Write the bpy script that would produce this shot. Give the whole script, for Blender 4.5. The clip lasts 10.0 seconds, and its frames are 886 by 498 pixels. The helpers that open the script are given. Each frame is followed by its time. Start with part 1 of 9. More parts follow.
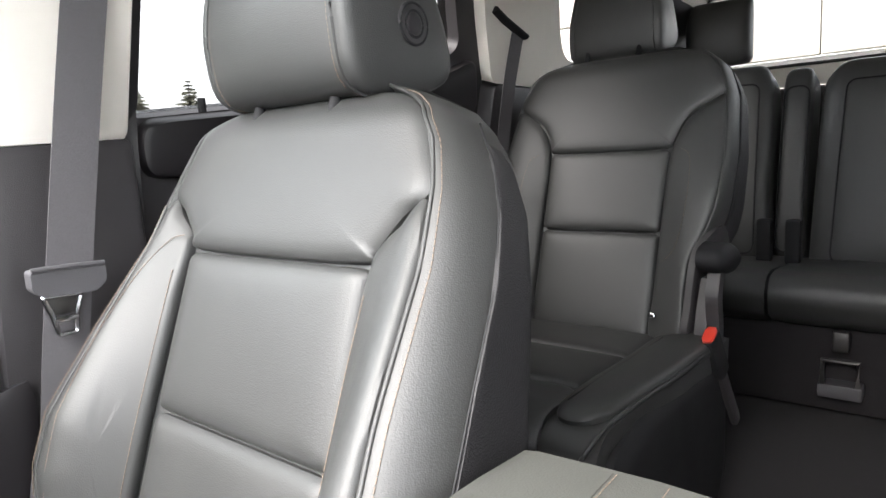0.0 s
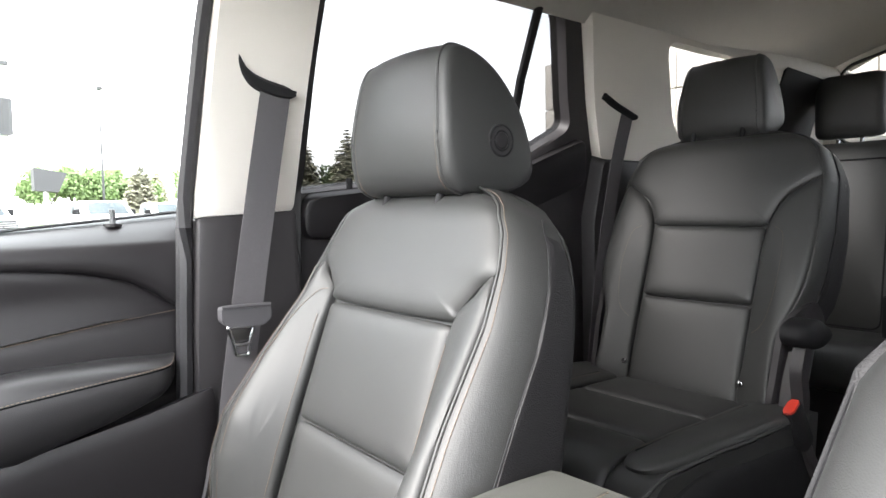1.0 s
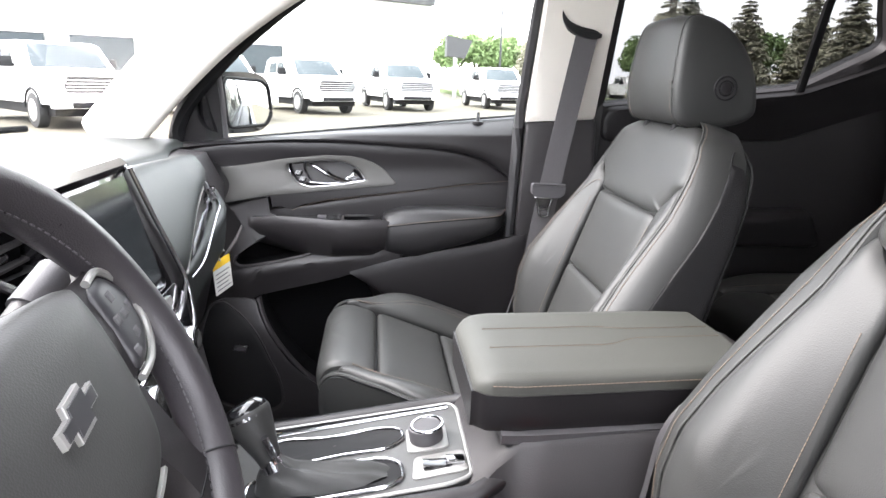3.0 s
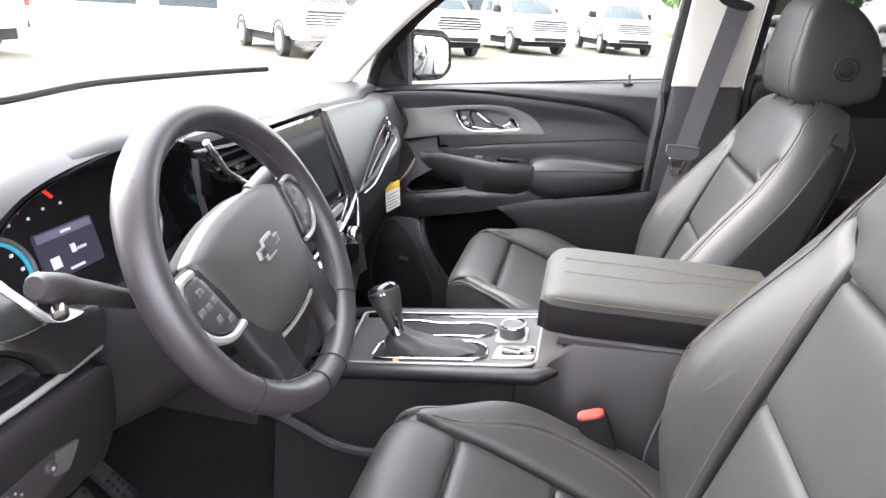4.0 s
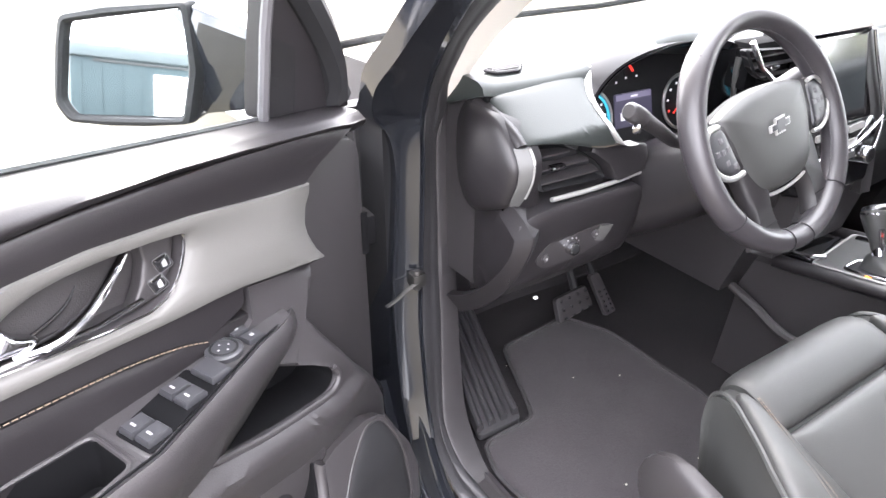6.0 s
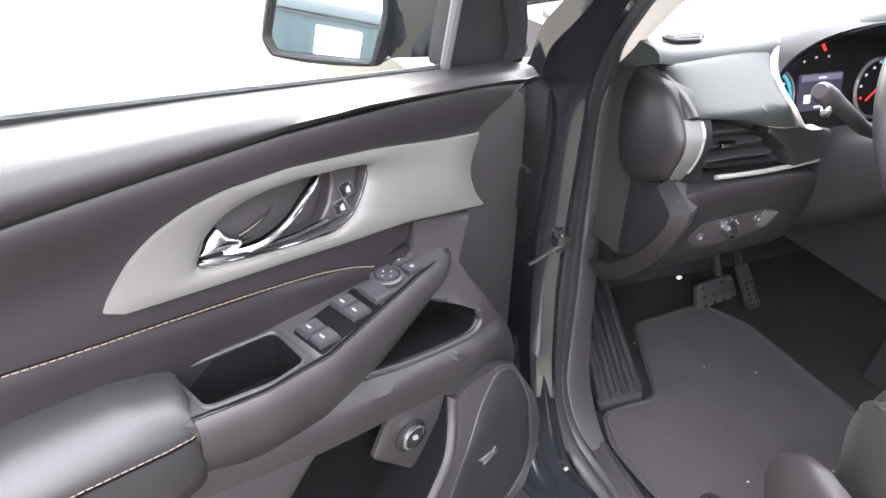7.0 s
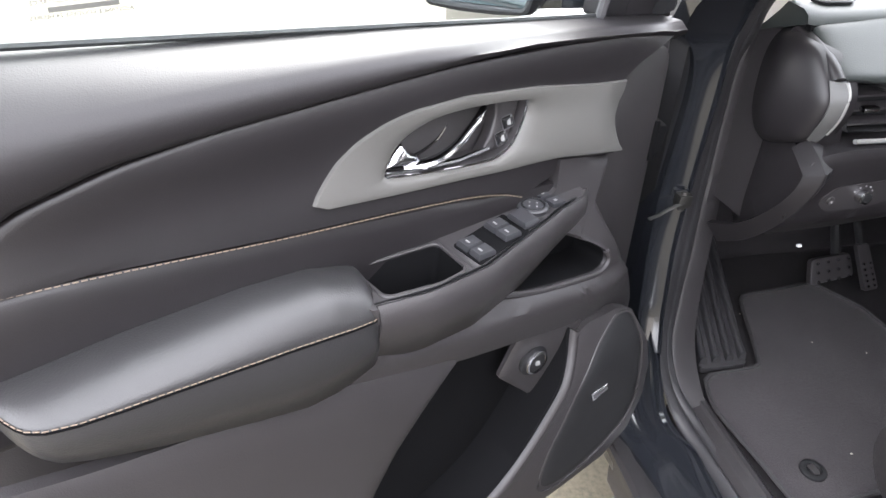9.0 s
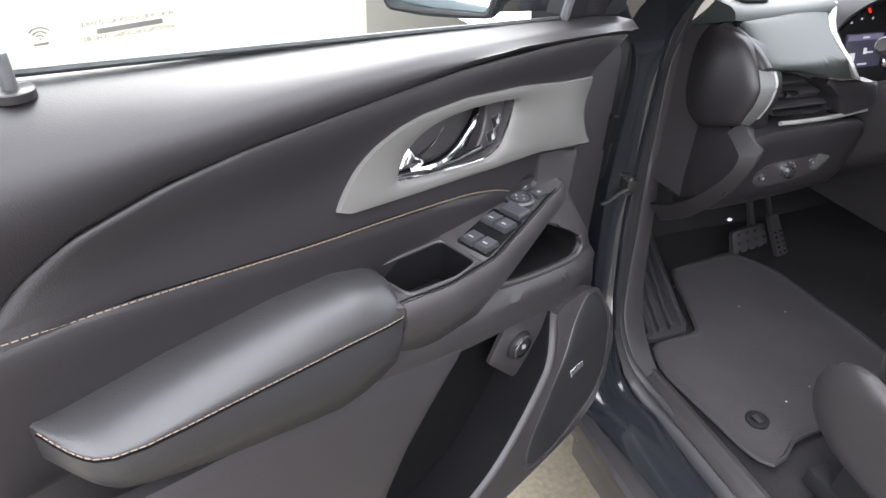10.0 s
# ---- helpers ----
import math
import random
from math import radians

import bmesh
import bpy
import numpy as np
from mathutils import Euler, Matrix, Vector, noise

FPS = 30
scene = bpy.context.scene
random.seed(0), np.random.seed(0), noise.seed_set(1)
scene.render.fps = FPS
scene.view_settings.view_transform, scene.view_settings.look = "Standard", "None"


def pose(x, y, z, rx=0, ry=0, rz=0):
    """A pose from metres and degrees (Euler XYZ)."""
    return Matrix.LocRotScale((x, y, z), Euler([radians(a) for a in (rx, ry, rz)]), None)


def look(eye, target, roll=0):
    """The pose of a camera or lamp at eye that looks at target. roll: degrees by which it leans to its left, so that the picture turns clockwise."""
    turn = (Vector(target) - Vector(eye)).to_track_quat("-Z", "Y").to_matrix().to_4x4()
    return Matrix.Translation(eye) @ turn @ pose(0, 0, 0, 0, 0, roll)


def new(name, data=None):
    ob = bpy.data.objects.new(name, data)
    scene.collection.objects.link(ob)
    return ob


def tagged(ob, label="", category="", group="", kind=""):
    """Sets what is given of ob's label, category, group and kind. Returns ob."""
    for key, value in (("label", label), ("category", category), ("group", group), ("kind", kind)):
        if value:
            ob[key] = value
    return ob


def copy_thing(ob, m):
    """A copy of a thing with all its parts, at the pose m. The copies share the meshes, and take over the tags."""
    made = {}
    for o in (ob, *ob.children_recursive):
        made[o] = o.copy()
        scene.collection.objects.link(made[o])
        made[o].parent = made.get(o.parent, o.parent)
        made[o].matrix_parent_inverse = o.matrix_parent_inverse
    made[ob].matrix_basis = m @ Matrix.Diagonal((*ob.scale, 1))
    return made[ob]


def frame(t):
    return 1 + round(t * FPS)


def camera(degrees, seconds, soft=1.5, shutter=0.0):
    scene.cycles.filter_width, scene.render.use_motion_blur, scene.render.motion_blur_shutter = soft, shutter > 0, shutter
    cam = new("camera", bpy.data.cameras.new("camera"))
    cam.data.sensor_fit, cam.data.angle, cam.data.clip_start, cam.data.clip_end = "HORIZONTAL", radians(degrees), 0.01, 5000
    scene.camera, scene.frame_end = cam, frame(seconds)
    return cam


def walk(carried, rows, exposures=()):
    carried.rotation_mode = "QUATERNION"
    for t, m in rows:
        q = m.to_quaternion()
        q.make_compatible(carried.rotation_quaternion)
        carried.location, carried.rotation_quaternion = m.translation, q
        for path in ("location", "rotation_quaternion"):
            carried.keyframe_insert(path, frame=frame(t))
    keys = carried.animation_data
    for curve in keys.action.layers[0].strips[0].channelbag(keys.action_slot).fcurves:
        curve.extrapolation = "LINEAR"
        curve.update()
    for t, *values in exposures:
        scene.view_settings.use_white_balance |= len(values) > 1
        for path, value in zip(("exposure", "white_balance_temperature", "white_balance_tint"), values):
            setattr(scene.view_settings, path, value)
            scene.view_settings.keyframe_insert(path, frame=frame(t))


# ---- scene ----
cam = camera(69.7, 10.0)
PATH = [
    (0, (-0.095, 0.005, 1.198), (1.152, -1.533, 0.917), -2.9),
    (0.5, (-0.166, 0.039, 1.232), (1.206, -1.408, 1.074), -1.7),
    (1, (-0.268, 0.09, 1.24), (1.291, -1.158, 1.119), -1.0),
    (1.5, (-0.37, 0.122, 1.259), (1.377, -0.846, 1.152), -0.9),
    (2, (-0.481, 0.139, 1.273), (1.38, -0.565, 1.076), -0.6),
    (2.5, (-0.612, 0.145, 1.295), (1.298, -0.315, 0.92), 0.5),
    (4, (-0.998, -0.023, 1.393), (0.834, 0.351, 0.683), 3.3),
    (4.5, (-1.083, -0.106, 1.404), (0.604, 0.61, 0.604), 2.9),
    (5, (-1.151, -0.153, 1.404), (0.345, 0.868, 0.555), 2.2),
    (5.5, (-1.219, -0.161, 1.408), (0.012, 1.136, 0.511), 1.2),
    (6, (-1.259, -0.173, 1.412), (-0.305, 1.298, 0.451), 0.5),
    (7.5, (-1.319, -0.201, 1.408), (-0.853, 1.413, 0.322), 1.8),
    (8, (-1.343, -0.225, 1.411), (-0.962, 1.397, 0.306), 1.2),
    (8.5, (-1.38, -0.24, 1.407), (-1.028, 1.377, 0.283), 1.2),
    (9, (-1.395, -0.246, 1.4), (-1.06, 1.373, 0.274), 1.4),
    (9.5, (-1.457, -0.225, 1.402), (-1.019, 1.368, 0.274), 2.6),
    (10, (-1.502, -0.244, 1.413), (-0.887, 1.293, 0.29), 2.7),
]
walk(cam, [(t, look(eye, target, roll)) for t, eye, target, roll in PATH],
     [(0.0, 4.4, 6400, 13), (1.0, 4.25, 6400, 13), (2.0, 3.95, 6350, 14), (4.5, 4.38, 6350, 17), (5.2, 4.72, 6350, 17), (6.0, 4.70, 6350, 17), (8.0, 4.12, 6300, 15), (10.0, 3.85, 6250, 14)])

# ---- world and light ----
SUN_DIR = Vector((0.12, 0.70, 0.70)).normalized()
sky = bpy.data.worlds.new("sky")
scene.world = sky
sky.use_nodes = True
wn, wl = sky.node_tree.nodes, sky.node_tree.links
wn.clear()
w_out = wn.new("ShaderNodeOutputWorld")
w_bg = wn.new("ShaderNodeBackground")
w_sky = wn.new("ShaderNodeTexSky")
w_sky.sky_type = "NISHITA"
w_sky.sun_disc = False
w_sky.sun_elevation, w_sky.sun_rotation = radians(45), radians(10)
w_sky.dust_density, w_sky.air_density = 4.0, 1.0
w_map = wn.new("ShaderNodeTexCoord")
w_noise = wn.new("ShaderNodeTexNoise")
w_noise.inputs["Scale"].default_value, w_noise.inputs["Detail"].default_value = 3.2, 5.0
w_ramp = wn.new("ShaderNodeValToRGB")
w_ramp.color_ramp.elements[0].position, w_ramp.color_ramp.elements[1].position = 0.36, 0.66
w_ramp.color_ramp.elements[0].color, w_ramp.color_ramp.elements[1].color = (4.6, 4.7, 4.9, 1), (9.5, 9.4, 9.2, 1)
w_mix = wn.new("ShaderNodeMixRGB")
w_mix.inputs["Fac"].default_value = 0.88
wl.new(w_map.outputs["Generated"], w_noise.inputs["Vector"])
wl.new(w_noise.outputs["Fac"], w_ramp.inputs["Fac"])
wl.new(w_sky.outputs["Color"], w_mix.inputs["Color1"])
wl.new(w_ramp.outputs["Color"], w_mix.inputs["Color2"])
wl.new(w_mix.outputs["Color"], w_bg.inputs["Color"])
w_bg.inputs["Strength"].default_value = 0.11
wl.new(w_bg.outputs["Background"], w_out.inputs["Surface"])

sun_data = bpy.data.lights.new("sun", "SUN")
sun_data.energy, sun_data.angle, sun_data.color = 0.7, radians(50), (1.0, 0.96, 0.9)
sun = new("sun", sun_data)
sun.matrix_world = look((0, 0, 20), tuple(Vector((0, 0, 20)) - SUN_DIR))


# ---- materials ----
def material(name, color, rough=0.5, metal=0.0, grain=0.0, grain_scale=600.0, mottle=0.15, mottle_scale=6.0, coat=0.0,
             spec=0.5, fibre=False, sheen=0.0, emit=None, glow=0.0, rough_var=0.08, island=0.0):
    mat = bpy.data.materials.new(name)
    mat.use_nodes = True
    n, l = mat.node_tree.nodes, mat.node_tree.links
    b = n["Principled BSDF"]
    co = n.new("ShaderNodeTexCoord")
    big = n.new("ShaderNodeTexNoise")
    big.inputs["Scale"].default_value, big.inputs["Detail"].default_value = mottle_scale, 6.0
    l.new(co.outputs["Object"], big.inputs["Vector"])
    mix = n.new("ShaderNodeMixRGB")
    mix.inputs["Color1"].default_value = (*[c * (1 - mottle) for c in color], 1)
    mix.inputs["Color2"].default_value = (*[min(1, c * (1 + mottle)) for c in color], 1)
    l.new(big.outputs["Fac"], mix.inputs["Fac"])
    last = mix
    if island:
        info = n.new("ShaderNodeObjectInfo")
        hue = n.new("ShaderNodeHueSaturation")
        mr = n.new("ShaderNodeMapRange")
        mr.inputs["To Min"].default_value, mr.inputs["To Max"].default_value = 1 - island, 1 + island
        l.new(info.outputs["Random"], mr.inputs["Value"])
        l.new(mr.outputs["Result"], hue.inputs["Value"])
        l.new(last.outputs["Color"], hue.inputs["Color"])
        last = hue
    l.new(last.outputs["Color"], b.inputs["Base Color"])
    b.inputs["Metallic"].default_value = metal
    b.inputs["Specular IOR Level"].default_value = spec
    b.inputs["Coat Weight"].default_value = coat
    b.inputs["Coat Roughness"].default_value = 0.06
    if sheen:
        b.inputs["Sheen Weight"].default_value = sheen
        b.inputs["Sheen Roughness"].default_value = 0.5
    rr = n.new("ShaderNodeMapRange")
    rr.inputs["To Min"].default_value, rr.inputs["To Max"].default_value = max(0.02, rough - rough_var), min(1, rough + rough_var)
    l.new(big.outputs["Fac"], rr.inputs["Value"])
    l.new(rr.outputs["Result"], b.inputs["Roughness"])
    if grain:
        fine = n.new("ShaderNodeTexNoise" if fibre else "ShaderNodeTexVoronoi")
        fine.inputs["Scale"].default_value = grain_scale
        l.new(co.outputs["Object"], fine.inputs["Vector"])
        bump = n.new("ShaderNodeBump")
        bump.inputs["Strength"].default_value, bump.inputs["Distance"].default_value = grain, 0.001
        l.new(fine.outputs["Fac" if fibre else "Distance"], bump.inputs["Height"])
        l.new(bump.outputs["Normal"], b.inputs["Normal"])
        if fibre:
            deep = n.new("ShaderNodeMixRGB")
            deep.blend_type = "MULTIPLY"
            deep.inputs["Fac"].default_value = 0.7
            ramp = n.new("ShaderNodeValToRGB")
            ramp.color_ramp.elements[0].position, ramp.color_ramp.elements[1].position = 0.3, 0.65
            ramp.color_ramp.elements[0].color = (0.45, 0.45, 0.45, 1)
            l.new(fine.outputs["Fac"], ramp.inputs["Fac"])
            l.new(last.outputs["Color"], deep.inputs["Color1"])
            l.new(ramp.outputs["Color"], deep.inputs["Color2"])
            l.new(deep.outputs["Color"], b.inputs["Base Color"])
    if emit:
        b.inputs["Emission Color"].default_value = (*emit, 1)
        b.inputs["Emission Strength"].default_value = glow
    return mat


def glass_material(name, tint=(0.93, 0.96, 0.95)):
    mat = bpy.data.materials.new(name)
    mat.use_nodes = True
    n, l = mat.node_tree.nodes, mat.node_tree.links
    n.clear()
    out = n.new("ShaderNodeOutputMaterial")
    mix = n.new("ShaderNodeMixShader")
    clear = n.new("ShaderNodeBsdfTransparent")
    clear.inputs["Color"].default_value = (*tint, 1)
    gloss = n.new("ShaderNodeBsdfGlossy")
    gloss.inputs["Roughness"].default_value = 0.01
    face = n.new("ShaderNodeLayerWeight")
    face.inputs["Blend"].default_value = 0.5
    power = n.new("ShaderNodeMath")
    power.operation = "POWER"
    power.inputs[1].default_value = 5.0
    gain = n.new("ShaderNodeMath")
    gain.operation = "MULTIPLY_ADD"
    gain.inputs[1].default_value, gain.inputs[2].default_value = 0.5, 0.025
    l.new(face.outputs["Facing"], power.inputs[0])
    l.new(power.outputs["Value"], gain.inputs[0])
    l.new(gain.outputs["Value"], mix.inputs["Fac"])
    l.new(clear.outputs["BSDF"], mix.inputs[1])
    l.new(gloss.outputs["BSDF"], mix.inputs[2])
    l.new(mix.outputs["Shader"], out.inputs["Surface"])
    return mat


LEATHER = material("black_leather", (0.029, 0.0295, 0.0287), 0.49, grain=0.15, grain_scale=760, mottle=0.16, mottle_scale=9, spec=0.46, rough_var=0.08)
LID_LEATHER = material("console_leather", (0.050, 0.051, 0.046), 0.60, grain=0.16, grain_scale=600, mottle=0.12, mottle_scale=8, spec=0.3)
WHEEL_LEATHER = material("steering_wheel_leather", (0.027, 0.0245, 0.0275), 0.40, grain=0.12, grain_scale=800, mottle=0.2, mottle_scale=12, spec=0.5)
VINYL = material("soft_touch_vinyl", (0.0115, 0.0103, 0.0114), 0.42, grain=0.10, grain_scale=820, mottle=0.16, mottle_scale=7, spec=0.36, rough_var=0.08)
ARM_LEATHER = material("armrest_leather", (0.018, 0.0175, 0.0185), 0.38, grain=0.16, grain_scale=640, mottle=0.12, mottle_scale=9, spec=0.5)
DASH_PAD = material("dash_pad_vinyl", (0.020, 0.0235, 0.0225), 0.50, grain=0.14, grain_scale=620, mottle=0.1, mottle_scale=6, spec=0.40)
PLASTIC = material("moulded_plastic", (0.0235, 0.0215, 0.0228), 0.46, grain=0.2, grain_scale=800, mottle=0.14, mottle_scale=10, spec=0.45)
PLASTIC_GREY = material("grey_moulded_plastic", (0.055, 0.053, 0.057), 0.55, grain=0.15, grain_scale=700, mottle=0.1, mottle_scale=10)
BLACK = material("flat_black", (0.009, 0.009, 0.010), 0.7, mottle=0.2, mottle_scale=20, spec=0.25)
# near-black colour standing in for shade in recesses; also plain dark trim lines
SHADE_AND_TRIM_BLACK = material("shade_and_trim_black", (0.0025, 0.0025, 0.003), 0.9, mottle=0.2, mottle_scale=30, spec=0.1)
GLOSS_BLACK = material("gloss_black", (0.008, 0.008, 0.009), 0.12, mottle=0.1, mottle_scale=12, coat=0.5, rough_var=0.04)
SILVER = material("satin_silver_trim", (0.25, 0.247, 0.24), 0.38, metal=0.4, grain=0.15, grain_scale=900, mottle=0.05, mottle_scale=14)
TAUPE = material("satin_grey_trim", (0.070, 0.0680, 0.0645), 0.55, metal=0.05, grain=0.15, grain_scale=900, mottle=0.05, mottle_scale=14)
BRIGHT = material("bright_satin_metal", (0.34, 0.34, 0.335), 0.34, metal=0.55, mottle=0.04, mottle_scale=14)
CHROME = material("chrome", (0.46, 0.46, 0.48), 0.13, metal=1.0, mottle=0.03, rough_var=0.04)
HEADLINER = material("headliner_fabric", (0.78, 0.75, 0.70), 0.9, grain=0.5, grain_scale=900, fibre=True, mottle=0.06, mottle_scale=4)
PILLAR = material("light_pillar_trim", (0.70, 0.665, 0.61), 0.62, grain=0.12, grain_scale=700, mottle=0.05, mottle_scale=5)
CARPET = material("black_carpet", (0.023, 0.0212, 0.0228), 0.95, grain=1.0, grain_scale=500, fibre=True, mottle=0.3, mottle_scale=12, sheen=0.04, spec=0.15)
MAT = material("grey_carpet_mat", (0.038, 0.0335, 0.0365), 0.95, grain=1.0, grain_scale=420, fibre=True, mottle=0.3, mottle_scale=14, sheen=0.15, spec=0.2)
BINDING = material("mat_binding", (0.028, 0.026, 0.028), 0.8, grain=0.5, grain_scale=900, fibre=True, mottle=0.1)
WEBBING = material("seat_belt_webbing", (0.085, 0.08, 0.085), 0.7, grain=0.5, grain_scale=1500, fibre=True, mottle=0.08)
CLOTH_BACK = material("seat_side_vinyl", (0.012, 0.0115, 0.0125), 0.6, spec=0.35, grain=0.4, grain_scale=600, mottle=0.1)
THREAD = material("tan_thread", (0.125, 0.094, 0.070), 0.8, mottle=0.2, mottle_scale=300)
RUBBER = material("black_rubber", (0.024, 0.0232, 0.025), 0.50, spec=0.42, grain=0.3, grain_scale=300, mottle=0.25, mottle_scale=14)
STEEL = material("brushed_steel", (0.07, 0.068, 0.065), 0.45, metal=0.9, grain=0.2, grain_scale=800, mottle=0.1)
RED = material("red_plastic", (0.50, 0.035, 0.02), 0.4, mottle=0.08, mottle_scale=40)
YELLOW = material("yellow_card", (0.85, 0.55, 0.03), 0.7, mottle=0.06)
PAPER = material("white_card", (0.72, 0.73, 0.70), 0.7, mottle=0.05)
INK = material("grey_ink", (0.18, 0.18, 0.19), 0.8, mottle=0.05)
PAINT = material("dark_blue_grey_paint", (0.0105, 0.0115, 0.0140), 0.12, mottle=0.15, mottle_scale=8, coat=0.6, spec=0.45, rough_var=0.04)
WHITE_MARK = material("white_marking", (0.20, 0.20, 0.20), 0.5, mottle=0.04)
MIRROR = material("mirror_glass", (0.86, 0.89, 0.90), 0.015, metal=1.0, mottle=0.01, rough_var=0.005)
GLASS = glass_material("window_glass")
PRIVACY = glass_material("privacy_glass", (0.31, 0.315, 0.315))
SWITCH = material("dark_grey_switch", (0.024, 0.024, 0.027), 0.40, mottle=0.1, mottle_scale=20, spec=0.5)
PANEL = material("satin_grey_panel", (0.058, 0.058, 0.057), 0.5, metal=0.05, grain=0.15, grain_scale=900, mottle=0.06, mottle_scale=14)
BACK_TINT = glass_material("back_tinted_glass", (0.55, 0.56, 0.555))
REAR_TINT = glass_material("rear_tinted_glass", (0.60, 0.61, 0.61))
DARK_GLASS = material("screen_glass", (0.02, 0.024, 0.026), 0.10, mottle=0.1, coat=0.6, rough_var=0.03)
DISPLAY = material("lit_display", (0.02, 0.02, 0.03), 0.3, emit=(0.10, 0.09, 0.16), glow=0.022)
LIT_WHITE = material("lit_white_marking", (0.5, 0.5, 0.5), 0.4, emit=(0.8, 0.8, 0.85), glow=0.032)
LIT_RED = material("lit_red_needle", (0.6, 0.03, 0.02), 0.4, emit=(1.0, 0.05, 0.03), glow=0.045)
LIT_BLUE = material("lit_blue_ring", (0.03, 0.3, 0.4), 0.3, emit=(0.05, 0.45, 0.62), glow=0.035)
LIT_ORANGE = material("lit_orange", (0.7, 0.15, 0.02), 0.4, emit=(1.0, 0.25, 0.03), glow=0.12)


# ---- building tools ----
BASE = {}


def thing(name, at, label, category, group="", kind=""):
    ob = new(name)
    ob.empty_display_size = 0.05
    ob.matrix_basis = at if isinstance(at, Matrix) else Matrix.Translation(at)
    BASE[ob] = ob.matrix_basis.inverted()
    return tagged(ob, label, category, group, kind)


def part(name, bm, mat, parent=None, label="", world=True, sharp=38, kind="", category=""):
    """Link a bmesh as one mesh object. world: its vertices are in world metres, else in the parent's own."""
    if parent is not None and world:
        bmesh.ops.transform(bm, matrix=BASE[parent], verts=bm.verts)
    me = bpy.data.meshes.new(name)
    bm.to_mesh(me)
    bm.free()
    me.materials.append(mat)
    me.shade_smooth()
    me.set_sharp_from_angle(angle=radians(sharp))
    ob = new(name, me)
    if parent is not None:
        ob.parent = parent
        BASE[ob] = BASE[parent]
    else:
        BASE[ob] = Matrix.Identity(4)
    return tagged(ob, label, category, "", kind)


def smooth_closed(pts, n=72):
    """A closed smooth curve through 2D points."""
    p = np.array(pts, float)
    k = len(p)
    out = []
    for i in range(n):
        s = i * k / n
        j, f = int(s), s - int(s)
        a, b, c, d = p[(j - 1) % k], p[j % k], p[(j + 1) % k], p[(j + 2) % k]
        out.append(0.5 * (2 * b + (c - a) * f + (2 * a - 5 * b + 4 * c - d) * f * f + (3 * b - a - 3 * c + d) * f ** 3))
    return np.array(out)


def smooth_open(pts, n=40):
    p = np.array(pts, float)
    k = len(p) - 1
    out = []
    for i in range(n + 1):
        s = min(i * k / n, k - 1e-6)
        j, f = int(s), s - int(s)
        a, b, c, d = p[max(j - 1, 0)], p[j], p[j + 1], p[min(j + 2, k)]
        out.append(0.5 * (2 * b + (c - a) * f + (2 * a - 5 * b + 4 * c - d) * f * f + (3 * b - a - 3 * c + d) * f ** 3))
    return np.array(out)


def rounded(pts, r=0.02, steps=5, fill=6):
    """A closed polygon with rounded corners; long edges are divided."""
    p = np.array(pts, float)
    k, out = len(p), []
    for i in range(k):
        a, b, c = p[i - 1], p[i], p[(i + 1) % k]
        la, lc = np.linalg.norm(a - b), np.linalg.norm(c - b)
        q = min(r, la * 0.45, lc * 0.45)
        s, e = b + (a - b) / la * q, b + (c - b) / lc * q
        for j in range(steps + 1):
            t = j / steps
            out.append((1 - t) ** 2 * s + 2 * t * (1 - t) * b + t * t * e)
        nxt = p[(i + 2) % k]
        q2 = min(r, lc * 0.45, np.linalg.norm(nxt - c) * 0.45)
        e2 = c + (b - c) / lc * q2
        for j in range(1, fill):
            out.append(e + (e2 - e) * j / fill)
    return np.array(out)


def plane(o, u, v):
    o, u, v = Vector(o), Vector(u), Vector(v)
    return lambda a, b: o + u * float(a) + v * float(b)


def normal_of(surf, a, b, toward):
    e = 0.002
    n = (surf(a + e, b) - surf(a - e, b)).cross(surf(a, b + e) - surf(a, b - e))
    n.normalize()
    return n if n.dot(toward) >= 0 else -n


def puff(outline, surf, toward, height=0.008, rings=7, sharp=5.0, lift=0.0, skirt=0.012, centre=None, bm=None):
    """A padded panel: an outline in the surface's own coordinates, swelling to its height and rolling down at its edge."""
    bm = bm or bmesh.new()
    toward = Vector(toward)
    o = np.array(outline, float)
    c = np.array(centre) if centre is not None else o.mean(axis=0)
    levels = [(1.0, -skirt)] + [(s, height * (1 - s ** sharp) ** 0.5) for s in [1 - (k / rings) ** 1.7 for k in range(rings)]]
    loops = []
    for s, h in levels:
        loop = []
        for q in o:
            a, b = c + (q - c) * s
            loop.append(bm.verts.new(surf(a, b) + normal_of(surf, a, b, toward) * (h + lift)))
        loops.append(loop)
    for x, y in zip(loops, loops[1:]):
        for i in range(len(x)):
            j = (i + 1) % len(x)
            bm.faces.new((x[i], x[j], y[j], y[i]))
    mid = bm.verts.new(surf(*c) + normal_of(surf, *c, toward) * (height + lift))
    for i in range(len(loops[-1])):
        bm.faces.new((loops[-1][i], loops[-1][(i + 1) % len(loops[-1])], mid))
    bmesh.ops.recalc_face_normals(bm, faces=bm.faces)
    return bm


def loft(loops, caps=True, bm=None, closed=True):
    """Skin a row of loops of 3D points, with as many points each."""
    bm = bm or bmesh.new()
    vs = [[bm.verts.new(Vector([float(x) for x in p])) for p in loop] for loop in loops]
    n = len(vs[0])
    for x, y in zip(vs, vs[1:]):
        for i in range(n if closed else n - 1):
            j = (i + 1) % n
            bm.faces.new((x[i], x[j], y[j], y[i]))
    if caps and closed:
        bm.faces.new(vs[0])
        bm.faces.new(vs[-1])
    bmesh.ops.recalc_face_normals(bm, faces=bm.faces)
    return bm


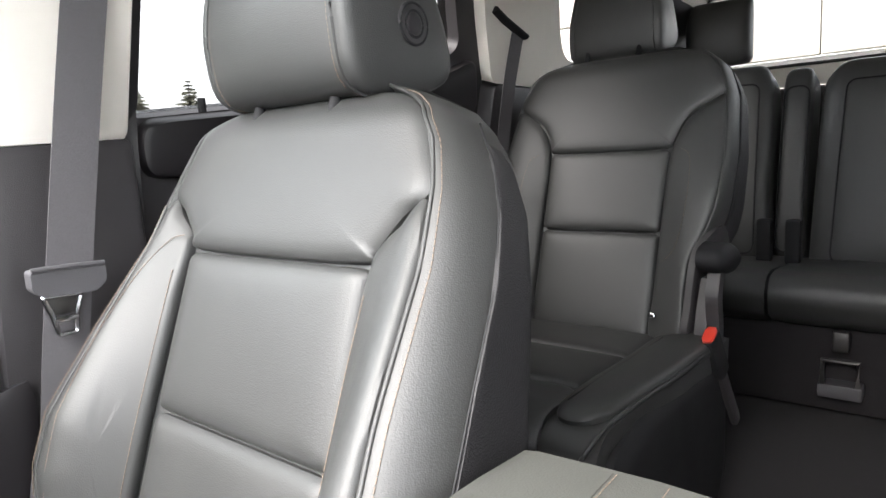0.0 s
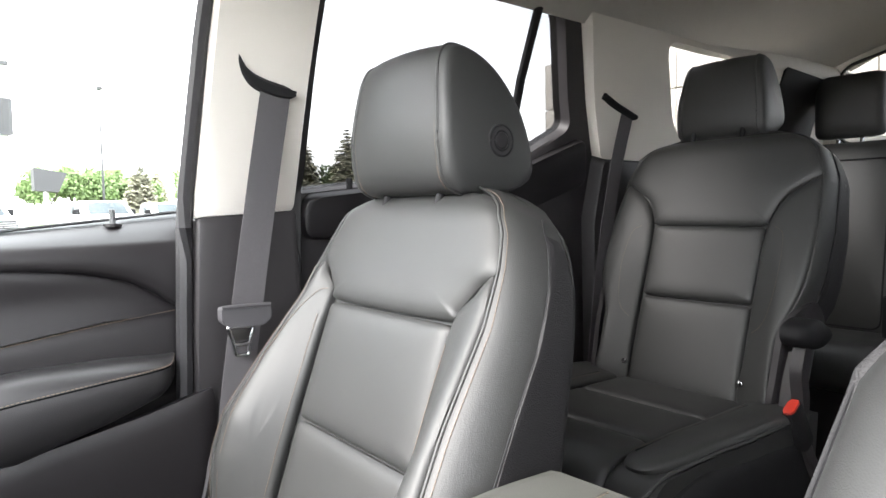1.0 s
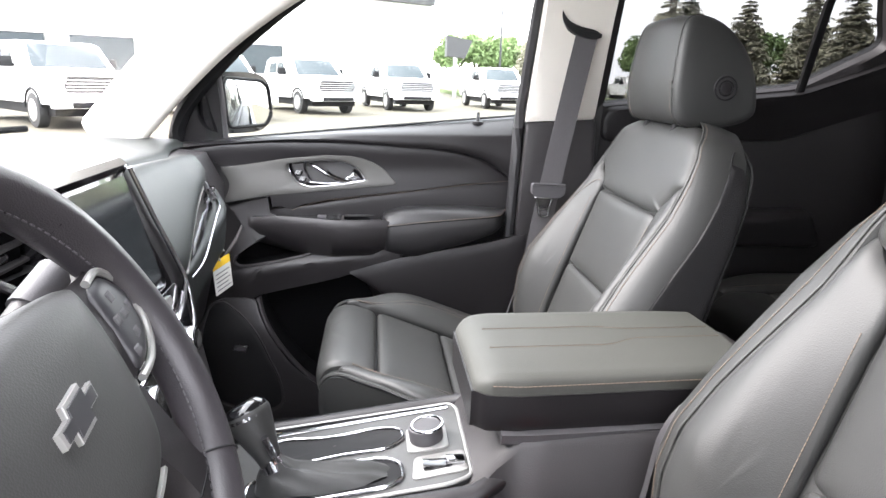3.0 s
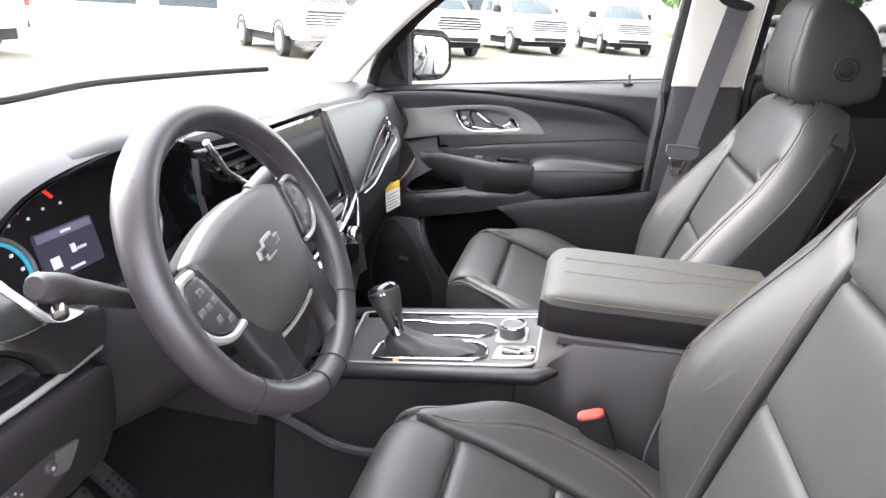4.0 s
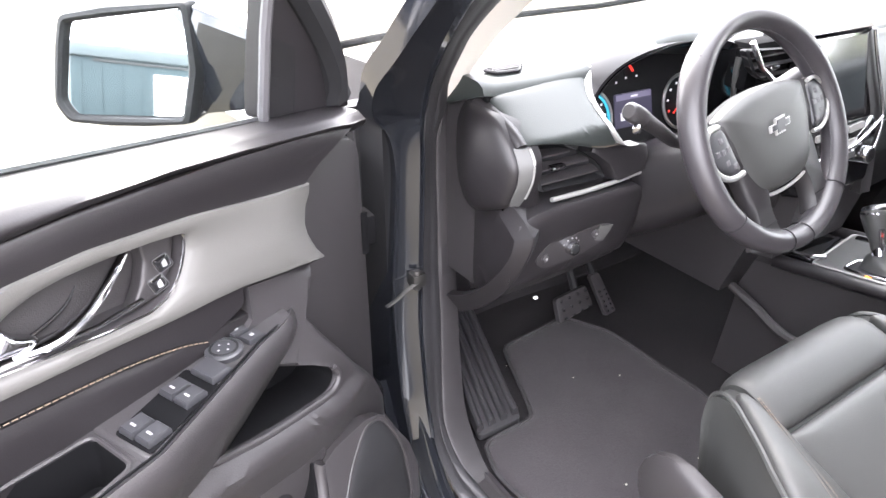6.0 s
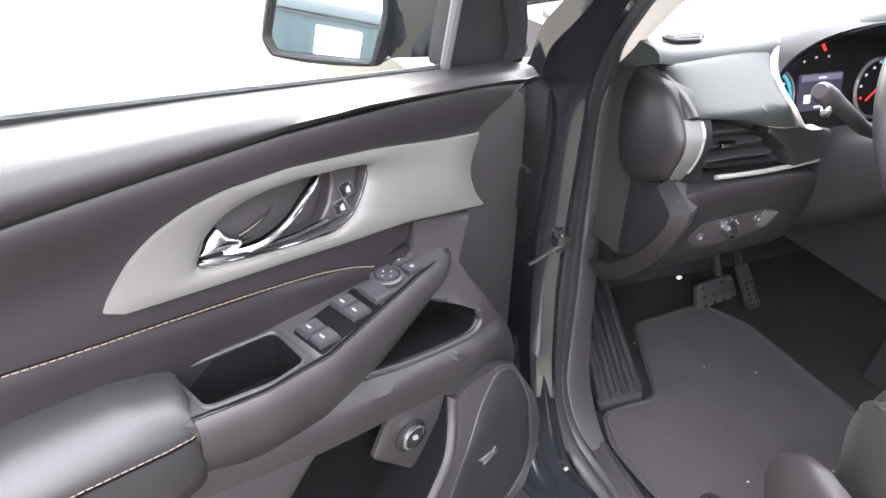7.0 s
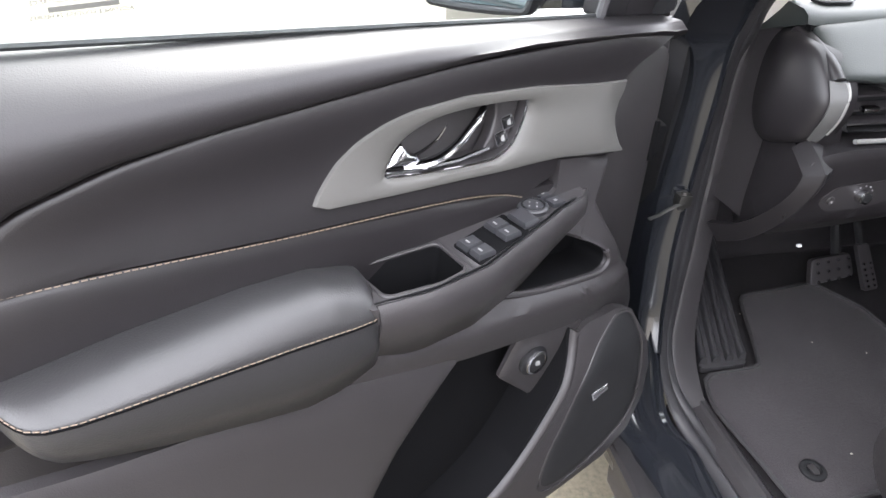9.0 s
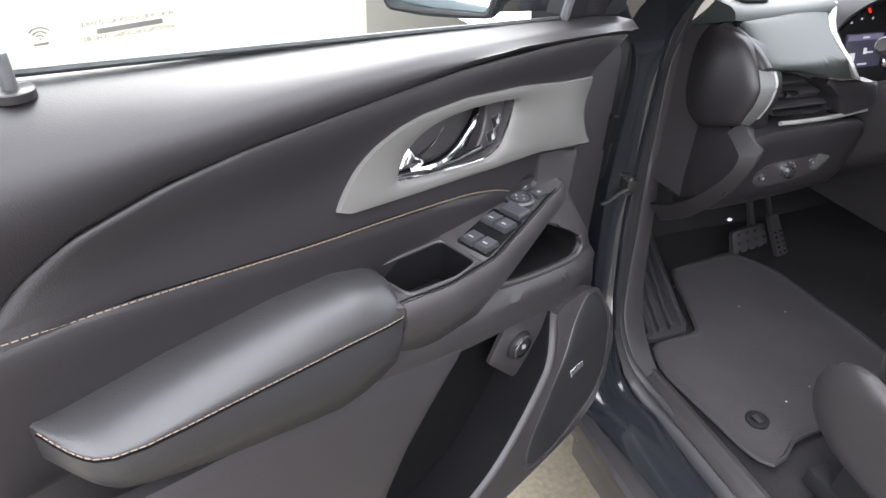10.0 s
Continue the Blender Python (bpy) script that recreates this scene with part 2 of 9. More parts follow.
def slab(outline, surf, toward, thick=0.01, bevel=0.003, bm=None):
    """A flat piece with bevelled edges: its face lies on the surface, its body behind it."""
    bm = bm or bmesh.new()
    toward = Vector(toward)
    o = np.array(outline, float)
    c = o.mean(axis=0)
    size = np.abs(o - c).max()
    k = max(0.2, 1 - bevel / size)
    loops = []
    for s, h in ((1, -thick), (1, -bevel), (1 - (1 - k) * 0.3, -bevel * 0.3), (k, 0)):
        loop = []
        for q in o:
            a, b = c + (q - c) * s
            loop.append(surf(a, b) + normal_of(surf, a, b, toward) * h)
        loops.append(loop)
    return loft(loops, bm=bm)


def tube(points, radius, sides=8, bm=None, closed=False, squash=1.0, up=(0, 0, 1), taper=None):
    pts = [Vector([float(x) for x in p]) for p in points]
    n = len(pts)
    loops = []
    up = Vector(up)
    for i, p in enumerate(pts):
        d = (pts[(i + 1) % n] - pts[i - 1]) if closed else (pts[min(i + 1, n - 1)] - pts[max(i - 1, 0)])
        d.normalize()
        x = d.cross(up)
        if x.length < 1e-4:
            x = d.cross(Vector((1, 0, 0)))
        x.normalize()
        y = d.cross(x)
        r = radius * (taper[i] if taper is not None else 1)
        loops.append([p + x * (r * math.cos(t)) + y * (r * squash * math.sin(t)) for t in [k * 2 * math.pi / sides for k in range(sides)]])
    if closed:
        loops.append(loops[0])
        b = loft(loops, caps=False, bm=bm)
        bmesh.ops.remove_doubles(b, verts=b.verts, dist=1e-6)
        return b
    return loft(loops, bm=bm)


def stitches(points, mat, parent, step=0.0058, length=0.0042, radius=0.00065, name="stitching"):
    """A row of thread stitches along a line of 3D points."""
    pts = [Vector([float(x) for x in p]) for p in points]
    bm = bmesh.new()
    run, target = 0.0, 0.0
    for a, b in zip(pts, pts[1:]):
        seg = (b - a).length
        if seg < 1e-6:
            continue
        d = (b - a) / seg
        while target <= run + seg:
            s = a + d * (target - run)
            x = d.cross(Vector((0.31, 0.17, 0.93))).normalized() * radius
            y = d.cross(x).normalized() * radius
            q = [s - d * length / 2, s + d * length / 2]
            ring = [[bm.verts.new(e + x * cx + y * cy) for cx, cy in ((1, 0), (0, 1), (-1, 0), (0, -1))] for e in q]
            for i in range(4):
                bm.faces.new((ring[0][i], ring[0][(i + 1) % 4], ring[1][(i + 1) % 4], ring[1][i]))
            bm.faces.new(ring[0])
            bm.faces.new(ring[1])
            target += step
        run += seg
    return part(name, bm, mat, parent, "tan contrast stitching")


def on(surf, line, toward, h=0.001):
    return [surf(a, b) + normal_of(surf, a, b, Vector(toward)) * h for a, b in line]


def block(lo, hi, bevel=0.004, segs=2, bm=None):
    """A box between two corners with rounded edges."""
    own = bmesh.new()
    bmesh.ops.create_cube(own, size=1)
    lo, hi = Vector(lo), Vector(hi)
    for v in own.verts:
        v.co = Vector([(lo[i] + hi[i]) / 2 + v.co[i] * (hi[i] - lo[i]) for i in range(3)])
    if bevel:
        bmesh.ops.bevel(own, geom=own.edges[:], offset=min(bevel, min(hi - lo) * 0.45), segments=segs, affect="EDGES", profile=0.6)
    return merge(own, bm)


def merge(src, dst):
    if dst is None:
        return src
    me = bpy.data.meshes.new("tmp")
    src.to_mesh(me)
    src.free()
    dst.from_mesh(me)
    bpy.data.meshes.remove(me)
    return dst


def disc(at, axis, radius, depth, sides=28, bevel=0.15, bm=None, inner=0.0):
    """A round button or knob: its back at a place, its face along an axis."""
    axis = Vector(axis).normalized()
    x = axis.orthogonal().normalized()
    y = axis.cross(x)
    at = Vector(at)
    loops = []
    for r, h in ((1, 0), (1, depth * (1 - bevel)), (1 - bevel * 0.3, depth * (1 - bevel * 0.3)), (1 - bevel, depth)):
        loops.append([at + axis * h + (x * math.cos(t) + y * math.sin(t)) * radius * r for t in [k * 2 * math.pi / sides for k in range(sides)]])
    if inner:
        for r, h in ((inner + 0.08, depth), (inner, depth * 0.7), (inner * 0.9, depth * 0.6)):
            loops.append([at + axis * h + (x * math.cos(t) + y * math.sin(t)) * radius * r for t in [k * 2 * math.pi / sides for k in range(sides)]])
    return loft(loops, bm=bm)


def radial(poly, c, n=96):
    """The outline's points at even angles round c."""
    p = np.array(poly, float)
    out = []
    for k in range(n):
        a = 2 * math.pi * k / n
        d = np.array((math.cos(a), math.sin(a)))
        best = 0.0
        for i in range(len(p)):
            s, e = p[i], p[(i + 1) % len(p)] - p[i]
            det = d[0] * -e[1] + d[1] * e[0]
            if abs(det) < 1e-12:
                continue
            r = s - np.array(c)
            t = (r[0] * -e[1] + r[1] * e[0]) / det
            w = (d[0] * r[1] - d[1] * r[0]) / det
            if t > 0 and -1e-6 <= w <= 1 + 1e-6:
                best = max(best, t)
        out.append(np.array(c) + d * best)
    return np.array(out)


def ss(a, b, x):
    t = min(1, max(0, (x - a) / (b - a)))
    return t * t * (3 - 2 * t)


def lerp_table(tab, x):
    return float(np.interp(x, [a for a, _ in tab], [b for _, b in tab]))


# ---- ground ----
ASPHALT = material("pale_dusty_asphalt", (0.085, 0.074, 0.050), 0.9, grain=1.0, grain_scale=70, mottle=0.5, mottle_scale=0.9, fibre=True)


def ground_sheet():
    bm = bmesh.new()
    xs = [-2400, -200, -40, -12, -6, -3, -2, -1, 0, 3, 8, 20, 60, 250, 2400]
    vs = [[bm.verts.new((x, y, 0)) for y in xs] for x in xs]
    for i in range(len(xs) - 1):
        for j in range(len(xs) - 1):
            bm.faces.new((vs[i][j], vs[i + 1][j], vs[i + 1][j + 1], vs[i][j + 1]))
    return part("ground", bm, ASPHALT, None, "pale sandy asphalt of a car lot", kind="structure", category="ground")


ground_sheet()

# ---- car body: floor, walls, pillars, roof, glass ----
body = thing("car_body", (0, -0.6, 0.45), "dark blue sport utility vehicle body with black and pale grey trim", "car body", kind="structure")


def side_x(z):
    return 0.80 if z < 1.25 else 0.80 - 0.30 * (z - 1.25) - 0.12 * max(0, z - 1.5)


def side(s, inset=0.0):
    return lambda y, z: Vector((s * (side_x(float(z)) - inset), float(y), float(z)))


def ring(outer, inner, surf, toward, thick=0.03, r_out=0.03, r_in=0.04):
    """A wall piece with an opening; both outlines have as many corners."""
    a, b = rounded(outer, r_out), rounded(inner, r_in)
    t = Vector(toward)
    loops = []
    for o, h in ((a, -thick), (a, 0), (b * 0.985 + a * 0.015, 0), (b, -0.006), (b, -thick)):
        loops.append([surf(*q) + normal_of(surf, *q, t) * h for q in o])
    loops.append(loops[0])
    return loft(loops, caps=False)


def flat(points, surf, toward, thick=0.02, r=0.02, bevel=0.006):
    return slab(rounded(points, r), surf, toward, thick, bevel)


# floor, tunnel and firewall in carpet
floor_pts = [(-2.75, 0.50), (0.74, 0.49), (0.86, 0.54), (1.02, 0.80), (1.10, 1.12)]
bm = bmesh.new()
top = [[(x, y, z + 0.012 * noise.noise((x * 5, y * 5, 0))) for x in np.linspace(-0.76, 0.80, 30)] for y, z in smooth_open(floor_pts, 40)]
low = [[(x, y + 0.03, z - 0.06) for x, y, z in row] for row in top]
loft(top, closed=False, bm=bm)
loft(low, closed=False, bm=bm)
part("floor", bm, CARPET, body, "black carpeted floor", sharp=60)
# headliner, a thing of its own
bm = bmesh.new()


def roof_z(x, y):
    return 1.755 - 0.095 * (abs(x) / 0.64) ** 3 - 0.05 * ss(-0.35, 0.15, y) + 0.035 * ss(-1.5, -2.3, y)


for up in (0, 0.05):
    rows = [[(x, y, roof_z(x, y) + up) for x in np.linspace(-0.66, 0.66, 25)] for y in np.linspace(0.10, -2.35, 40)]
    loft(rows, closed=False, bm=bm)
part("ceiling", bm, HEADLINER, None, "pale grey fabric headliner", kind="structure", category="ceiling", sharp=60)
bm = bmesh.new()
rows = [[(x, y, roof_z(x, y) + 0.09) for x in np.linspace(-0.70, 0.70, 13)] for y in np.linspace(0.16, -2.75, 20)]
loft(rows, closed=False, bm=bm)
part("roof", bm, PAINT, body, "dark painted roof skin", sharp=60)

TO = {1: Vector((-1, 0, 0)), -1: Vector((1, 0, 0))}
for s in (1, -1):
    S2 = side(s, 0.02)
    # centre pillar: pale upper trim, black lower trim
    part("pillar_trim", flat([(-0.235, 1.232), (-0.250, 1.69), (-0.41, 1.69), (-0.403, 1.242)], side(s, 0.045), TO[s], 0.05, 0.01, 0.014), PILLAR, body, "pale grey upper centre pillar trim")
    part("pillar_trim", flat([(-0.205, 0.47), (-0.236, 1.238), (-0.407, 1.248), (-0.43, 0.47)], side(s, 0.043), TO[s], 0.05, 0.012, 0.012), PLASTIC, body, "black lower centre pillar trim")
    part("weatherstrip", tube([S2(y, z) for y, z in smooth_open([(-0.195, 0.47), (-0.222, 1.22), (-0.245, 1.68)], 24)], 0.013), RUBBER, body, "black rubber door seal")
    # rear door with its window opening
    outer = [(-0.415, 0.47), (-0.415, 1.28), (-0.42, 1.70), (-1.03, 1.70), (-1.225, 1.38), (-1.24, 0.47)]
    inner = [(-0.43, 1.272), (-0.434, 1.30), (-0.436, 1.648), (-1.000, 1.662), (-1.122, 1.432), (-0.93, 1.328)]
    part("rear_door_panel", ring(outer, inner, side(s, 0.0), TO[s], 0.05, 0.02, 0.03), PLASTIC, body, "black rear door inner panel")
    part("rear_door_ledge", flat([(-0.43, 1.19), (-0.43, 1.265), (-0.93, 1.318), (-1.17, 1.41), (-1.21, 1.30), (-0.9, 1.20)], side(s, 0.022), TO[s], 0.05, 0.03, 0.014), VINYL, body, "black padded window ledge")
    part("rear_armrest", puff(rounded([(-0.45, 0.93), (-0.45, 1.02), (-1.0, 1.03), (-1.05, 0.93)], 0.03), side(s, 0.03), TO[s], 0.05), VINYL, body, "black padded rear door armrest")
    part("window_post", tube([side(s, 0.005)(y, z) for y, z in ((-0.924, 1.32), (-0.918, 1.52), (-0.913, 1.68))], 0.012, squash=0.6), BLACK, body, "black window divider")
    g = part("rear_door_glass", flat([(-0.42, 1.26), (-0.42, 1.67), (-1.02, 1.68), (-1.15, 1.42), (-0.93, 1.31)], side(s, -0.03), TO[s], 0.004, 0.02, 0.001), PRIVACY, body, "tinted rear door window")
    g.visible_shadow = False
    part("lock_pin", disc(side(s, 0.02)(-0.52, 1.283), (0, 0, 1), 0.006, 0.02, 12), BLACK, body)
    # rear pillar with belt, quarter window
    outer = [(-1.225, 1.362), (-1.04, 1.69), (-2.39, 1.69), (-2.56, 1.362)]
    inner = [(-1.535, 1.435), (-1.36, 1.652), (-1.96, 1.655), (-2.02, 1.44)]
    part("rear_quarter_trim", ring(outer, inner, side(s, 0.03), TO[s], 0.06, 0.02, 0.05), PILLAR, body, "pale grey rear quarter trim")
    part("rear_quarter_lower", flat([(-1.24, 0.47), (-1.24, 1.36), (-2.62, 1.36), (-2.62, 0.47)], side(s, 0.033), TO[s], 0.06, 0.02, 0.01), PLASTIC, body, "black lower rear quarter trim")
    g = part("quarter_glass", flat([(-1.56, 1.42), (-1.35, 1.665), (-1.98, 1.665), (-2.05, 1.43)], side(s, -0.02), TO[s], 0.004, 0.03, 0.001), REAR_TINT, body, "tinted rear quarter window")
    g.visible_shadow = False
    # flat black slab between the quarter window and the tailgate
    part("rear_pillar_patch", flat([(-1.99, 1.685), (-2.05, 1.40), (-2.38, 1.40), (-2.33, 1.685)], side(s, 0.038), TO[s], 0.01, 0.03, 0.004), BLACK, body, "flat black piece on the rear pillar")
    # roof rail trim over the doors
    part("roof_rail_trim", tube([(s * 0.655, 0.02, 1.655), (s * 0.650, -0.4, 1.690), (s * 0.650, -1.2, 1.695), (s * 0.64, -2.6, 1.68)], 0.035, 10), HEADLINER, body, "pale grey roof rail trim")
    # front pillar: pale inner trim between windscreen and door
    if s < 0:
        seal_line = smooth_open([(-0.750, 0.610, 1.150), (-0.768, 0.575, 1.185), (-0.783, 0.524, 1.238), (-0.788, 0.484, 1.275), (-0.782, 0.432, 1.322), (-0.772, 0.379, 1.36), (-0.720, 0.224, 1.48), (-0.664, 0.054, 1.60), (-0.63, -0.1, 1.68)], 32)
        glass_line = smooth_open([(-0.738, 0.614, 1.168), (-0.722, 0.594, 1.198), (-0.704, 0.552, 1.252), (-0.687, 0.520, 1.288), (-0.668, 0.485, 1.325), (-0.651, 0.454, 1.358), (-0.605, 0.34, 1.455), (-0.575, 0.17, 1.58), (-0.56, 0.0, 1.68)], 32)
        loops = []
        for a, b in zip(seal_line, glass_line):
            a, b = Vector(a), Vector(b)
            loops.append([a, a * 0.75 + b * 0.25 + Vector((0.004, -0.010, 0)), a * 0.3 + b * 0.7 + Vector((0.006, -0.010, 0)), b, b + Vector((-0.012, 0.05, 0.03)), a + Vector((0.0, 0.08, 0.05))])
        part("front_pillar_trim", loft(loops), PILLAR, body, "pale grey windscreen pillar trim", sharp=60)
        continue
    path = smooth_open([(s * 0.835, 0.72, 1.16), (s * 0.815, 0.58, 1.31), (s * 0.775, 0.42, 1.45), (s * 0.715, 0.20, 1.585), (s * 0.65, -0.02, 1.685)], 24)
    loops = []
    for k, (x, y, z) in enumerate(path):
        f = k / 24
        w, d = 0.045 + 0.01 * f, 0.068
        c = Vector((x - s * 0.025, y + 0.02, z + 0.01))
        ax, ay = Vector((s * 0.94, 0.0, 0.30)).normalized(), Vector((0, 0.62, 0.78))
        loops.append([c + ax * (w * math.copysign(abs(math.cos(t)) ** 0.6, math.cos(t))) + ay * (d * math.copysign(abs(math.sin(t)) ** 0.6, math.sin(t))) for t in [j * math.pi / 9 for j in range(18)]])
    part("front_pillar_trim", loft(loops), PILLAR, body, "pale grey windscreen pillar trim")

# tailgate with rear window
S = lambda x, z: Vector((float(x), -2.53 + 0.6 * (float(z) - 1.45), float(z)))
part("tailgate", ring([(-0.76, 1.385), (-0.72, 1.66), (-0.66, 1.76), (-0.40, 1.80), (0.40, 1.80), (0.66, 1.76), (0.72, 1.66), (0.76, 1.385)], [(-0.655, 1.455), (-0.640, 1.635), (-0.590, 1.705), (-0.40, 1.745), (0.40, 1.745), (0.590, 1.705), (0.640, 1.635), (0.655, 1.455)], S, (0, 1, 0), 0.05, 0.05, 0.05), PILLAR, body, "pale grey trim round the rear window")
part("window_seal", tube([S(x, z) + Vector((0, 0.004, 0)) for x, z in rounded([(-0.655, 1.455), (-0.640, 1.635), (-0.590, 1.705), (-0.40, 1.745), (0.40, 1.745), (0.590, 1.705), (0.640, 1.635), (0.655, 1.455)], 0.05)], 0.006, 6, closed=True), RUBBER, body, "black rear window seal")
part("tailgate_lower", flat([(-0.78, 0.47), (-0.74, 1.383), (0.74, 1.383), (0.78, 0.47)], plane((0, -2.55, 0), (1, 0, 0), (0, 0.0, 1)), (0, 1, 0), 0.07, 0.03), PLASTIC, body, "black lower tailgate trim")
g = part("rear_glass", flat([(-0.69, 1.43), (-0.67, 1.66), (-0.60, 1.74), (0.60, 1.74), (0.67, 1.66), (0.69, 1.43)], lambda x, z: S(x, z) + Vector((0, -0.045, 0)), (0, 1, 0), 0.004, 0.05, 0.001), BACK_TINT, body, "tinted rear window")
g.visible_shadow = False
# windscreen
bm = bmesh.new()
rows = []
for t in np.linspace(0, 1, 12):
    rows.append([(x * (0.84 - 0.19 * t), 1.10 - 0.16 * abs(x) ** 2.2 * (1 - 0.5 * t) - 1.0 * t, 1.135 + 0.57 * t + 0.03 * math.sin(math.pi * t)) for x in np.linspace(-1, 1, 19)])
loft(rows, closed=False, bm=bm)
g = part("windscreen", bm, GLASS, body, "clear windscreen", sharp=60)
g.visible_shadow = False
# black band along the windscreen's foot, scuttle
part("windscreen_band", tube([(x, 1.075 - 0.16 * abs(x / 0.84) ** 2.2, 1.176 + 0.014 * ss(0.0, 0.3, x)) for x in np.linspace(-0.85, 0.825, 30)], 0.0075, 8), SHADE_AND_TRIM_BLACK, body, "black band along the windscreen foot")
# bonnet ahead of the windscreen, seen only as the dark edge
bm = bmesh.new()
rows = [[(x, y, 0.99 - 0.12 * (y - 1.12) - 0.10 * abs(x / 0.95) ** 3) for x in np.linspace(-0.93, 0.93, 15)] for y in np.linspace(1.12, 1.9, 8)]
loft(rows, closed=False, bm=bm)
part("bonnet", bm, PAINT, body, "dark painted bonnet", sharp=60)

# driver's door opening: painted jamb, sill, seals
JAMB = [(0.60, -0.829, 0.512, -0.874), (0.66, -0.826, 0.535, -0.873), (0.70, -0.824, 0.545, -0.872), (0.80, -0.820, 0.565, -0.868), (0.89, -0.811, 0.578, -0.862), (0.975, -0.805, 0.584, -0.853), (1.065, -0.800, 0.588, -0.846), (1.12, -0.800, 0.588, -0.856), (1.15, -0.802, 0.580, -0.882), (1.20, -0.818, 0.540, -0.899), (1.246, -0.834, 0.490, -0.895), (1.30, -0.845, 0.432, -0.891), (1.346, -0.841, 0.381, -0.884), (1.48, -0.790, 0.225, -0.845), (1.62, -0.735, 0.030, -0.795), (1.70, -0.70, -0.11, -0.765)]
loops = []
for z, x0, y, x1 in smooth_open(JAMB, 52):
    dz, deep = 0.02 * ss(1.12, 1.22, z), 0.10 - 0.07 * ss(1.10, 1.18, z)
    loops.append([(x0, y + 0.01, z), (x0 - 0.001, y - 0.004, z), (x0 - 0.004, y - 0.005, z), (x0 - 0.006, y + 0.002, z), (x0 * 0.5 + x1 * 0.5, y + 0.009, z), (x1 + 0.006, y + 0.012, z), (x1 + 0.004, y + 0.006, z), (x1 + 0.001, y + 0.006, z), (x1, y + 0.014, z), (x1 - 0.004, y + deep, z + dz), (x0, y + deep, z + dz)])
part("door_jamb", loft(loops), PAINT, body, "glossy dark blue door jamb and pillar", sharp=30)
# box added to close the hinge gap; its black stands for the shadow
part("hinge_gap_fill", loft([[(-0.862, 0.600, z), (-0.872, 0.655, z), (-0.955, 0.672, z), (-0.955, 0.69, z), (-0.84, 0.69, z), (-0.84, 0.61, z)] for z in np.linspace(0.40, 1.15, 8)]), BLACK, body, "black box added for the shaded hinge gap", sharp=30)
# rubber seal: a broad two-lobed band down the pillar and along the sill
SEAL_OUT = smooth_open([(-0.69, -0.12, 1.69), (-0.725, 0.03, 1.61), (-0.775, 0.21, 1.49), (-0.836, 0.36, 1.364), (-0.845, 0.415, 1.317), (-0.842, 0.46, 1.275), (-0.830, 0.50, 1.238), (-0.815, 0.547, 1.193), (-0.802, 0.580, 1.145), (-0.800, 0.588, 1.065), (-0.805, 0.584, 0.975), (-0.811, 0.578, 0.89), (-0.820, 0.565, 0.80), (-0.824, 0.544, 0.694), (-0.829, 0.506, 0.585), (-0.826, 0.460, 0.525), (-0.815, 0.405, 0.492), (-0.806, 0.34, 0.480), (-0.803, 0.22, 0.476), (-0.803, -0.30, 0.476), (-0.803, -0.90, 0.476)], 120)
SEAL_IN = smooth_open([(-0.63, -0.10, 1.68), (-0.665, 0.05, 1.60), (-0.722, 0.22, 1.48), (-0.775, 0.375, 1.36), (-0.785, 0.428, 1.322), (-0.792, 0.48, 1.275), (-0.785, 0.52, 1.238), (-0.770, 0.572, 1.185), (-0.756, 0.607, 1.130), (-0.760, 0.618, 1.080), (-0.761, 0.612, 0.96), (-0.764, 0.603, 0.87), (-0.768, 0.588, 0.77), (-0.780, 0.566, 0.675), (-0.794, 0.534, 0.600), (-0.790, 0.490, 0.540), (-0.777, 0.445, 0.512), (-0.772, 0.38, 0.505), (-0.770, 0.25, 0.503), (-0.770, -0.30, 0.503), (-0.770, -0.90, 0.503)], 120)
loops = []
for o, i in zip(SEAL_OUT, SEAL_IN):
    o, i = Vector(o), Vector(i)
    low = ss(0.62, 0.49, o.z)
    face = Vector((-0.75 + 0.35 * low, -0.66 * (1 - 0.5 * low), 0.9 * low)).normalized()
    loops.append([o.lerp(i, f) + face * h for f, h in ((0.0, -0.012), (0.02, 0.004), (0.14, 0.010), (0.34, 0.012), (0.52, 0.009), (0.60, 0.002), (0.68, 0.005), (0.84, 0.006), (0.97, 0.002), (1.0, -0.012))])
part("weatherstrip", loft(loops), RUBBER, body, "black rubber door seal", sharp=50)
TRIM_IN = smooth_open([(-0.708, 0.636, 1.160), (-0.715, 0.632, 1.080), (-0.719, 0.625, 0.96), (-0.722, 0.618, 0.87), (-0.726, 0.600, 0.77), (-0.733, 0.578, 0.675), (-0.742, 0.545, 0.595), (-0.745, 0.50, 0.540), (-0.748, 0.44, 0.506), (-0.750, 0.36, 0.490)], 54)
si = smooth_open([(-0.756, 0.612, 1.150), (-0.760, 0.618, 1.080), (-0.761, 0.612, 0.96), (-0.764, 0.603, 0.87), (-0.768, 0.588, 0.77), (-0.780, 0.566, 0.675), (-0.794, 0.534, 0.600), (-0.790, 0.490, 0.538), (-0.777, 0.445, 0.506), (-0.772, 0.37, 0.490)], 54)
part("seal_trim", loft([[(a[0] - 0.004, a[1] + 0.02, a[2]), (a[0] - 0.001, a[1] - 0.002, a[2]), (a[0] + 0.004, a[1] - 0.004, a[2]), (b_[0], b_[1] - 0.002, b_[2]), (b_[0] + 0.003, b_[1] + 0.03, b_[2])] for a, b_ in zip(si, TRIM_IN)]), PLASTIC, body, "black trim inside the door seal", sharp=45)
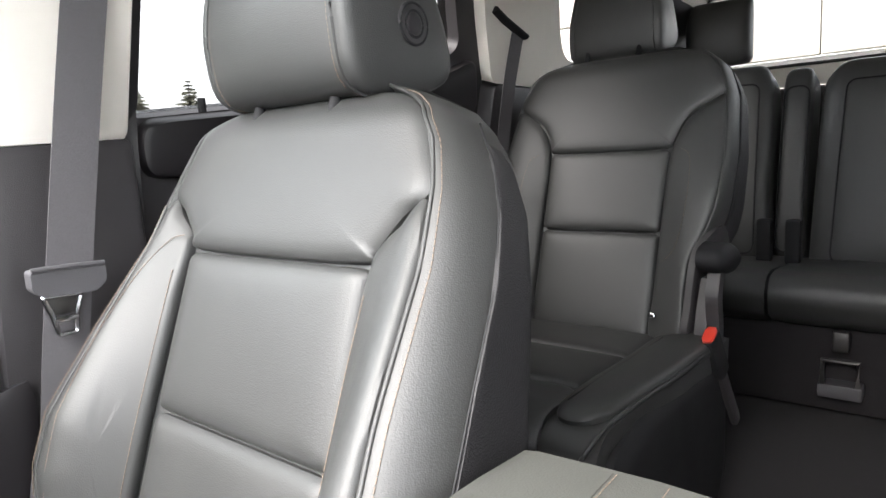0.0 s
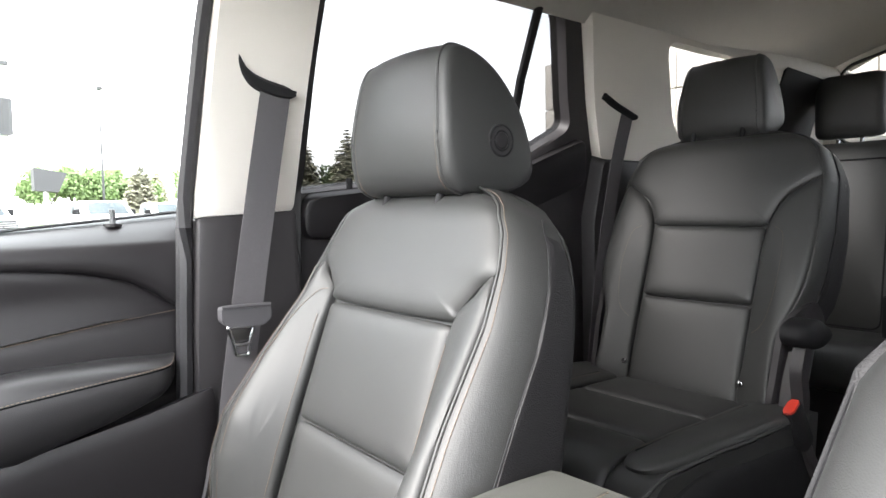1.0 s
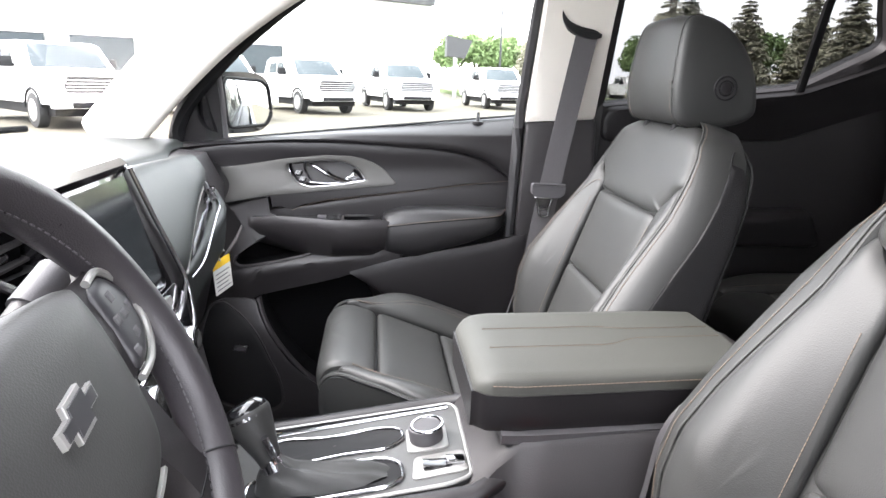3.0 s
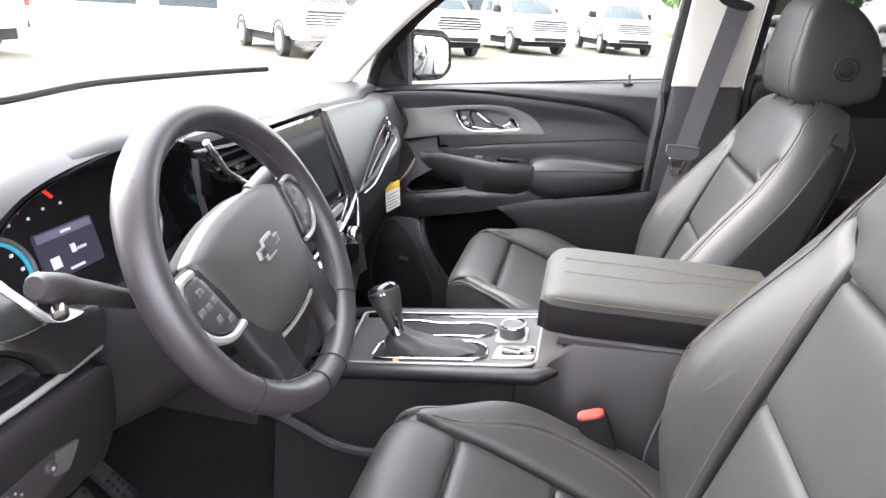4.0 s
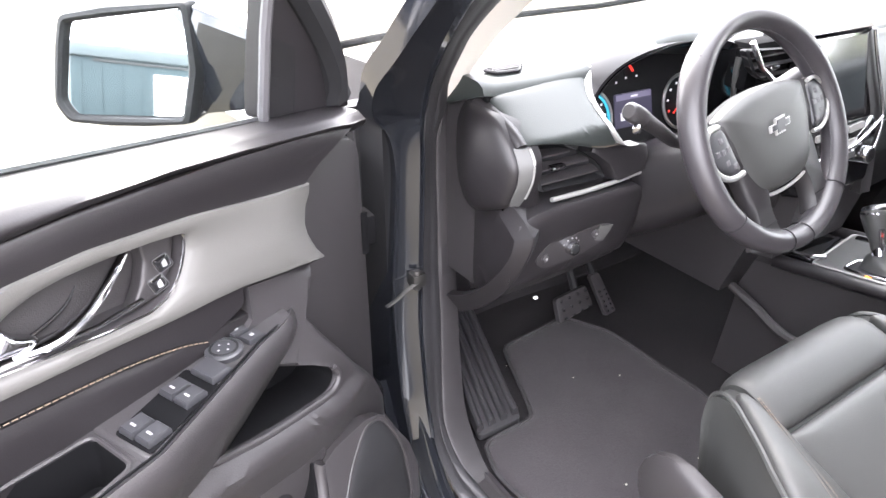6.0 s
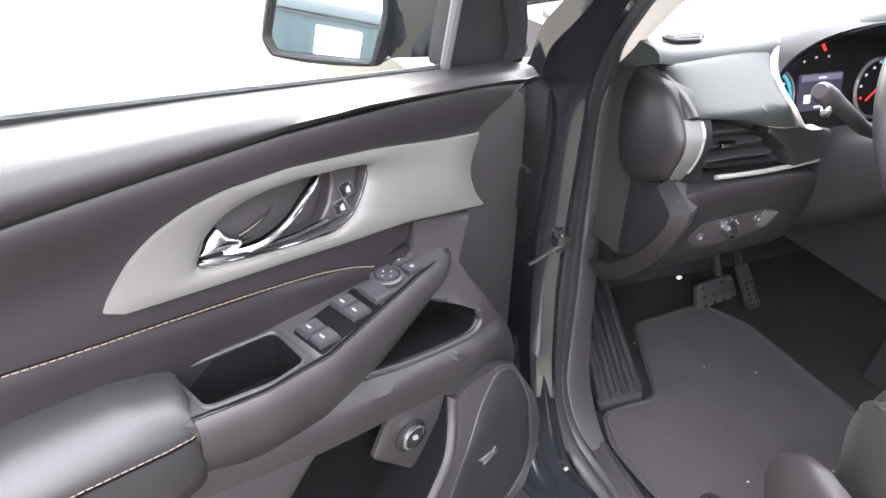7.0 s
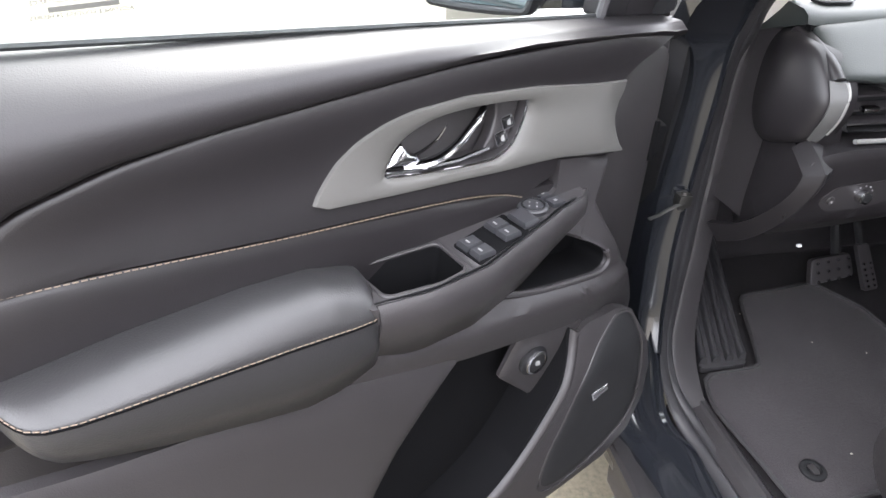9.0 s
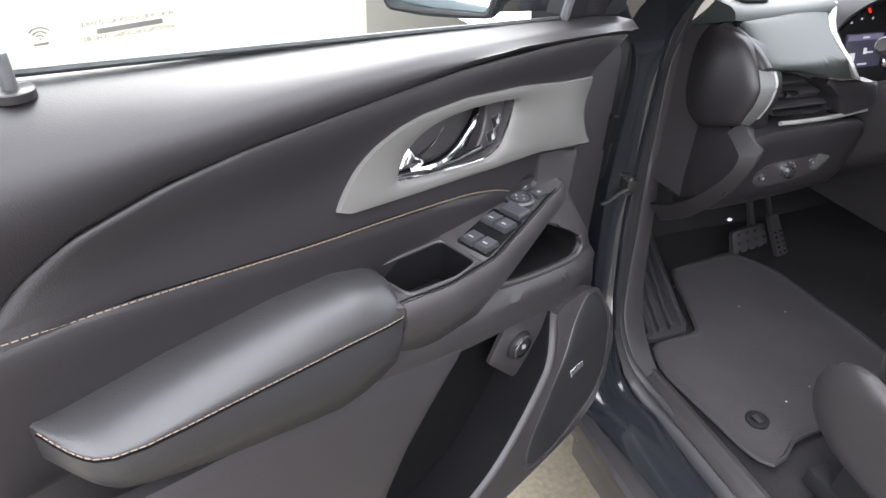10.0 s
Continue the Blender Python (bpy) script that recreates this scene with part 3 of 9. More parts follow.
part("sill_trim", loft([[(x, y, z) for x, z in ((-0.70, 0.46), (-0.736, 0.502), (-0.746, 0.514), (-0.756, 0.516), (-0.760, 0.512), (-0.776, 0.510), (-0.784, 0.50), (-0.80, 0.44))] for y in np.linspace(0.50, -0.9, 20)]), PLASTIC, body, "black plastic door sill trim", sharp=30)
loops = []
turn = smooth_open([(0.566, 0.70), (0.545, 0.65), (0.513, 0.595), (0.465, 0.525), (0.40, 0.475), (0.30, 0.452), (0.15, 0.447), (-0.1, 0.445), (-0.5, 0.445), (-0.9, 0.445)], 60)
for k in range(61):
    p, q = Vector(turn[max(0, k - 1)]), Vector(turn[min(60, k + 1)])
    d = (q - p).normalized()
    n = Vector((abs(d[1]), -abs(d[0])))
    y, z = turn[k]
    inward_ = ss(0.46, 0.36, y)
    loops.append([(x + 0.010 + 0.026 * inward_, y + n[0] * h, z + n[1] * h + 0.030 * inward_) for x, h in ((-0.838, 0.0), (-0.856, -0.004), (-0.866, 0.006), (-0.874, 0.024), (-0.890, 0.032), (-0.908, 0.040), (-0.922, 0.054), (-0.930, 0.080), (-0.932, 0.15), (-0.838, 0.15))])
part("sill_panel", loft(loops), PAINT, body, "glossy dark blue sill and lower jamb", sharp=50)
part("rocker_cladding", loft([[(x, y, z) for x, z in ((-0.864, 0.30), (-0.864, 0.428), (-0.872, 0.436), (-0.893, 0.440), (-0.897, 0.448), (-0.924, 0.452), (-0.932, 0.446), (-0.930, 0.428), (-0.905, 0.375), (-0.898, 0.30))] for y in np.linspace(0.47, -0.9, 20)]), PLASTIC, body, "black plastic rocker cladding", sharp=40)
for s in (-1, 1):
    part("front_wing", loft([[(s * 0.94, y, z) for y, z in ((0.545, 0.3), (0.545, 1.10), (1.9, 1.0), (1.9, 0.3))], [(s * 0.96, y, z) for y, z in ((0.55, 0.3), (0.55, 1.09), (1.9, 0.99), (1.9, 0.3))]]), PAINT, body, "dark painted front wing")
part("front_end", loft([[(x, y, z) for y, z in ((1.88, 0.3), (1.88, 0.90 - 0.1 * abs(x / 0.95) ** 3), (1.93, 0.86 - 0.1 * abs(x / 0.95) ** 3), (1.96, 0.6), (1.94, 0.3))] for x in np.linspace(-0.95, 0.95, 13)]), PAINT, body, "dark painted nose", sharp=40)
part("kick_panel", flat([(0.53, 0.46), (0.62, 0.88), (1.05, 0.95), (1.0, 0.46)], plane((-0.735, 0, 0), (0, 1, 0), (0, 0, 1)), (1, 0, 0), 0.06, 0.03), PLASTIC, body, "black footwell side panel")
part("kick_panel", flat([(0.44, 0.46), (0.50, 0.88), (1.05, 0.95), (1.0, 0.46)], plane((0.775, 0, 0), (0, 1, 0), (0, 0, 1)), (-1, 0, 0), 0.06, 0.03), PLASTIC, body, "black footwell side panel")
# strip added to close the door gap, near-black like the shade there
part("door_gap_fill", loft([[(-0.936, 0.548, z), (-0.952, 0.520, z), (-0.968, 0.502, z), (-0.974, 0.508, z), (-0.960, 0.528, z), (-0.945, 0.555, z)] for z in np.linspace(0.42, 1.16, 12)]), SHADE_AND_TRIM_BLACK, body, "near-black strip added to darken the door gap", sharp=60)
# hinges on the jamb, near-black for the shade of the gap; door check strap
for z in (0.74, 1.03):
    h = part("hinge", block((-0.948, 0.503, z - 0.022), (-0.925, 0.540, z + 0.022), 0.006), SHADE_AND_TRIM_BLACK, body, "door hinge coloured near-black for the gap's shade")
    part("pin", disc((-0.943, 0.506, z - 0.03), (0, 0, 1), 0.006, 0.06, 14), SHADE_AND_TRIM_BLACK, h)
check = part("check_strap", block((-0.836, 0.562, 0.872), (-0.812, 0.585, 0.897), 0.005), STEEL, body, "worn steel door check strap")
part("strap", tube([(-0.825, 0.566, 0.884), (-0.850, 0.563, 0.876), (-0.872, 0.557, 0.869), (-0.890, 0.553, 0.866)], 0.0040, 8, squash=0.45), STEEL, check)
part("pin", disc((-0.826, 0.570, 0.868), (0, 0, 1), 0.006, 0.034, 12), STEEL, check)

# ---- seats ----
def seat(x0, y0, z0, m, recline, P, label, name="car_seat", group=""):
    """One seat. m: 1 when its inner side (towards the aisle) is at smaller x. P: its measures."""
    base = thing(name, (x0, y0 - 0.05, 0.50), label, "car seat", group)
    r = radians(recline)
    V, F = Vector((0, -math.sin(r), math.cos(r))), Vector((0, math.cos(r), math.sin(r)))
    O = Vector((x0, y0, z0))
    X = Vector((m, 0, 0))
    T, v0, v1 = P["thick"], P["bottom"], P["top"]

    def bulge(u, v):
        return P["bolster"] * ss(P["ins"] - 0.01, P["ins"] + 0.075, abs(u)) * lerp_table(P["rise"], v) + 0.006 * math.cos(min(1.5, abs(v + 0.22) * 4)) - 0.008 \
            - 0.10 * ss(v1 - 0.045, v1 + 0.03, v) * 0.35

    def S(u, v):
        return O + X * float(u) + V * float(v) + F * bulge(u, v)

    def half(v):
        return lerp_table(P["edge"], v)

    def outer(v, q=-1):
        return lerp_table(P["half"] if q < 0 else P["wing"], v)

    # from the padded front round to the flank: a leather band rolling back
    ROLL = [(0.0, 0.003), (0.18, 0.0035), (0.4, -0.001), (0.65, -0.011), (0.86, -0.026), (1.0, -0.048)]

    def band(f, v, q=-1):
        """A place on the rolled band: its share of the way outwards, and its height."""
        e = half(v)
        return e + (outer(v, q) - e) * f, bulge(e, v) + lerp_table(ROLL, f)

    def on_band(q, f, v, h=0.0):
        u, d = band(f, v, q)
        return O + X * (q * u) + V * float(v) + F * (d + h) + X * (q * h * 0.6)

    loops = []
    for v in list(np.linspace(v0, v1 - 0.05, 20)) + list(np.linspace(v1 - 0.04, v1, 7)):
        e = half(v)
        k = T * (1 - 0.30 * ss(v1 - 0.05, v1, v))
        sides = []
        for q in (1, -1):
            w, flank = outer(v, q), band(1.0, v, q)[1]
            prof = [(u, bulge(u, v) - 0.006) for u in np.linspace(0, e - 0.006, 9)] + [band(f, v, q) for f in (0.0, 0.1, 0.2, 0.35, 0.5, 0.65, 0.8, 0.92, 1.0)]
            prof += [(w + 0.001, (flank - k) / 2), (w - 0.002, -k + 0.024), (w - 0.010, -k + 0.008), (w - 0.030, -k), (w * 0.5, -k - 0.004), (0, -k - 0.006)]
            sides.append([(q * u, d) for u, d in prof])
        ringp = sides[0] + sides[1][-2:0:-1]
        loops.append([O + X * float(u) + V * float(v) + F * float(d) for u, d in ringp])
    mid = sum((Vector(q) for q in loops[-1]), Vector()) / len(loops[-1])
    tip = loops[-1]
    for f, h in ((0.93, 0.004), (0.75, 0.0075), (0.4, 0.010), (0.05, 0.0105)):
        loops.append([mid + (q - mid) * f + V * h for q in tip])
    back = part("backrest", loft(loops), LEATHER, base, sharp=50)
    ins, s1, s2 = P["ins"], P["seam1"], P["seam2"]
    # shoulder panel, two insert panels, two bolsters
    c, st = P["corner"], v1 - 0.006
    w1 = half(c[1]) - 0.002
    top = [(-w1, c[1]), (-half(c[1] + 0.05) + 0.002, c[1] + 0.05), (-half(st - 0.02) + 0.006, st - 0.016), (-half(st) + 0.020, st), (0, st + 0.002), (half(st) - 0.020, st), (half(st - 0.02) - 0.006, st - 0.016),
           (half(c[1] + 0.05) - 0.002, c[1] + 0.05), (w1, c[1]), (c[0], (c[1] + s1) / 2 + 0.008), (ins + 0.004, s1 + 0.012), (ins - 0.01, s1), (0, s1 - 0.002), (-ins + 0.01, s1), (-ins - 0.004, s1 + 0.012), (-c[0], (c[1] + s1) / 2 + 0.008)]
    part("shoulder_panel", puff(smooth_closed(top, 96), S, F, 0.010, 8, 9.0, centre=(0, (s1 + st) / 2 + 0.01)), LEATHER, base)
    part("insert_panel", puff(rounded([(-ins, s1 - 0.004), (ins, s1 - 0.004), (ins + P["flare"], s2 + 0.002), (-ins - P["flare"], s2 + 0.002)], 0.012), S, F, 0.011, 8, 8.0), LEATHER, base)
    part("insert_panel", puff(rounded([(-ins - P["flare"], s2 - 0.002), (ins + P["flare"], s2 - 0.002), (ins + P["flare"], v0 + 0.01), (-ins - P["flare"], v0 + 0.01)], 0.012), S, F, 0.011, 8, 8.0), LEATHER, base)
    for q in (1, -1):
        edge = [(q * (ins + 0.004), s1 - 0.004), (q * (ins + 0.010), s1 + 0.018), (q * (c[0] + 0.004), (c[1] + s1) / 2 + 0.004), (q * (half(c[1]) - 0.006), c[1] - 0.008)]
        out = [(q * (half(v) + 0.001), v) for v in np.linspace(c[1] - 0.04, v0 + 0.02, 7)]
        inn = [(q * (ins + P["flare"] + 0.004), v) for v in np.linspace(v0 + 0.012, s1 - 0.05, 5)]
        b = part("bolster", puff(smooth_closed(edge + out + inn, 90), S, F, 0.010, 8, 10.0, centre=(q * (ins + half(-0.15)) / 2, (v0 + c[1]) / 2 - 0.03)), LEATHER, base)
        if P["thread"]:
            vs_ = np.linspace(v1 - 0.006, v0 + 0.03, 90) if q < 0 else np.linspace(c[1] - 0.02, v0 + 0.03, 80)
            ridge = [on_band(q, 0.08, v, 0.0006) for v in vs_]
            sewn = [on_band(q, 0.30, v, 0.0007) for v in vs_]
            if q < 0:
                over = [S(u, v1 + 0.001) + F * 0.004 + V * 0.009 for u in np.linspace(0.02, -half(v1) + 0.02, 14)]
                ridge, sewn = over + ridge, [p_ - F * 0.007 for p_ in over] + sewn
            part("piping", tube(ridge, 0.0019, 8), LEATHER, b, "raised leather fold", sharp=60)
            stitches(sewn, THREAD, b, 0.0056, 0.0043, 0.0006)
            l2 = [(q * (ins + P["flare"] + 0.014), v) for v in np.linspace(s1 - 0.03, v0 + 0.05, 12)]
            stitches(on(S, l2, F, 0.0103), THREAD, b, 0.0056, 0.0043, 0.0005)
            if q > 0:
                l3 = smooth_open([(ins + 0.010, s1 + 0.012), (ins + 0.030, s1 + 0.004), (ins + 0.052, s1 - 0.03), (ins + 0.064, s1 - 0.08), (ins + 0.070, s2 + 0.02), (ins + 0.068, v0 + 0.08)], 50)
                stitches(on(S, l3, F, 0.0100), THREAD, b, 0.0056, 0.0043, 0.0005)
        else:
            l2 = [(q * (ins + 0.03), s1 - 0.01), (q * (ins + 0.048), s1 - 0.03), (q * (ins + 0.054), s2 + 0.06), (q * (ins + 0.042), s2 - 0.03), (q * (ins + 0.012), s2 - 0.06)]
            stitches(on(S, smooth_open(l2, 40), F, 0.0102), THREAD, b, 0.009, 0.006, 0.0005)
    # flank of the backrest: vinyl panel, recliner cover, welt along the back edge
    for q in (-1, 1):
        def side_s(d, v, q=q):
            return O + X * (q * (outer(float(v), q) + 0.001)) + V * float(v) + F * float(d)
        n = X * q
        tb = -T * 0.86
        fl = [(band(1.0, v, q)[1] + 0.004, v) for v in np.linspace(v1 - 0.05, s2 - 0.02, 8)]
        bk = [(tb + 0.012 * ss(v1 - 0.09, v1 - 0.04, v), v) for v in np.linspace(s2 - 0.05, v1 - 0.05, 8)]
        part("side_panel", puff(radial(fl + bk, (-T * 0.45, 0.0), 70), side_s, n, 0.002, 5, 10.0, skirt=0.006, centre=(-T * 0.45, 0.0)), CLOTH_BACK, base, "matt black side panel")
        part("seam", tube([on_band(q, 0.985, v, 0.0012) for v in np.linspace(v1 - 0.03, s2 + 0.01, 40)], 0.0012, 6), BLACK, base)
        rc = [(tb - 0.004, s2 - 0.02), (tb * 0.6, s2 + 0.016), (tb * 0.2, s2 + 0.022), (0.015, s2 + 0.004), (0.040, s2 - 0.05), (0.035, s2 - 0.14), (0.02, v0 + 0.02), (tb, v0 + 0.02)]
        part("recliner_cover", puff(radial(smooth_closed(rc, 50), (-T * 0.2, s2 - 0.12), 60), side_s, n, 0.005, 5, 8.0, centre=(-T * 0.2, s2 - 0.12)), PLASTIC_GREY if P["thread"] else PLASTIC, base, "grey recliner cover" if P["thread"] else "")
        part("piping", tube([side_s(0.007 - T * (1 - 0.30 * ss(v1 - 0.05, v1, v)), v) - n * 0.0085 for v in np.linspace(v1 - 0.01, v0 + 0.02, 40)], 0.0024, 6), LEATHER, base, "raised welt")
    # headrest: a D-shaped block with flat cheeks
    H = P["head"]
    sect = [(0.0105, 0.166), (0.0425, 0.212), (0.060, 0.278), (0.066, 0.334), (0.044, 0.356), (-0.0145, 0.354), (-0.075, 0.317), (-0.112, 0.256), (-0.1125, 0.217), (-0.0533, 0.178)]
    sect = smooth_closed([(d * H["deep"] + H["ahead"], v1 + H["gap"] + (v - 0.166) * H["tall"]) for d, v in sect], 54)
    sc = sect.mean(axis=0)
    hx = H["shift"]
    loops = []
    rows_ = [(-1.0, 0.03, 0.0), (-1.0, 0.5, 0.0), (-0.995, 0.84, 0.0), (-0.975, 0.945, 0), (-0.935, 0.985, 0), (-0.90, 0.995, 0), (-0.85, 1.0, 0.0)] + [(a, 1.0, 1 - abs(a / 0.85) ** 2.2) for a in (-0.7, -0.5, -0.25, 0)]
    rows_ += [(-a, f, g) for a, f, g in rows_[-2::-1]]
    for a, f, g in rows_:
        loop = []
        for d, v in sc + (sect - sc) * f:
            w = H["wide"] * (1 - 0.13 * ss(v1 + H["gap"] + 0.05, v1 + H["gap"] + 0.19 * H["tall"], v)) + 0.004 * (1 - f)
            fr = max(0.0, (d - sc[0]) / 0.09)
            loop.append(O + X * (a * w + m * hx) + V * float(v) + F * (d + 0.012 * g * fr))
        loops.append(loop)
    head = part("headrest", loft(loops), LEATHER, base, sharp=60)
    for q in (-1, 1):
        rim_ = loops[6] if q < 0 else loops[-7]
        grow = lambda p_, h: p_ + (p_ - (O + X * (q * H["wide"] * 0.4 + m * hx) + F * sc[0] + V * sc[1])).normalized() * h
        part("seam", tube([grow(p_, 0.0002) for p_ in rim_], 0.0021, 6, closed=True), LEATHER, head)
        if P["thread"]:
            stitches([grow(p_, 0.0006) - X * (q * 0.0055) for p_ in rim_], THREAD, head, 0.0056, 0.0043, 0.0006)
        part("post", tube([O + X * (q * 0.06 + m * hx) + V * (v1 - 0.03) + F * (sc[0] * 0.6), O + X * (q * 0.06 + m * hx) + V * (v1 + 0.06) + F * (sc[0] * 0.6)], 0.006, 10), BLACK, base)
    if P["thread"]:
        bc = O + X * (-H["wide"] * 0.985 - 0.003 + m * hx) + V * (v1 + H["gap"] + 0.079) + F * (-0.039)
        bt = part("button", disc(bc + X * 0.008, -X, 0.0215, 0.0095, 28, 0.2), PLASTIC, head, "round black headrest release button")
        for rr in (0.0195, 0.0125):
            part("groove", tube([bc - X * 0.0012 + V * (rr * math.cos(a)) + F * (rr * math.sin(a)) for a in np.linspace(0, 2 * math.pi, 28, endpoint=False)], 0.0014, 6, closed=True), BLACK, bt)
        part("cap", disc(bc + X * 0.001, -X, 0.0105, 0.004, 20, 0.3), VINYL, bt)
    # cushion
    C = P["cush"]
    ci0 = C["ins"]
    yb, yf, slope, zc = C["back"], C["front"], C["slope"], C["z"]

    def K(u, s):
        u, s = float(u), float(s)
        u *= 1 - C["nose"] * ss(yf - 0.14, yf + 0.02, s)
        if C["taper"] and abs(u) > ci0:
            u = math.copysign(ci0 + (abs(u) - ci0) * (1 - C["taper"] * ss(C["seam1"] - 0.13, yf + 0.01, s)), u)
        lift = C["bol"] * ss(ins, ins + 0.09, abs(u)) * (1 - 0.95 * ss(yf - 0.18, yf, s))
        if s <= yf - 0.05:
            y, z = s, zc + slope * s
        else:
            a = min((s - yf + 0.05) / 0.055, 1.45)
            y = yf - 0.05 + 0.055 * math.sin(a)
            z = zc + slope * (yf - 0.05) + slope * 0.055 * math.sin(a) - 0.055 * (1 - math.cos(a)) - max(0, (s - yf + 0.05) / 0.055 - 1.45) * 0.055
        return Vector((x0 + m * u, y0 - P["y_ref"] + y, z + lift))

    cw = C["half"]
    loops = []
    for s in list(np.linspace(yb, yf - 0.05, 10)) + list(np.linspace(yf - 0.035, yf + 0.06, 9)):
        loop = [K(u, s) - Vector((0, 0, 0.008)) for u in np.linspace(-cw, cw, 21)]
        low = [Vector((p.x + m * (0.01 if i < 10 else -0.01), min(p.y, y0 - P["y_ref"] + yf - 0.02), C["low"])) for i, p in enumerate(loop)]
        loops.append(loop + low[::-1])
    part("seat_cushion", loft(loops), LEATHER, base, sharp=50)
    top = (0, 0, 1)
    ci = C["ins"]
    m1, m2 = C["seam1"], C["seam2"]
    fw = (0, 0.5, 0.9)
    part("front_panel", puff(rounded([(-ci, m1 + 0.003), (ci, m1 + 0.003), (ci + 0.005, yf + 0.03), (ci - 0.01, yf + 0.055), (-ci + 0.01, yf + 0.055), (-ci - 0.005, yf + 0.03)], 0.02), K, fw, 0.010, 8, 8.0), LEATHER, base)
    part("insert_panel", puff(rounded([(-ci, m2 + 0.002), (ci, m2 + 0.002), (ci, m1 - 0.002), (-ci, m1 - 0.002)], 0.010), K, top, 0.010, 7, 8.0), LEATHER, base)
    part("insert_panel", puff(rounded([(-ci, yb + 0.01), (ci, yb + 0.01), (ci, m2 - 0.002), (-ci, m2 - 0.002)], 0.010), K, top, 0.010, 7, 8.0), LEATHER, base)
    for q in (1, -1):
        b = part("cushion_bolster", puff(smooth_closed([(q * (ci + 0.006), yb + 0.02), (q * (ci + 0.004), m2), (q * (ci + 0.004), m1), (q * (ci + 0.008), yf - 0.06), (q * (ci + 0.030), yf - 0.03), (q * (cw - 0.03), yf - 0.04), (q * (cw - 0.004), yf - 0.11), (q * (cw - 0.002), m2), (q * (cw - 0.004), yb + 0.03)], 72), K, top, 0.013, 8, 6.0), LEATHER, base)
        arc = [(ci + 0.012, yf - 0.05), (ci + 0.038, m1 - 0.03), (ci + 0.054, m2 + 0.02), (ci + 0.055, yb + 0.14), (ci + 0.040, yb + 0.08), (ci + 0.012, yb + 0.04)]
        if not P["thread"]:
            arc = [(ci + 0.020, yf - 0.06), (ci + 0.024, m1), (ci + 0.024, m2), (ci + 0.022, yb + 0.10)]
        for d in (0.0, 0.011) if P["thread"] else (0.0,):
            stitches(on(K, smooth_open([(q * (a + d), b) for a, b in arc], 60), top, 0.0126), THREAD, b, radius=0.00055)
        part("seam", tube(on(K, smooth_open([(q * (a + 0.0055), b) for a, b in arc], 60), top, 0.0118), 0.0013, 6), BLACK, b)
        part("piping", tube(on(K, smooth_open([(q * (cw - 0.001), yb + 0.03), (q * (cw - 0.001), m2), (q * (cw - 0.002), yf - 0.06), (q * (cw - 0.03), yf + 0.03)], 40), top, -0.002), 0.0035, 6), LEATHER, b)
        # plastic side shield and rail
        xs = x0 + m * q * (cw - 0.012)
        Q = plane((xs, y0 - P["y_ref"], 0), (0, 1, 0), (0, 0, 1))
        if P["thread"]:
            part("side_shield", puff(smooth_closed([(yb + 0.0, zc + slope * yb - 0.07), (0.0, zc - 0.06), (yf - 0.04, zc + slope * yf - 0.09), (yf - 0.03, C["low"] + 0.02), (0.0, C["low"] - 0.02), (yb, C["low"])], 48), Q, (m * q, 0, 0), 0.014, 6), PLASTIC, base, "black plastic seat side shield")
        else:
            skirt_ = [(yb, zc - 0.035), (0.25, zc - 0.012), (yf - 0.12, zc - 0.004), (yf - 0.03, zc - 0.030), (yf - 0.015, zc - 0.07), (yf - 0.06, C["low"]), (yf - 0.14, C["low"] - 0.06), (yb + 0.04, C["low"] - 0.06), (yb, C["low"])]
            part("side_shield", puff(radial(rounded(skirt_, 0.02), (0.3, C["low"] + 0.09), 70), Q, (m * q, 0, 0), 0.018, 6, 8.0, skirt=0.02, centre=(0.3, C["low"] + 0.09)), BLACK, base, "black plastic seat side shield")
        part("rail", block((xs - 0.02 - m * q * 0.03, y0 - P["y_ref"] + yb, 0.502), (xs + 0.02 - m * q * 0.03, y0 - P["y_ref"] + yf - 0.02, 0.54), 0.006), BLACK, base)
        part("leg", block((xs - 0.018 - m * q * 0.03, y0 - P["y_ref"] + yb + 0.03, 0.53), (xs + 0.018 - m * q * 0.03, y0 - P["y_ref"] + yf - 0.06, C["low"] + 0.03), 0.006), BLACK, base)
    return base


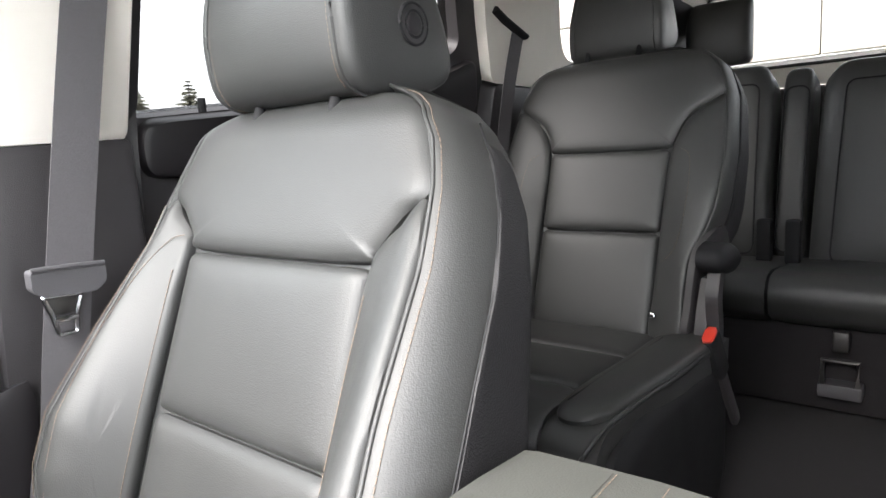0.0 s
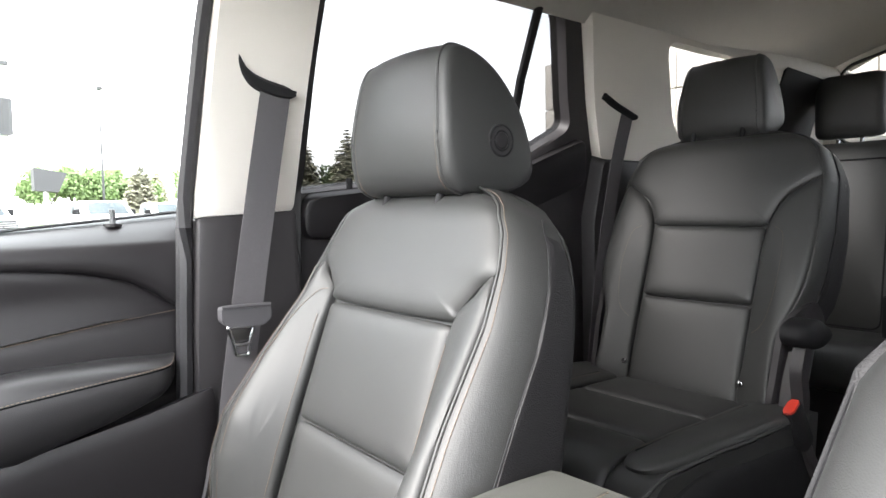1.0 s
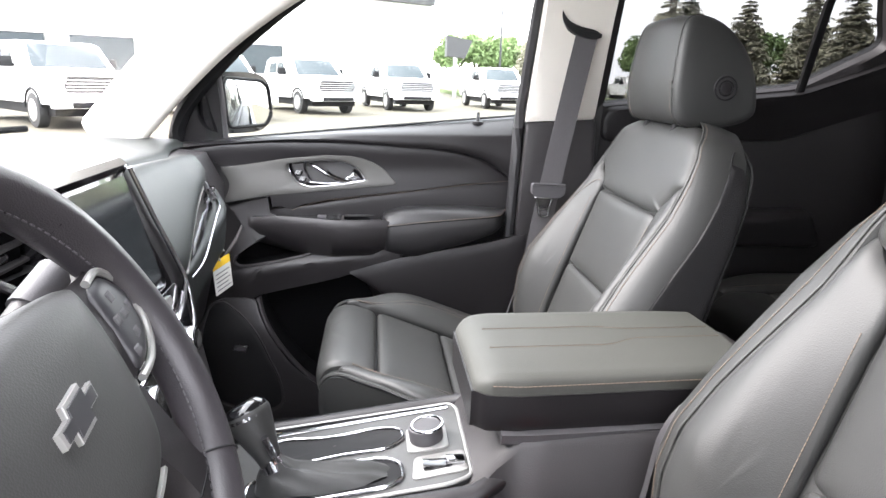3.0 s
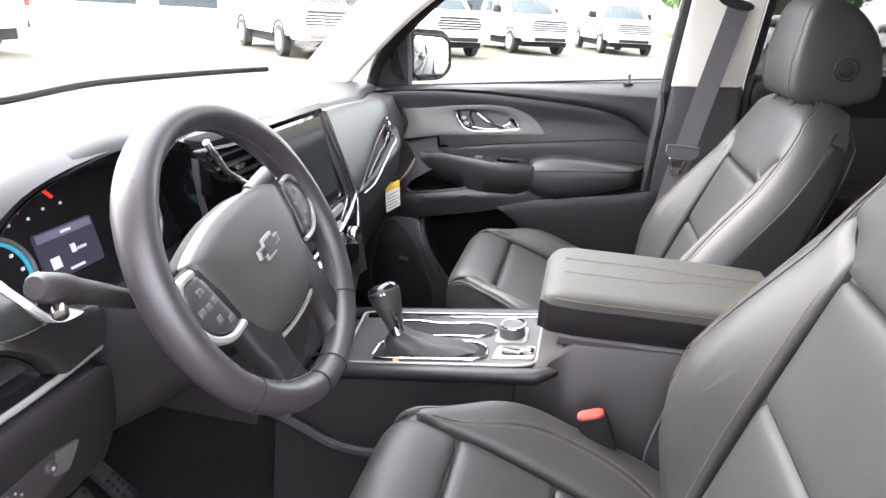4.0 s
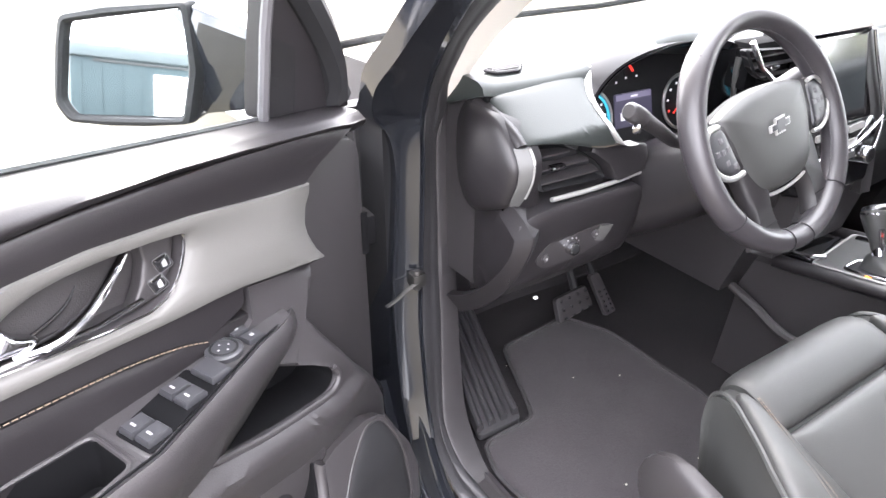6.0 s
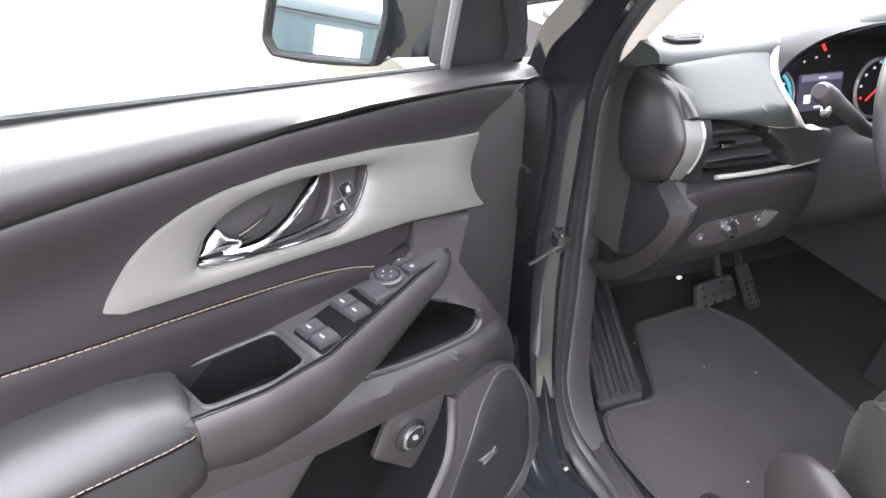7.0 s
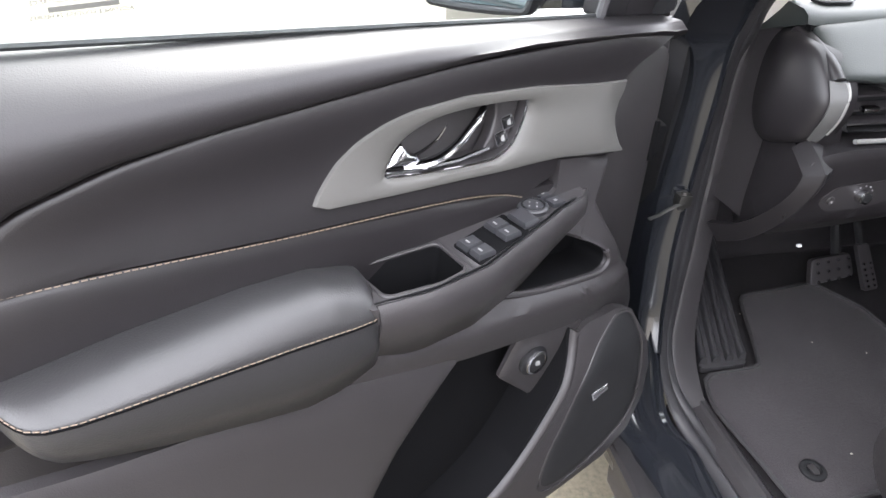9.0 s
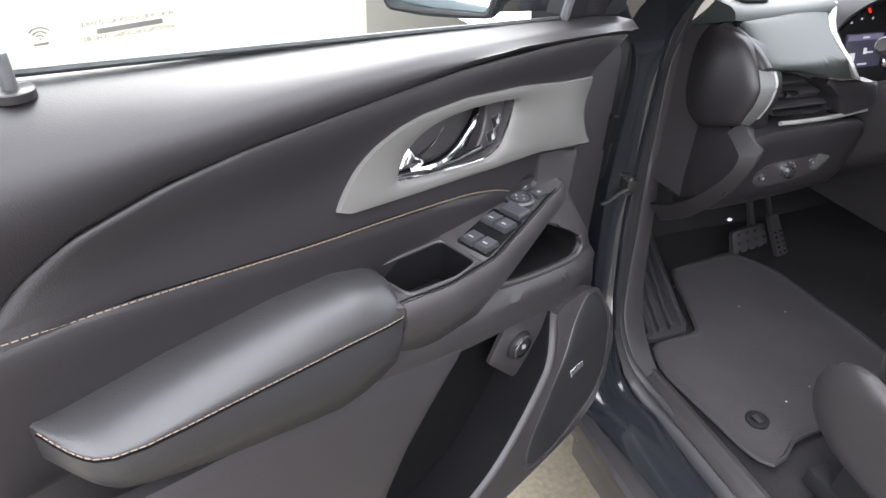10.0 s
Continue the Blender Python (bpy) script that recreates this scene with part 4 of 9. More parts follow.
FRONT = dict(half=[(-0.47, 0.245), (-0.42, 0.256), (-0.33, 0.268), (-0.25, 0.272), (-0.12, 0.258), (0.0, 0.242), (0.06, 0.228), (0.10, 0.212), (0.135, 0.190), (0.155, 0.168), (0.167, 0.140)],
             edge=[(-0.47, 0.205), (-0.35, 0.228), (-0.25, 0.232), (-0.17, 0.222), (-0.12, 0.213), (-0.06, 0.207), (0.0, 0.201), (0.065, 0.193), (0.108, 0.180), (0.139, 0.160), (0.158, 0.130), (0.167, 0.105)], wing=[(-0.47, 0.270), (-0.40, 0.298), (-0.30, 0.314), (-0.20, 0.304), (-0.10, 0.280), (-0.05, 0.262), (0.0, 0.243), (0.06, 0.228), (0.10, 0.212), (0.135, 0.190), (0.155, 0.168), (0.167, 0.140)], thick=0.104, bottom=-0.47, top=0.167, bolster=0.082, rise=[(-0.47, -0.2), (-0.42, 0.05), (-0.33, 0.58), (-0.26, 0.78), (-0.2, 0.80), (-0.1, 0.5), (0.0, 0.16), (0.1, 0.0)], ins=0.138, flare=0.0,
             seam1=0.0, seam2=-0.176, corner=(0.166, 0.064), thread=True, y_ref=-0.361 + 0.361,
             head=dict(wide=0.114, tall=0.93, deep=0.96, gap=-0.009, ahead=0.0, shift=0.012),
             cush=dict(back=0.10, front=0.545, slope=0.40, z=0.642, half=0.272, ins=0.160, bol=0.034, seam1=0.45, seam2=0.31, low=0.60, taper=0.8, nose=0.10))
FRONT["y_ref"] = 0.0
PASSENGER = dict(FRONT, y_ref=-0.028)
seat(0.42, -0.361, 1.115, 1, 19, PASSENGER, "black leather front passenger seat with tan stitching", "front_seat", "front seats")
DRIVER = dict(FRONT, y_ref=0.036, half=[(a, b + 0.05 * ss(0.12, 0.0, a)) for a, b in FRONT["half"]],
              edge=[(-0.47, 0.215), (-0.35, 0.240), (-0.25, 0.247), (-0.20, 0.245), (-0.14, 0.238), (-0.09, 0.226), (-0.04, 0.213), (0.0, 0.204), (0.065, 0.195), (0.108, 0.182), (0.139, 0.160), (0.158, 0.130), (0.167, 0.105)])
seat(-0.415, -0.325, 1.145, -1, 15, DRIVER, "black leather driver seat with tan stitching", "front_seat", "front seats")
HALF2 = [(-0.39, 0.208), (-0.21, 0.216), (-0.14, 0.245), (-0.1, 0.251), (0.0, 0.252), (0.12, 0.240), (0.175, 0.218), (0.205, 0.185), (0.222, 0.14)]
SECOND = dict(half=HALF2, wing=HALF2, edge=[(a, b - 0.014) for a, b in HALF2], thick=0.12, bottom=-0.39, top=0.222, bolster=0.03, rise=[(-0.39, 1.0), (-0.1, 0.8), (0.1, 0.1)], ins=0.132, flare=-0.004,
              seam1=0.004, seam2=-0.170, corner=(0.160, 0.112), thread=False, y_ref=0.0,
              head=dict(wide=0.108, tall=0.95, deep=0.72, gap=0.014, ahead=-0.05, shift=0.032),
              cush=dict(back=0.06, front=0.575, slope=0.02, z=0.835, half=0.262, ins=0.15, bol=0.015, seam1=0.44, seam2=0.26, low=0.60, taper=0.2, nose=0.0))
seat(0.48, -1.268, 1.195, 1, 18, SECOND, "black leather second row captain's seat", "captain_seat")

# ---- front doors ----
SILL = [(-0.06, 1.196), (0.112, 1.212), (0.334, 1.235), (0.65, 1.266), (0.80, 1.281)]
CREASE = [(-0.06, 1.194), (0.15, 1.2135), (0.36, 1.229), (0.47, 1.232), (0.70, 1.234), (0.80, 1.236)]
LINE3 = [(-0.06, 1.178), (0.00, 1.190), (0.06, 1.203), (0.174, 1.211), (0.312, 1.211), (0.423, 1.206), (0.553, 1.200), (0.624, 1.194), (0.69, 1.178), (0.727, 1.158), (0.80, 1.095)]


def front_door(L, name, label, driver):
    """L turns the door's own measures (along it from its hinge, inward, up) into a place."""
    door = thing(name, L(0.3, -0.05, 0.42), label, "car door")
    inward = L(0, 1, 0) - L(0, 0, 0)

    def D(u, z):
        u, z = float(u), float(z)
        return L(u, 0.050 * ss(0.98, 0.86, z) - 0.012 * math.exp(-((z - 1.15) / 0.045) ** 2), z)

    def flat_at(n):
        return lambda u, z: L(float(u), n, float(z))

    # metal body of the door, its dark front return
    core = [(-0.055, 1.165), (0.30, 1.195), (0.795, 1.225), (0.81, 1.0), (0.81, 0.60), (0.75, 0.43), (0.06, 0.43), (-0.03, 0.50), (-0.065, 0.60), (-0.06, 0.75), (-0.058, 1.0)]
    part("door_shell", slab(rounded(core, 0.03), flat_at(-0.028), inward, 0.10, 0.006), PLASTIC, door, "black plastic inner door panel")
    skin = [(-0.05, 1.165), (0.80, 1.235), (0.84, 1.0), (0.84, 0.55), (0.78, 0.36), (0.05, 0.36), (-0.04, 0.48), (-0.06, 0.75)]
    part("door_skin", slab(rounded(skin, 0.05), lambda u, z: L(float(u), -0.125 - 0.03 * math.sin((float(z) - 0.36) * 3.3), float(z)), inward, 0.02, 0.01), PAINT, door, "dark blue painted outer door skin")
    part("edge_seal", tube([L(u, -0.05, z) for u, z in smooth_open([(-0.058, 1.18), (-0.062, 0.9), (-0.066, 0.62), (-0.03, 0.48), (0.08, 0.42), (0.5, 0.42), (0.78, 0.44)], 40)], 0.011, 8), RUBBER, door, "black rubber door edge seal")
    # padded top along the window
    loops = []
    for u in np.linspace(-0.045, 0.795, 48):
        zt, z3, zc = lerp_table(SILL, u), lerp_table(LINE3, u), lerp_table(CREASE, u)
        e = 0.010 * ss(0.0, -0.045, u)
        z3 = min(z3, zc - 0.008)
        sec = [(-0.080, zt - 0.03), (-0.078, zt - 0.002), (-0.068, zt + 0.001), (-0.045, zt * 0.72 + zc * 0.28), (-0.022, zt * 0.35 + zc * 0.65 + 0.001), (-0.008 - e, zc + 0.001), (-0.001 - e, zc - 0.005), (0.003 - e, (zc + z3) / 2), (0.003 - e, z3 + 0.005), (-0.001 - e, z3), (-0.03, z3 - 0.012)]
        loops.append([L(u, n, z) for n, z in sec])
    part("top_pad", loft(loops), VINYL, door, "black grained door top pad", sharp=60)
    # upper panel under the pad, leaf-shaped trim, lower panel
    upper = [(-0.035, 1.186), (0.06, 1.198), (0.174, 1.206), (0.312, 1.209), (0.423, 1.206), (0.553, 1.199), (0.624, 1.190), (0.69, 1.173), (0.727, 1.153), (0.785, 1.112), (0.79, 1.128), (0.651, 1.114), (0.514, 1.096), (0.401, 1.084), (0.309, 1.072), (0.257, 1.060), (0.224, 1.047), (0.178, 1.06), (0.176, 1.079), (0.066, 1.056), (0.10, 1.10), (0.066, 1.146), (0.040, 1.163), (0.008, 1.177)]
    leaf = [(0.480, 1.112), (0.474, 1.122), (0.450, 1.146), (0.427, 1.161), (0.399, 1.172), (0.369, 1.178), (0.307, 1.179), (0.212, 1.169), (0.120, 1.153), (0.056, 1.146), (0.076, 1.124), (0.084, 1.103), (0.074, 1.076), (0.057, 1.056), (0.120, 1.071), (0.174, 1.082), (0.217, 1.086), (0.258, 1.089), (0.316, 1.095), (0.373, 1.100), (0.434, 1.106), (0.474, 1.110)]
    bez = [(0.405, 1.118), (0.390, 1.143), (0.372, 1.156), (0.352, 1.163), (0.330, 1.166), (0.299, 1.1655), (0.256, 1.162), (0.219, 1.156), (0.222, 1.140), (0.232, 1.124), (0.246, 1.110), (0.270, 1.102), (0.312, 1.105), (0.36, 1.111)]
    c = (0.310, 1.136)
    ru, rb = radial(rounded(upper, 0.006), c, 420), radial(rounded(bez, 0.007, 4, 3), c, 420)
    loops = [[D(*q) + inward * (h - 0.009 * math.exp(-max(0, lerp_table(LINE3, q[0]) - q[1]) / 0.009)) for q in ru + (rb - ru) * f] for f, h in ((0, -0.02), (0, 0.004), (0.004, 0.006), (0.012, 0.007), (0.06, 0.007), (0.2, 0.007), (0.4, 0.007), (0.6, 0.007), (0.8, 0.007), (1.0, 0.006), (1.0, -0.012))]
    part("upper_panel", loft(loops, caps=False), VINYL, door, "black grained vinyl door panel", sharp=50)
    ro, ri = radial(rounded(leaf, 0.008, 4, 3), c, 150), radial(rounded(bez, 0.007, 4, 3), c, 150)
    loops = []
    for o, h in ((ro, -0.006), (ro, 0.0085), (ro + (ri - ro) * 0.025, 0.0115), (ro + (ri - ro) * 0.30, 0.0130), (ro + (ri - ro) * 0.60, 0.0130), (ro + (ri - ro) * 0.86, 0.0128), (ro + (ri - ro) * 0.96, 0.0105), (ri, 0.006), (ri, -0.012)):
        loops.append([D(*q) + inward * h for q in o])
    leaf_ob = part("leaf_trim", loft(loops, caps=False), TAUPE, door, "satin grey leaf-shaped trim", sharp=50)
    # cup behind the handle, chrome lever, lock buttons
    loops = []
    for f, h in ((1.0, 0.006), (0.985, -0.004), (0.96, -0.016), (0.90, -0.022), (0.4, -0.024), (0.02, -0.024)):
        loops.append([D(*(np.array(c) + (q - np.array(c)) * f)) + inward * h for q in ri])
    cup = part("handle_cup", loft(loops, caps=False), PLASTIC, door, "black handle recess")
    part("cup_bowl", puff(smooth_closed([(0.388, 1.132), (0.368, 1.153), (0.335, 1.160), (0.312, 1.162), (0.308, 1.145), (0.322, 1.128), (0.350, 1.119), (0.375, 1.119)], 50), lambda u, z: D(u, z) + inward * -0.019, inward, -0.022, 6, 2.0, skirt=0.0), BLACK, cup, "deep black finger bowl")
    part("bowl_rim", tube([D(u, z) + inward * -0.018 for u, z in smooth_closed([(0.388, 1.132), (0.368, 1.153), (0.335, 1.160), (0.312, 1.162), (0.308, 1.145), (0.322, 1.128), (0.350, 1.119), (0.375, 1.119)], 50)], 0.0016, 6, closed=True), GLOSS_BLACK, cup)
    part("handle_rim", tube([D(*q) + inward * 0.0055 for q in ri], 0.0014, 6, closed=True), CHROME, leaf_ob, "thin chrome rim")
    lev = smooth_open([(0.372, 1.116, -0.008), (0.355, 1.117, 0.000), (0.338, 1.121, 0.006), (0.318, 1.130, 0.009), (0.300, 1.141, 0.008), (0.285, 1.150, 0.004), (0.272, 1.155, -0.004)], 28)
    handle = part("door_handle", tube([D(u, z) + inward * h for u, z, h in lev], 0.0052, 10, squash=0.7, taper=[1.0 + 0.35 * math.exp(-((k - 7) / 5) ** 2) - 0.25 * ss(16, 28, k) for k in range(29)]), CHROME, door, "chrome inner door handle")
    part("handle_base", puff(rounded([(0.401, 1.118), (0.388, 1.136), (0.376, 1.145), (0.366, 1.130), (0.350, 1.120), (0.352, 1.112)], 0.004), lambda u, z: D(u, z) + inward * -0.010, inward, 0.012, 5, 2.0), CHROME, handle)
    part("lower_rail", tube([D(u, z) + inward * -0.002 for u, z in ((0.398, 1.1165), (0.36, 1.1125), (0.31, 1.109), (0.27, 1.112))], 0.0026, 8), CHROME, handle)
    plate = part("lock_plate", puff(rounded([(0.258, 1.160), (0.224, 1.155), (0.227, 1.142), (0.237, 1.124), (0.252, 1.109), (0.284, 1.106), (0.266, 1.126), (0.258, 1.142)], 0.004), D, inward, 0.003, 5, lift=-0.004), PLASTIC, door, "black lock switch plate")
    for u, z in ((0.242, 1.134), (0.252, 1.119)):
        b = part("lock_button", puff(rounded([(u + 0.011, z + 0.006), (u - 0.005, z + 0.008), (u - 0.009, z - 0.005), (u + 0.007, z - 0.008)], 0.003, 3, 2), D, inward, 0.0030, 4, lift=-0.001), GLOSS_BLACK, plate)
        part("button_rim", tube([D(*q) + inward * 0.0004 for q in rounded([(u + 0.011, z + 0.006), (u - 0.005, z + 0.008), (u - 0.009, z - 0.005), (u + 0.007, z - 0.008)], 0.003, 3, 2)], 0.0005, 5, closed=True), PLASTIC_GREY, b)
        part("marking", slab(rounded([(u + 0.003, z - 0.003), (u + 0.003, z + 0.002), (u - 0.001, z + 0.004), (u - 0.002, z - 0.003)], 0.001, 2, 1), D, inward, -0.0026, 0.0003), WHITE_MARK, b)
    stitch_line = smooth_open([(0.79, 1.124), (0.651, 1.110), (0.514, 1.093), (0.401, 1.081), (0.309, 1.069), (0.257, 1.057), (0.227, 1.045)], 60)
    low = [(0.79, 1.127), (0.651, 1.113), (0.514, 1.094), (0.401, 1.079), (0.309, 1.067), (0.257, 1.055), (0.224, 1.043), (0.17, 1.052), (0.155, 1.045), (0.16, 1.015), (0.20, 1.00), (0.45, 0.985), (0.79, 0.985)]
    lowp = part("middle_panel", puff(radial(rounded(low, 0.006), (0.50, 1.045), 100), D, inward, 0.006, 6, 9.0, skirt=0.02, centre=(0.50, 1.045)), VINYL, door, "black soft vinyl door panel")
    stitches(on(D, stitch_line, inward, 0.006), THREAD, lowp)
    # front corner and ledge in one moulding, with a map slot through it
    RIDGE = [(-0.02, 0.86), (0.05, 0.885), (0.16, 0.908), (0.22, 0.920), (0.339, 0.936), (0.49, 0.966)]

    def corner(u, z):
        u, z = float(u), float(z)
        r = lerp_table(RIDGE, u)
        return L(u, 0.006 + (0.040 * ss(1.07, 0.905, z) + 0.016 * ss(r + 0.015, r + 0.001, z)) * (0.2 + 0.8 * ss(-0.05, 0.13, u)) - (0.30 * max(0, r - z) if z < r else 0) * ss(-0.06, 0.10, u), z)

    front = [(0.176, 1.079), (0.062, 1.056), (0.092, 1.050), (0.108, 1.037), (0.106, 1.012), (0.084, 0.970), (0.052, 0.920), (0.015, 0.872), (-0.022, 0.825), (-0.045, 0.775), (-0.050, 0.68), (0.03, 0.70), (0.08, 0.77), (0.137, 0.838), (0.202, 0.853), (0.287, 0.872), (0.335, 0.884), (0.42, 0.912), (0.50, 0.935), (0.497, 0.958), (0.40, 0.970), (0.31, 0.980), (0.22, 1.015), (0.165, 1.046), (0.158, 1.058)]
    slot = [(0.282, 0.950), (0.240, 0.938), (0.180, 0.926), (0.125, 0.917), (0.104, 0.917), (0.093, 0.926), (0.098, 0.940), (0.122, 0.958), (0.17, 0.985), (0.25, 0.985)]
    cc = (0.17, 0.945)
    ro, ri = radial(rounded(front, 0.010, 4, 4), cc, 140), radial(rounded(slot, 0.008, 4, 3), cc, 140)
    away = lambda q, h: inward * (h * ss(0.135, 0.075, float(q[0])) if q[1] > 0.72 else 0.0)
    loops = [[corner(*q) - inward * 0.06 for q in ro]]
    for f, h in ((0.0, 0.030), (0.015, 0.020), (0.04, 0.013), (0.08, 0.0075), (0.14, 0.0035), (0.22, 0.001), (0.3, 0), (0.45, 0), (0.6, 0), (0.75, 0), (0.88, 0)):
        loops.append([corner(*q) - away(q, h) - inward * (0.003 if f == 0 else 0.0) for q in ro + (ri - ro) * f])
    loops += [[corner(*q) + inward * 0.002 for q in ro + (ri - ro) * 0.96], [corner(*q) - inward * 0.002 for q in ri], [corner(*q) - inward * 0.006 for q in ri]]
    part("front_corner", loft(loops, caps=False), PLASTIC, door, "black moulded door front corner with a map slot", sharp=50)
    rc = np.array(cc)
    # slot walls take a near-black colour in place of the shade inside
    part("map_slot", loft([[corner(*(rc + (q - rc) * k)) - inward * h for q in ri] for k, h in ((1.0, 0.005), (1.0, 0.060), (0.5, 0.062), (0.02, 0.062))], caps=False), SHADE_AND_TRIM_BLACK, door, "map slot coloured near-black for its shade", sharp=30)
    part("slot_lip", tube([corner(u, z) + inward * 0.001 for u, z in smooth_open([(0.282, 0.949), (0.240, 0.937), (0.180, 0.925), (0.125, 0.916), (0.103, 0.916), (0.092, 0.926), (0.097, 0.940)], 40)], 0.0040, 8), PLASTIC, door, "rounded slot lip")
    # armrest
    tip = [(0.446, 0.70), (0.450, 0.88), (0.458, 0.97), (0.48, 1.0), (0.56, 1.0), (0.62, 0.985), (0.67, 0.965), (0.70, 0.94), (0.72, 0.88), (0.731, 0.78), (0.739, 0.60), (0.745, 0.38), (0.749, 0.20), (0.752, 0.08)]
    TOP = [(0.446, 1.040), (0.458, 1.046), (0.494, 1.057), (0.555, 1.062), (0.655, 1.061), (0.745, 1.055)]
    SEAM = [(0.446, 1.018), (0.535, 1.029), (0.64, 1.038), (0.70, 1.042), (0.735, 1.045), (0.752, 1.052)]
    loops = []
    for u in list(np.linspace(0.446, 0.50, 9)) + list(np.linspace(0.53, 0.70, 8)) + list(np.linspace(0.71, 0.752, 12)):
        k, zt, zs = lerp_table(tip, u), lerp_table(TOP, u), lerp_table(SEAM, u)
        b = lerp_table([(0.44, 0.956), (0.50, 0.942), (0.53, 0.941), (0.645, 0.972), (0.72, 0.998), (0.752, 1.020)], u)
        zt = max(zt, zs + 0.003)
        sec = [(-0.035, zt - 0.01), (-0.010, zt - 0.004), (0.004 * k, zt - 0.001), (0.022 * k, zt + 0.001), (0.042 * k, zt - 0.001), (0.056 * k, zt * 0.7 + zs * 0.3), (0.066 * k, zt * 0.32 + zs * 0.68), (0.0695 * k, zs + 0.002), (0.0695 * k, zs - 0.002), (0.0715 * k, zs - 0.008), (0.070 * k, (zs + b) / 2), (0.062 * k, b + 0.006), (0.048 * k, b), (-0.035, b)]
        loops.append([L(u, n, z) for n, z in sec])
    arm = part("armrest", loft(loops), ARM_LEATHER, door, "black leather armrest with tan stitching", sharp=60)
    seam = [(u, 0.0695 * lerp_table(tip, u), lerp_table(SEAM, u)) for u in np.linspace(0.450, 0.750, 60)]
    stitches([L(u, n + 0.0012, z + 0.0022) for u, n, z in seam], THREAD, arm)
    part("seam", tube([L(u, n + 0.0002, z - 0.0008) for u, n, z in seam], 0.0012, 6), SHADE_AND_TRIM_BLACK, arm)
    # pull beam with switch plate and cup
    OUT = [(0.120, 0.014), (0.15, 0.036), (0.221, 0.056), (0.334, 0.084), (0.40, 0.083), (0.455, 0.070)]
    loops = []
    for u in np.linspace(0.124, 0.455, 28):
        o = lerp_table(OUT, u)
        zt = lerp_table([(0.1, 1.022), (0.2, 1.036), (0.455, 1.030)], u)
        zb = lerp_table([(0.1, 0.985), (0.15, 0.965), (0.25, 0.945), (0.455, 0.945)], u)
        sec = [(o - 0.012, zt - 0.010), (o - 0.010, zt + 0.001), (o - 0.004, zt + 0.0035), (o, zt - 0.002), (o + 0.002, zt - 0.016), (o - 0.006, (zt + zb) / 2), (o - 0.026, zb), (o - 0.045, zb - 0.002), (o - 0.05, zb + 0.006), (o - 0.022, zb + 0.012), (o - 0.011, (zt + zb) / 2)]
        loops.append([L(u, n, z) for n, z in sec])
    part("pull_beam", loft(loops), PLASTIC, door, "black moulded pull handle beam", sharp=60)
    part("plate_groove", tube([L(u, lerp_table(OUT, u) - 0.0105, lerp_table([(0.1, 1.022), (0.2, 1.036), (0.455, 1.030)], u) + 0.0016) for u in np.linspace(0.135, 0.455, 30)], 0.0014, 6), SHADE_AND_TRIM_BLACK, door, "dark groove beside the switch plate")
    up = Vector((0, 0, 1))
    T1 = lambda u, n: L(float(u), float(n), 1.033 + 0.0 * float(u))
    part("switch_plate", slab(rounded([(0.347, -0.025), (0.20, -0.032), (0.158, -0.022), (0.131, 0.004), (0.138, 0.026), (0.221, 0.050), (0.334, 0.078), (0.347, 0.078)], 0.008), T1, up, 0.02, 0.003), GLOSS_BLACK if not driver else PLASTIC, door, "black window switch plate")
    a, b = rounded([(0.462, -0.022), (0.342, -0.022), (0.343, 0.076), (0.388, 0.080), (0.462, 0.066)], 0.006), rounded([(0.446, 0.002), (0.350, 0.012), (0.352, 0.068), (0.388, 0.072), (0.443, 0.060)], 0.010)
    part("cup_frame", loft([[T1(*q) + up * h for q in o] for o, h in ((a, -0.02), (a, -0.002), (b, 0), (b, -0.004))], caps=False), PLASTIC, door, "black pull cup frame")
    bc = b.mean(axis=0)
    # shade down in the cup is put into its near-black colour
    part("pull_cup", loft([[T1(*(bc + (q - bc) * k)) + up * h for q in b] for k, h in ((1.0, -0.003), (0.82, -0.044), (0.4, -0.046), (0.02, -0.046))], caps=False), SHADE_AND_TRIM_BLACK, door, "pull cup coloured near-black for its shade", sharp=30)
    part("cup_rim", tube([T1(*q) + up * 0.0005 for q in b], 0.0022, 6, closed=True), PLASTIC, door)
    if driver:
        # flat near-black plate drawn as the shade of wells round the switches
        part("switch_well_shade", slab(rounded([(0.340, 0.026), (0.256, 0.008), (0.254, 0.050), (0.338, 0.070)], 0.004), T1, up, -0.0012, 0.0008), SHADE_AND_TRIM_BLACK, door, "flat near-black plate for the shaded switch wells")
        for u0, n0 in ((0.326, 0.037), (0.325, 0.056), (0.280, 0.026), (0.280, 0.045)):
            sw = part("window_switch", loft([[T1(u0 + du * f, n0 + dn * f) + up * h for du, dn in ((-0.011, -0.0085), (0.011, -0.0085), (0.011, 0.0085), (-0.011, 0.0085))] for f, h in ((1, 0), (1, 0.005), (0.85, 0.0075))]), SWITCH, door, "dark grey window switch")
            part("marking", slab(rounded([(u0 + 0.002, n0 - 0.003), (u0 + 0.004, n0 - 0.003), (u0 + 0.004, n0 + 0.003), (u0 + 0.002, n0 + 0.003)], 0.0005, 2, 1), T1, up, -0.0081, 0.0002), WHITE_MARK, sw)
        part("window_lock_switch", loft([[T1(0.247 + du * f, 0.031 + dn * f) + up * h for du, dn in ((-0.011, -0.016), (0.011, -0.013), (0.011, 0.016), (-0.011, 0.016))] for f, h in ((1, 0), (1, 0.005), (0.88, 0.0075))]), SWITCH, door, "dark grey window lock switch")
        knob = part("mirror_knob", disc(T1(0.2195, 0.018), (0, 0, 1), 0.0180, 0.006, 32, 0.25), SWITCH, door, "round dark grey mirror control")
